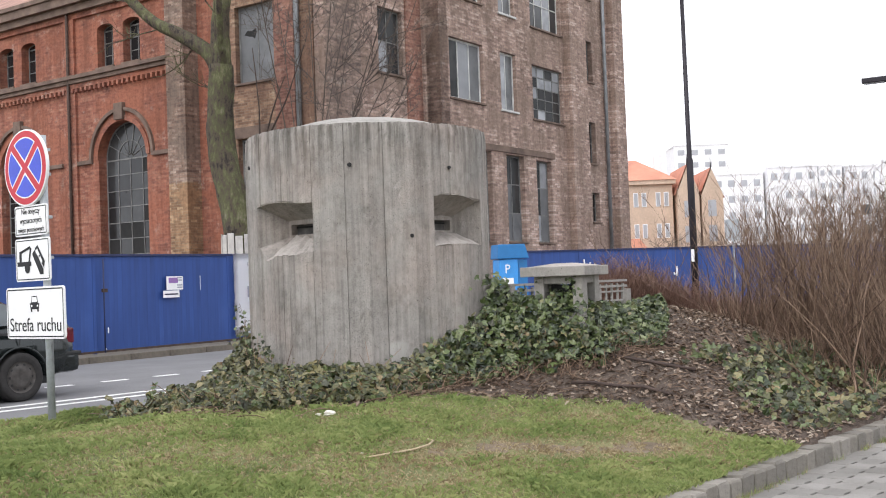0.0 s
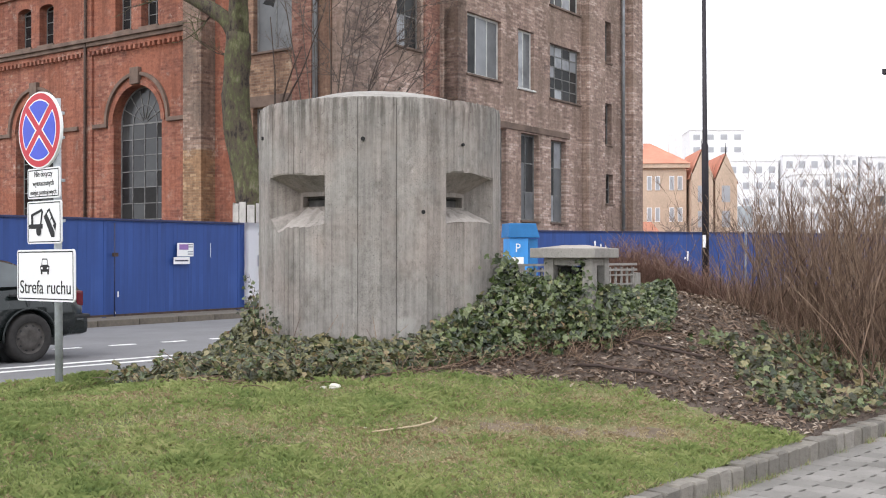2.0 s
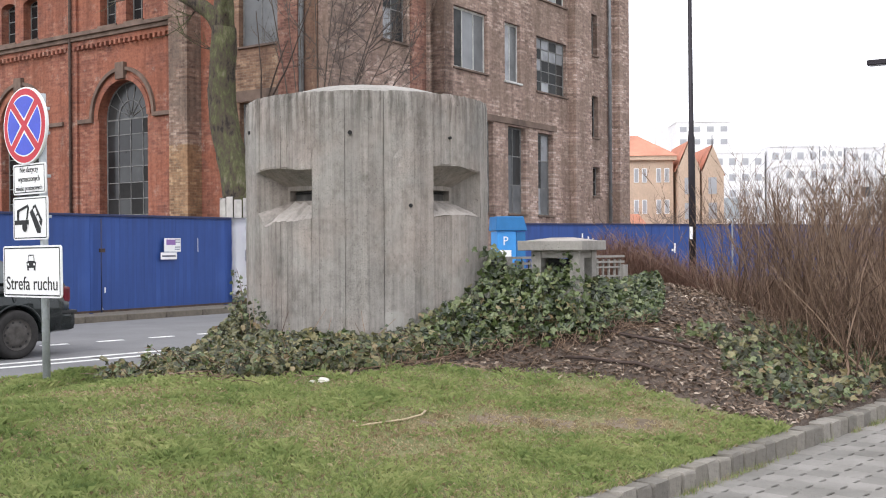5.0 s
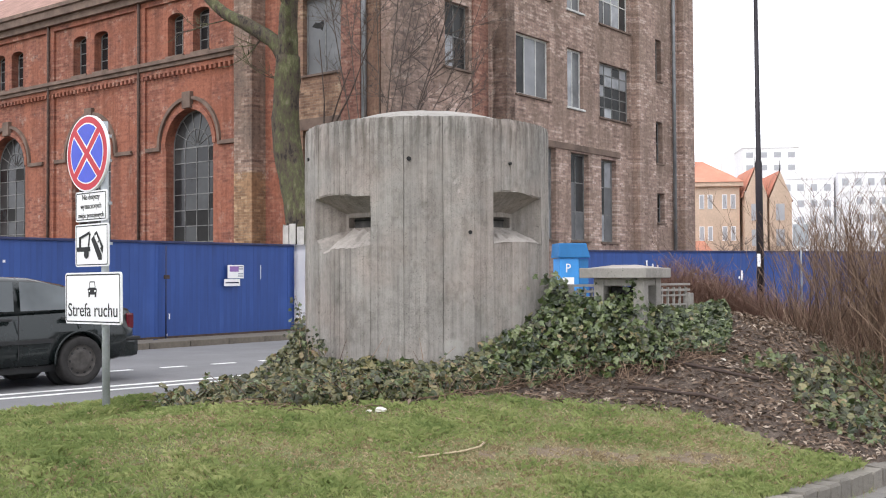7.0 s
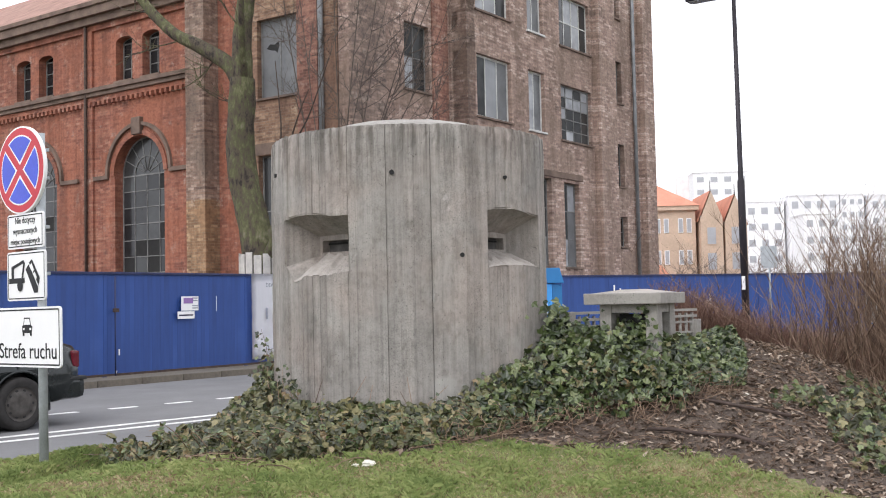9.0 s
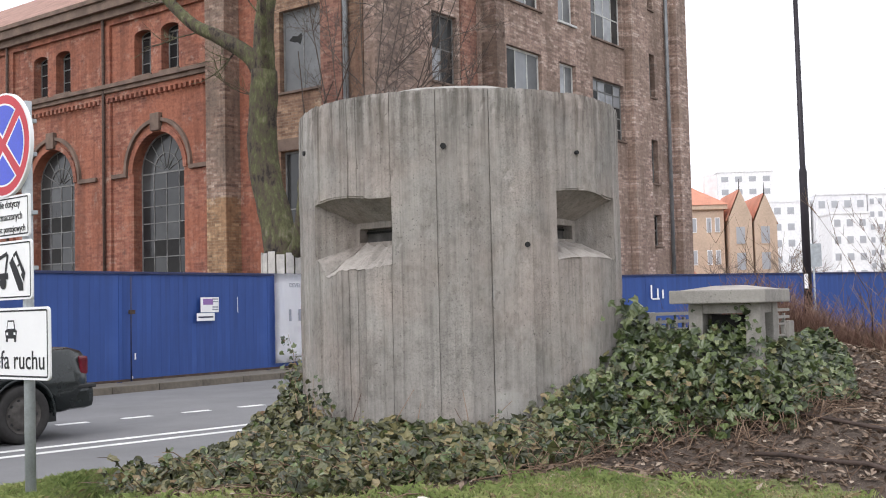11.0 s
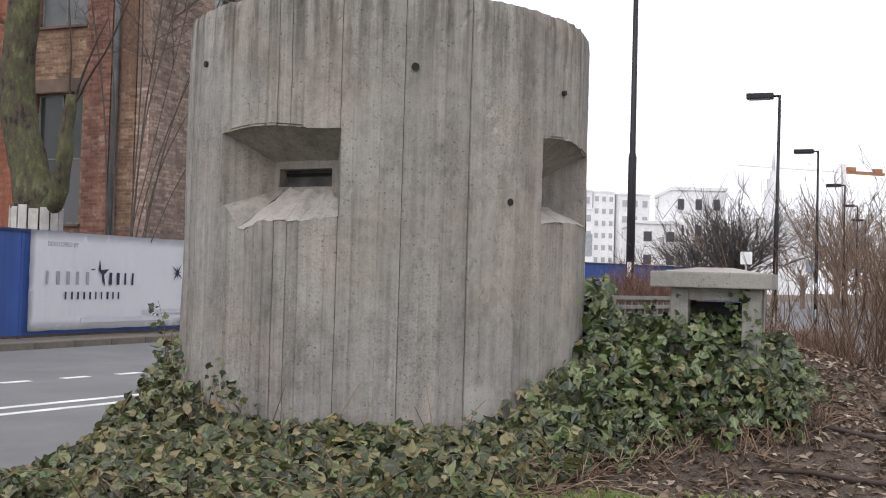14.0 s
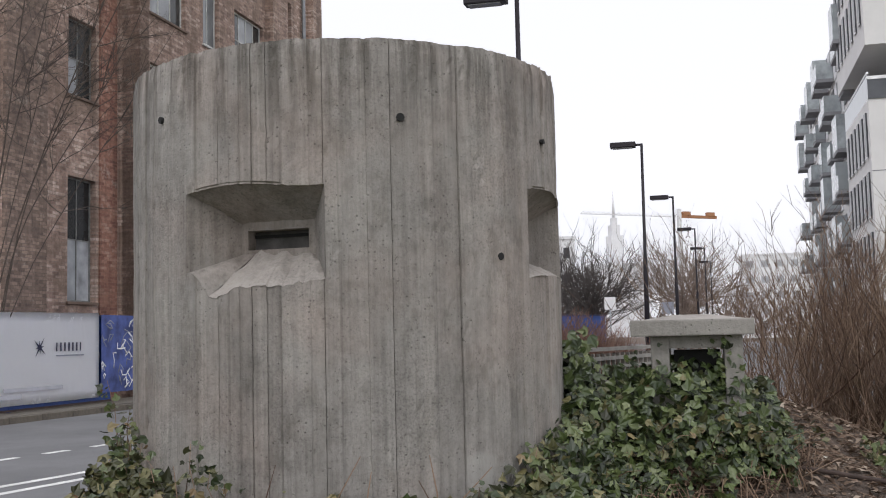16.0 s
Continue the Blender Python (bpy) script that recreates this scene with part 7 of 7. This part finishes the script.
def orange_house():
    h = empty("tenement_house", pose(5.0, 88, 0.0))
    part("wall", boxed(0, 12.6, 0, 10, 0, 9.4), M_OCHRE, h)
    part("cornice", boxed(-0.3, 12.9, -0.3, 10.3, 9.4, 9.8), M_OCHRE, h)
    part("roof", hip_roof(-0.4, 13.0, -0.4, 10.4, 9.8, 12.2, 3.0), M_ORANGE, h)
    for x in (8.0, 11.6):
        part("chimney", boxed(x, x + 1.1, 3.5, 4.5, 10.5, 12.9), M_PALE, h)
    share = {}
    for f in range(3):
        for c in range(6):
            for k in (0, 0.75):
                far_window(h, 0.85 + c * 2.05 + k, 1.18 + c * 2.05 + k, 1.6 + f * 2.9, 2.8 + f * 2.9, M_PALE, M_FARGLASS2, share)
    part("porch_roof", hip_roof(6.5, 10.4, -3.0, -0.1, 2.6, 4.4, 1.2), M_ORANGE, h)
    part("porch", boxed(6.7, 10.2, -2.8, -0.1, 0, 2.6), M_PALE, h)
    tagged(h, "ochre plastered tenement house with orange tiled roof", "house")
    for x0, w, top in ((17.9, 1.95, 10.6), (20.05, 1.95, 10.2)):
        g = empty("gabled_house", pose(x0, 87.0, 0))
        bm = bmesh.new()
        prof = [(0, 0), (w, 0), (w, top - 2.0), (w / 2, top + 0.4), (0, top - 2.0)]
        f = [bm.verts.new((x, 0, z)) for x, z in prof]
        b = [bm.verts.new((x, 9, z)) for x, z in prof]
        bm.faces.new(f), bm.faces.new(b[::-1])
        for k in (0, 1, 4):
            bm.faces.new((f[k], b[k], b[(k + 1) % 5], f[(k + 1) % 5]))
        part("wall", bm, M_OCHRE, g)
        bm = bmesh.new()
        for s in (-1, 1):
            e, r0 = (w / 2 + s * (w / 2 + 0.2), top - 2.3), (w / 2, top + 0.5)
            bm.faces.new([bm.verts.new(p) for p in ((e[0], 0.3, e[1]), (r0[0], 0.3, r0[1]), (r0[0], 9.2, r0[1]), (e[0], 9.2, e[1]))])
        part("roof", bm, M_ORANGE, g)
        share = {}
        for f_ in range(3):
            far_window(g, 0.55, 1.3, 1.6 + 2.3 * f_, 3.1 + 2.3 * f_, M_OCHRE, M_FARGLASS2, share)
        bm = bmesh.new()
        tube(bm, [(w / 2, 0.3, top + 0.4), (w / 2, 0.3, top + 1.4)], [0.05, 0.02], 6)
        part("finial", bm, M_LAMP, g)
        tagged(g, "ochre gabled house front with steep orange roof", "house")


orange_house()
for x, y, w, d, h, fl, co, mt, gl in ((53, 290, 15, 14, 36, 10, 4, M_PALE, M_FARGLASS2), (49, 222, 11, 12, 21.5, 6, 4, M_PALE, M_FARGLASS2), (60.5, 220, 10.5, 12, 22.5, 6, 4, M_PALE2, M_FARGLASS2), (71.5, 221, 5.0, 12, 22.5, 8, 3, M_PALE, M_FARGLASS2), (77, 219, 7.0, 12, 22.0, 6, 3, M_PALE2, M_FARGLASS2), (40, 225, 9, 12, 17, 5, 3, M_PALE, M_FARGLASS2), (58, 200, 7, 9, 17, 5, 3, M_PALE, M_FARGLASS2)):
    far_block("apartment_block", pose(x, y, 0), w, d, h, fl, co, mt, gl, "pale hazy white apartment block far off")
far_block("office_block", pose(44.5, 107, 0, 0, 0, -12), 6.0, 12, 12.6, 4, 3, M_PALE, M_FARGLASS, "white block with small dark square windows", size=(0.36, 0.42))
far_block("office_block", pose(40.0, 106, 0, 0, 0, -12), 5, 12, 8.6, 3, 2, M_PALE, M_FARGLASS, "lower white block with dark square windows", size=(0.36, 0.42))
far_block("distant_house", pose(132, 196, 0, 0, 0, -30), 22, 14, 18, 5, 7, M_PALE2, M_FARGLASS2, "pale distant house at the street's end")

tower = empty("spired_tower", pose(268, 525, 0))
for n_, (w, z0, z1) in (("base", (26, 0, 40)), ("shaft", (7.0, 40, 56)), ("belfry", (5.0, 56, 62)), ("lantern", (3.0, 62, 66))):
    part(n_, boxed(-w / 2, w / 2, -w / 2, w / 2, z0, z1), M_PALE2, tower)
bm = bmesh.new()
tube(bm, [(0, 0, 66), (0, 0, 81)], [1.1, 0.12], 8)
part("spire", bm, M_PALE2, tower)
tagged(tower, "hazy pale tower with stepped top and needle spire", "tower")

M_CRANE = simple("orange_crane_steel", (0.42, 0.20, 0.10), 0.7, var=0.15)
crane = empty("tower_crane", pose(187, 316, 0, 0, 0, 8))
part("mast", boxed(-0.6, 0.6, -0.6, 0.6, 0, 44), M_PALE2, crane)
bm = bmesh.new()
for k in range(20):
    x = -40 + 2 * k
    tube(bm, [(x, 0, 41.2), (x + 1, 0, 42.2), (x + 2, 0, 41.2)], [0.12, 0.12, 0.12], 4)
box(bm, -40, 0, -0.12, 0.12, 41.1, 41.35)
part("jib", bm, M_PALE2, crane)
part("counter_jib", boxed(0.6, 16, -0.5, 0.5, 41.0, 42.0), M_CRANE, crane)
for x in (1.5, 12.0):
    part("counterweight", boxed(x, x + 3.0, -0.7, 0.7, 41.8, 43.2), M_CRANE, crane)
tagged(crane, "distant tower crane with orange counterweights", "crane")


def far_tree(name, x, y, tall, spread, seed, mat, label, limbs=9, depth=2):
    r = random.Random(seed)
    t = empty(name, pose(x, y, 0))
    limb_part("trunk", [(0, 0, -0.1), (0.05, 0, tall * 0.15), (0, 0.05, tall * 0.32)], tall * 0.028, tall * 0.02, mat, t, 8, seed, 0.02)
    out = []
    for k in range(limbs):
        a = math.tau * k / limbs + r.uniform(-0.3, 0.3)
        e = r.uniform(0.1, 1.9)
        sprays((0, 0, tall * r.uniform(0.10, 0.32)), (spread / tall * 1.7 * math.cos(a) * e, spread / tall * 1.7 * math.sin(a) * e, 0.85), tall * r.uniform(0.46, 0.62), r, depth, out)
    bm = bmesh.new()
    for pts, rad in out:
        q = 1.0 + tall * 0.14
        tube(bm, pts, [q * rad * (1 - 0.75 * k / (len(pts) - 1)) for k in range(len(pts))], 3, cap=False)
    tagged(part("crown", bm, mat, t), "fine bare twigs", kind="stuff")
    return tagged(t, label, "tree")


# Bark colours of the far trees have distance haze mixed in.
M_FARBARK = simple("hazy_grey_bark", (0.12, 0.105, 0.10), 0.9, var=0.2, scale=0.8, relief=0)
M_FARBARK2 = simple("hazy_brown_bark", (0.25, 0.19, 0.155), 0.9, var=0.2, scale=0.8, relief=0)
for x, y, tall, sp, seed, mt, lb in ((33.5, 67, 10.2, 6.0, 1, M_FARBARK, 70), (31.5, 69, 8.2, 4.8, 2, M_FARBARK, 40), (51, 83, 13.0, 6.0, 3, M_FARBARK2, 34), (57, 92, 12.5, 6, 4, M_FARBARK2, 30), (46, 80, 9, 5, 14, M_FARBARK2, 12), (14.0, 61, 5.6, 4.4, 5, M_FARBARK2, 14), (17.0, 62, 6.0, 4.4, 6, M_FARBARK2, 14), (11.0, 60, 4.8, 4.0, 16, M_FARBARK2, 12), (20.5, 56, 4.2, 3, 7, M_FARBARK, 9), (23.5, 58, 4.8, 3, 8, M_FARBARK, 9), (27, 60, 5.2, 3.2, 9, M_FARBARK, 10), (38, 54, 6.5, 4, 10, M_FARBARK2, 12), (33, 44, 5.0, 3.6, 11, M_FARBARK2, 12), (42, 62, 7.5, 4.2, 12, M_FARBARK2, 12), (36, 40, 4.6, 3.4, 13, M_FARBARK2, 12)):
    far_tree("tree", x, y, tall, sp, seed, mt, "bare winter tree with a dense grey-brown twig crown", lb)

# modern white apartment house along the side street
apt = empty("modern_apartment_house", ROT)
part("wall", boxed(57.5, 93, -26, -10.7, 0, 20.6), M_WHITEPANEL, apt)
part("near_wing", boxed(48, 57.4, -26, -9.9, 0, 12.6), M_WHITEPANEL, apt)
part("upper_wing", boxed(48, 60, -26, -9.9, 15.3, 27), M_WHITEPANEL, apt)
part("recessed_storey", boxed(49.5, 57.4, -26, -12.0, 12.6, 15.3), M_FARGLASS, apt)
part("roof_storey", boxed(60.1, 92, -26, -12.5, 20.6, 23.2), M_WHITEPANEL, apt)
part("terrace_glass", boxed(48, 57.4, -9.96, -9.90, 12.6, 13.8), M_GREENGLASS, apt)
part("terrace_glass", boxed(47.94, 48.0, -26, -9.9, 12.6, 13.55), M_FARGLASS, apt)
part("terrace_rail", boxed(47.92, 48.02, -26, -9.88, 13.56, 13.72), M_PALE, apt)
part("terrace_rail", boxed(47.92, 57.4, -9.97, -9.88, 13.81, 13.93), M_PALE, apt)
for f in range(4):
    for k in range(6):
        a = 48.7 + k * 1.45
        w = part("window", boxed(a, a + 0.6, -9.9, -9.82, 1.0 + f * 2.95, 3.2 + f * 2.95), M_FARGLASS, apt)
        part("sill", boxed(a - 0.05, a + 0.65, -9.82, -9.78, 0.92 + f * 2.95, 1.0 + f * 2.95), M_PALE2, w)
for f in range(3):
    for k in range(7):
        a = 48.8 + k * 1.6
        w = part("window", boxed(a, a + 0.6, -9.9, -9.82, 16.6 + f * 2.95, 18.8 + f * 2.95), M_FARGLASS, apt)
        part("sill", boxed(a - 0.05, a + 0.65, -9.82, -9.78, 16.52 + f * 2.95, 16.6 + f * 2.95), M_PALE2, w)
for f in range(4):
    for k in range(4):
        b0 = -11.6 - 3.1 * k
        w = part("window", boxed(47.92, 48.0, b0 - 1.4, b0, 0.6 + f * 2.95, 2.9 + f * 2.95), M_FARGLASS, apt)
        part("rail", boxed(47.86, 47.91, b0 - 1.45, b0 + 0.05, 1.55 + f * 2.95, 1.65 + f * 2.95), M_PALE, w)
        part("pane", boxed(47.90, 47.918, b0 - 1.3, b0 - 0.5, 1.75 + f * 2.95, 2.8 + f * 2.95), M_GREENGLASS, w)
        part("joint", boxed(47.985, 47.998, b0 - 3.1, b0 + 1.7, 0.2 + f * 2.95, 0.24 + f * 2.95), M_SLABGREY, apt)
        if f < 3:
            part("window", boxed(47.92, 48.0, b0 - 1.9, b0, 16.3 + f * 2.95, 18.5 + f * 2.95), M_FARGLASS, apt)
rb = random.Random(15)
for f in range(7):
    for k in range(10):
        a = 58.4 + k * 3.4
        part("window", boxed(a, a + 1.7, -10.7, -10.6, 0.7 + f * 2.95, 2.9 + f * 2.95), M_FARGLASS, apt)
        part("wall_panel", boxed(a + 1.9, a + 3.2, -10.7, -10.62, 0.4 + f * 2.95, 3.0 + f * 2.95), M_PALE2, apt)
        if f and (k * 2 + f) % 3 != 1:
            out, hi, wide = -9.75 + rb.uniform(-0.25, 0.35), rb.choice((1.5, 1.7, 2.75)), rb.uniform(1.5, 2.3)
            b = part("balcony", boxed(a - 0.3, a + wide, -10.6, out, 0.40 + f * 2.95, 0.62 + f * 2.95), M_SLABGREY, apt)
            part("glass_front", boxed(a - 0.3, a + wide, out - 0.06, out, 0.63 + f * 2.95, hi + f * 2.95), M_GREENGLASS, b)
            for e in (a - 0.3, a + wide - 0.06):
                part("glass_side", boxed(e, e + 0.06, -10.59, out - 0.07, 0.63 + f * 2.95, hi + f * 2.95), M_GREENGLASS, b)
tagged(apt, "white modern apartment house with glazed balconies", "apartment house")


def small_sign(x, y, z, w, h, mat, label):
    s = empty("road_sign", pose(x, y, 0.03, 0, 0, -28))
    bm = bmesh.new()
    tube(bm, [(0, 0.03, 0), (0, 0.03, z + h)], [0.03, 0.03], 8)
    part("post", bm, M_STEEL, s)
    part("plate", moved(plate(w, h, 0.02, 0.03), pose(0, -0.01, z + h / 2)), mat, s)
    tagged(s, label, "road sign")


small_sign(16.3, 29.0, 2.35, 0.42, 0.46, M_WHITE, "small white road sign on a grey post")
small_sign(8.6, 24.0, 2.3, 0.5, 0.7, M_STEEL, "back of a grey road sign on a post")
small_sign(25.5, 41.0, 2.4, 0.6, 0.6, M_PRINTGREY, "dark back of a road sign on a post")
light_panel = part("fence_poster", moved(boxed(0, 0.9, -0.07, -0.05, 0.3, 1.95), Matrix.Translation((0.9, 21.6, 0.13)) @ pose(0, 0, 0, 0, 0, 27) @ pose(13.2, 0, 0)), M_GREENGLASS)
tagged(light_panel, "pale blue poster on the end of the blue fence", "poster")
marks = empty("paint_marks", Matrix.Translation((0.9, 21.6, 0.13)) @ pose(0, 0, 0, 0, 0, 27))
for x, z, w, h in ((3.0, 1.35, 0.05, 0.40), (3.22, 1.35, 0.05, 0.30), (3.40, 1.35, 0.05, 0.26), (3.05, 1.32, 0.25, 0.04), (4.9, 1.0, 0.12, 0.10), (6.6, 1.1, 0.07, 0.32), (6.5, 1.15, 0.08, 0.08)):
    part("paint_dab", boxed(x, x + w, -0.05, -0.045, z, z + h), M_WHITE, marks)
tagged(marks, "white paint marks on the blue fence", "paint marks")
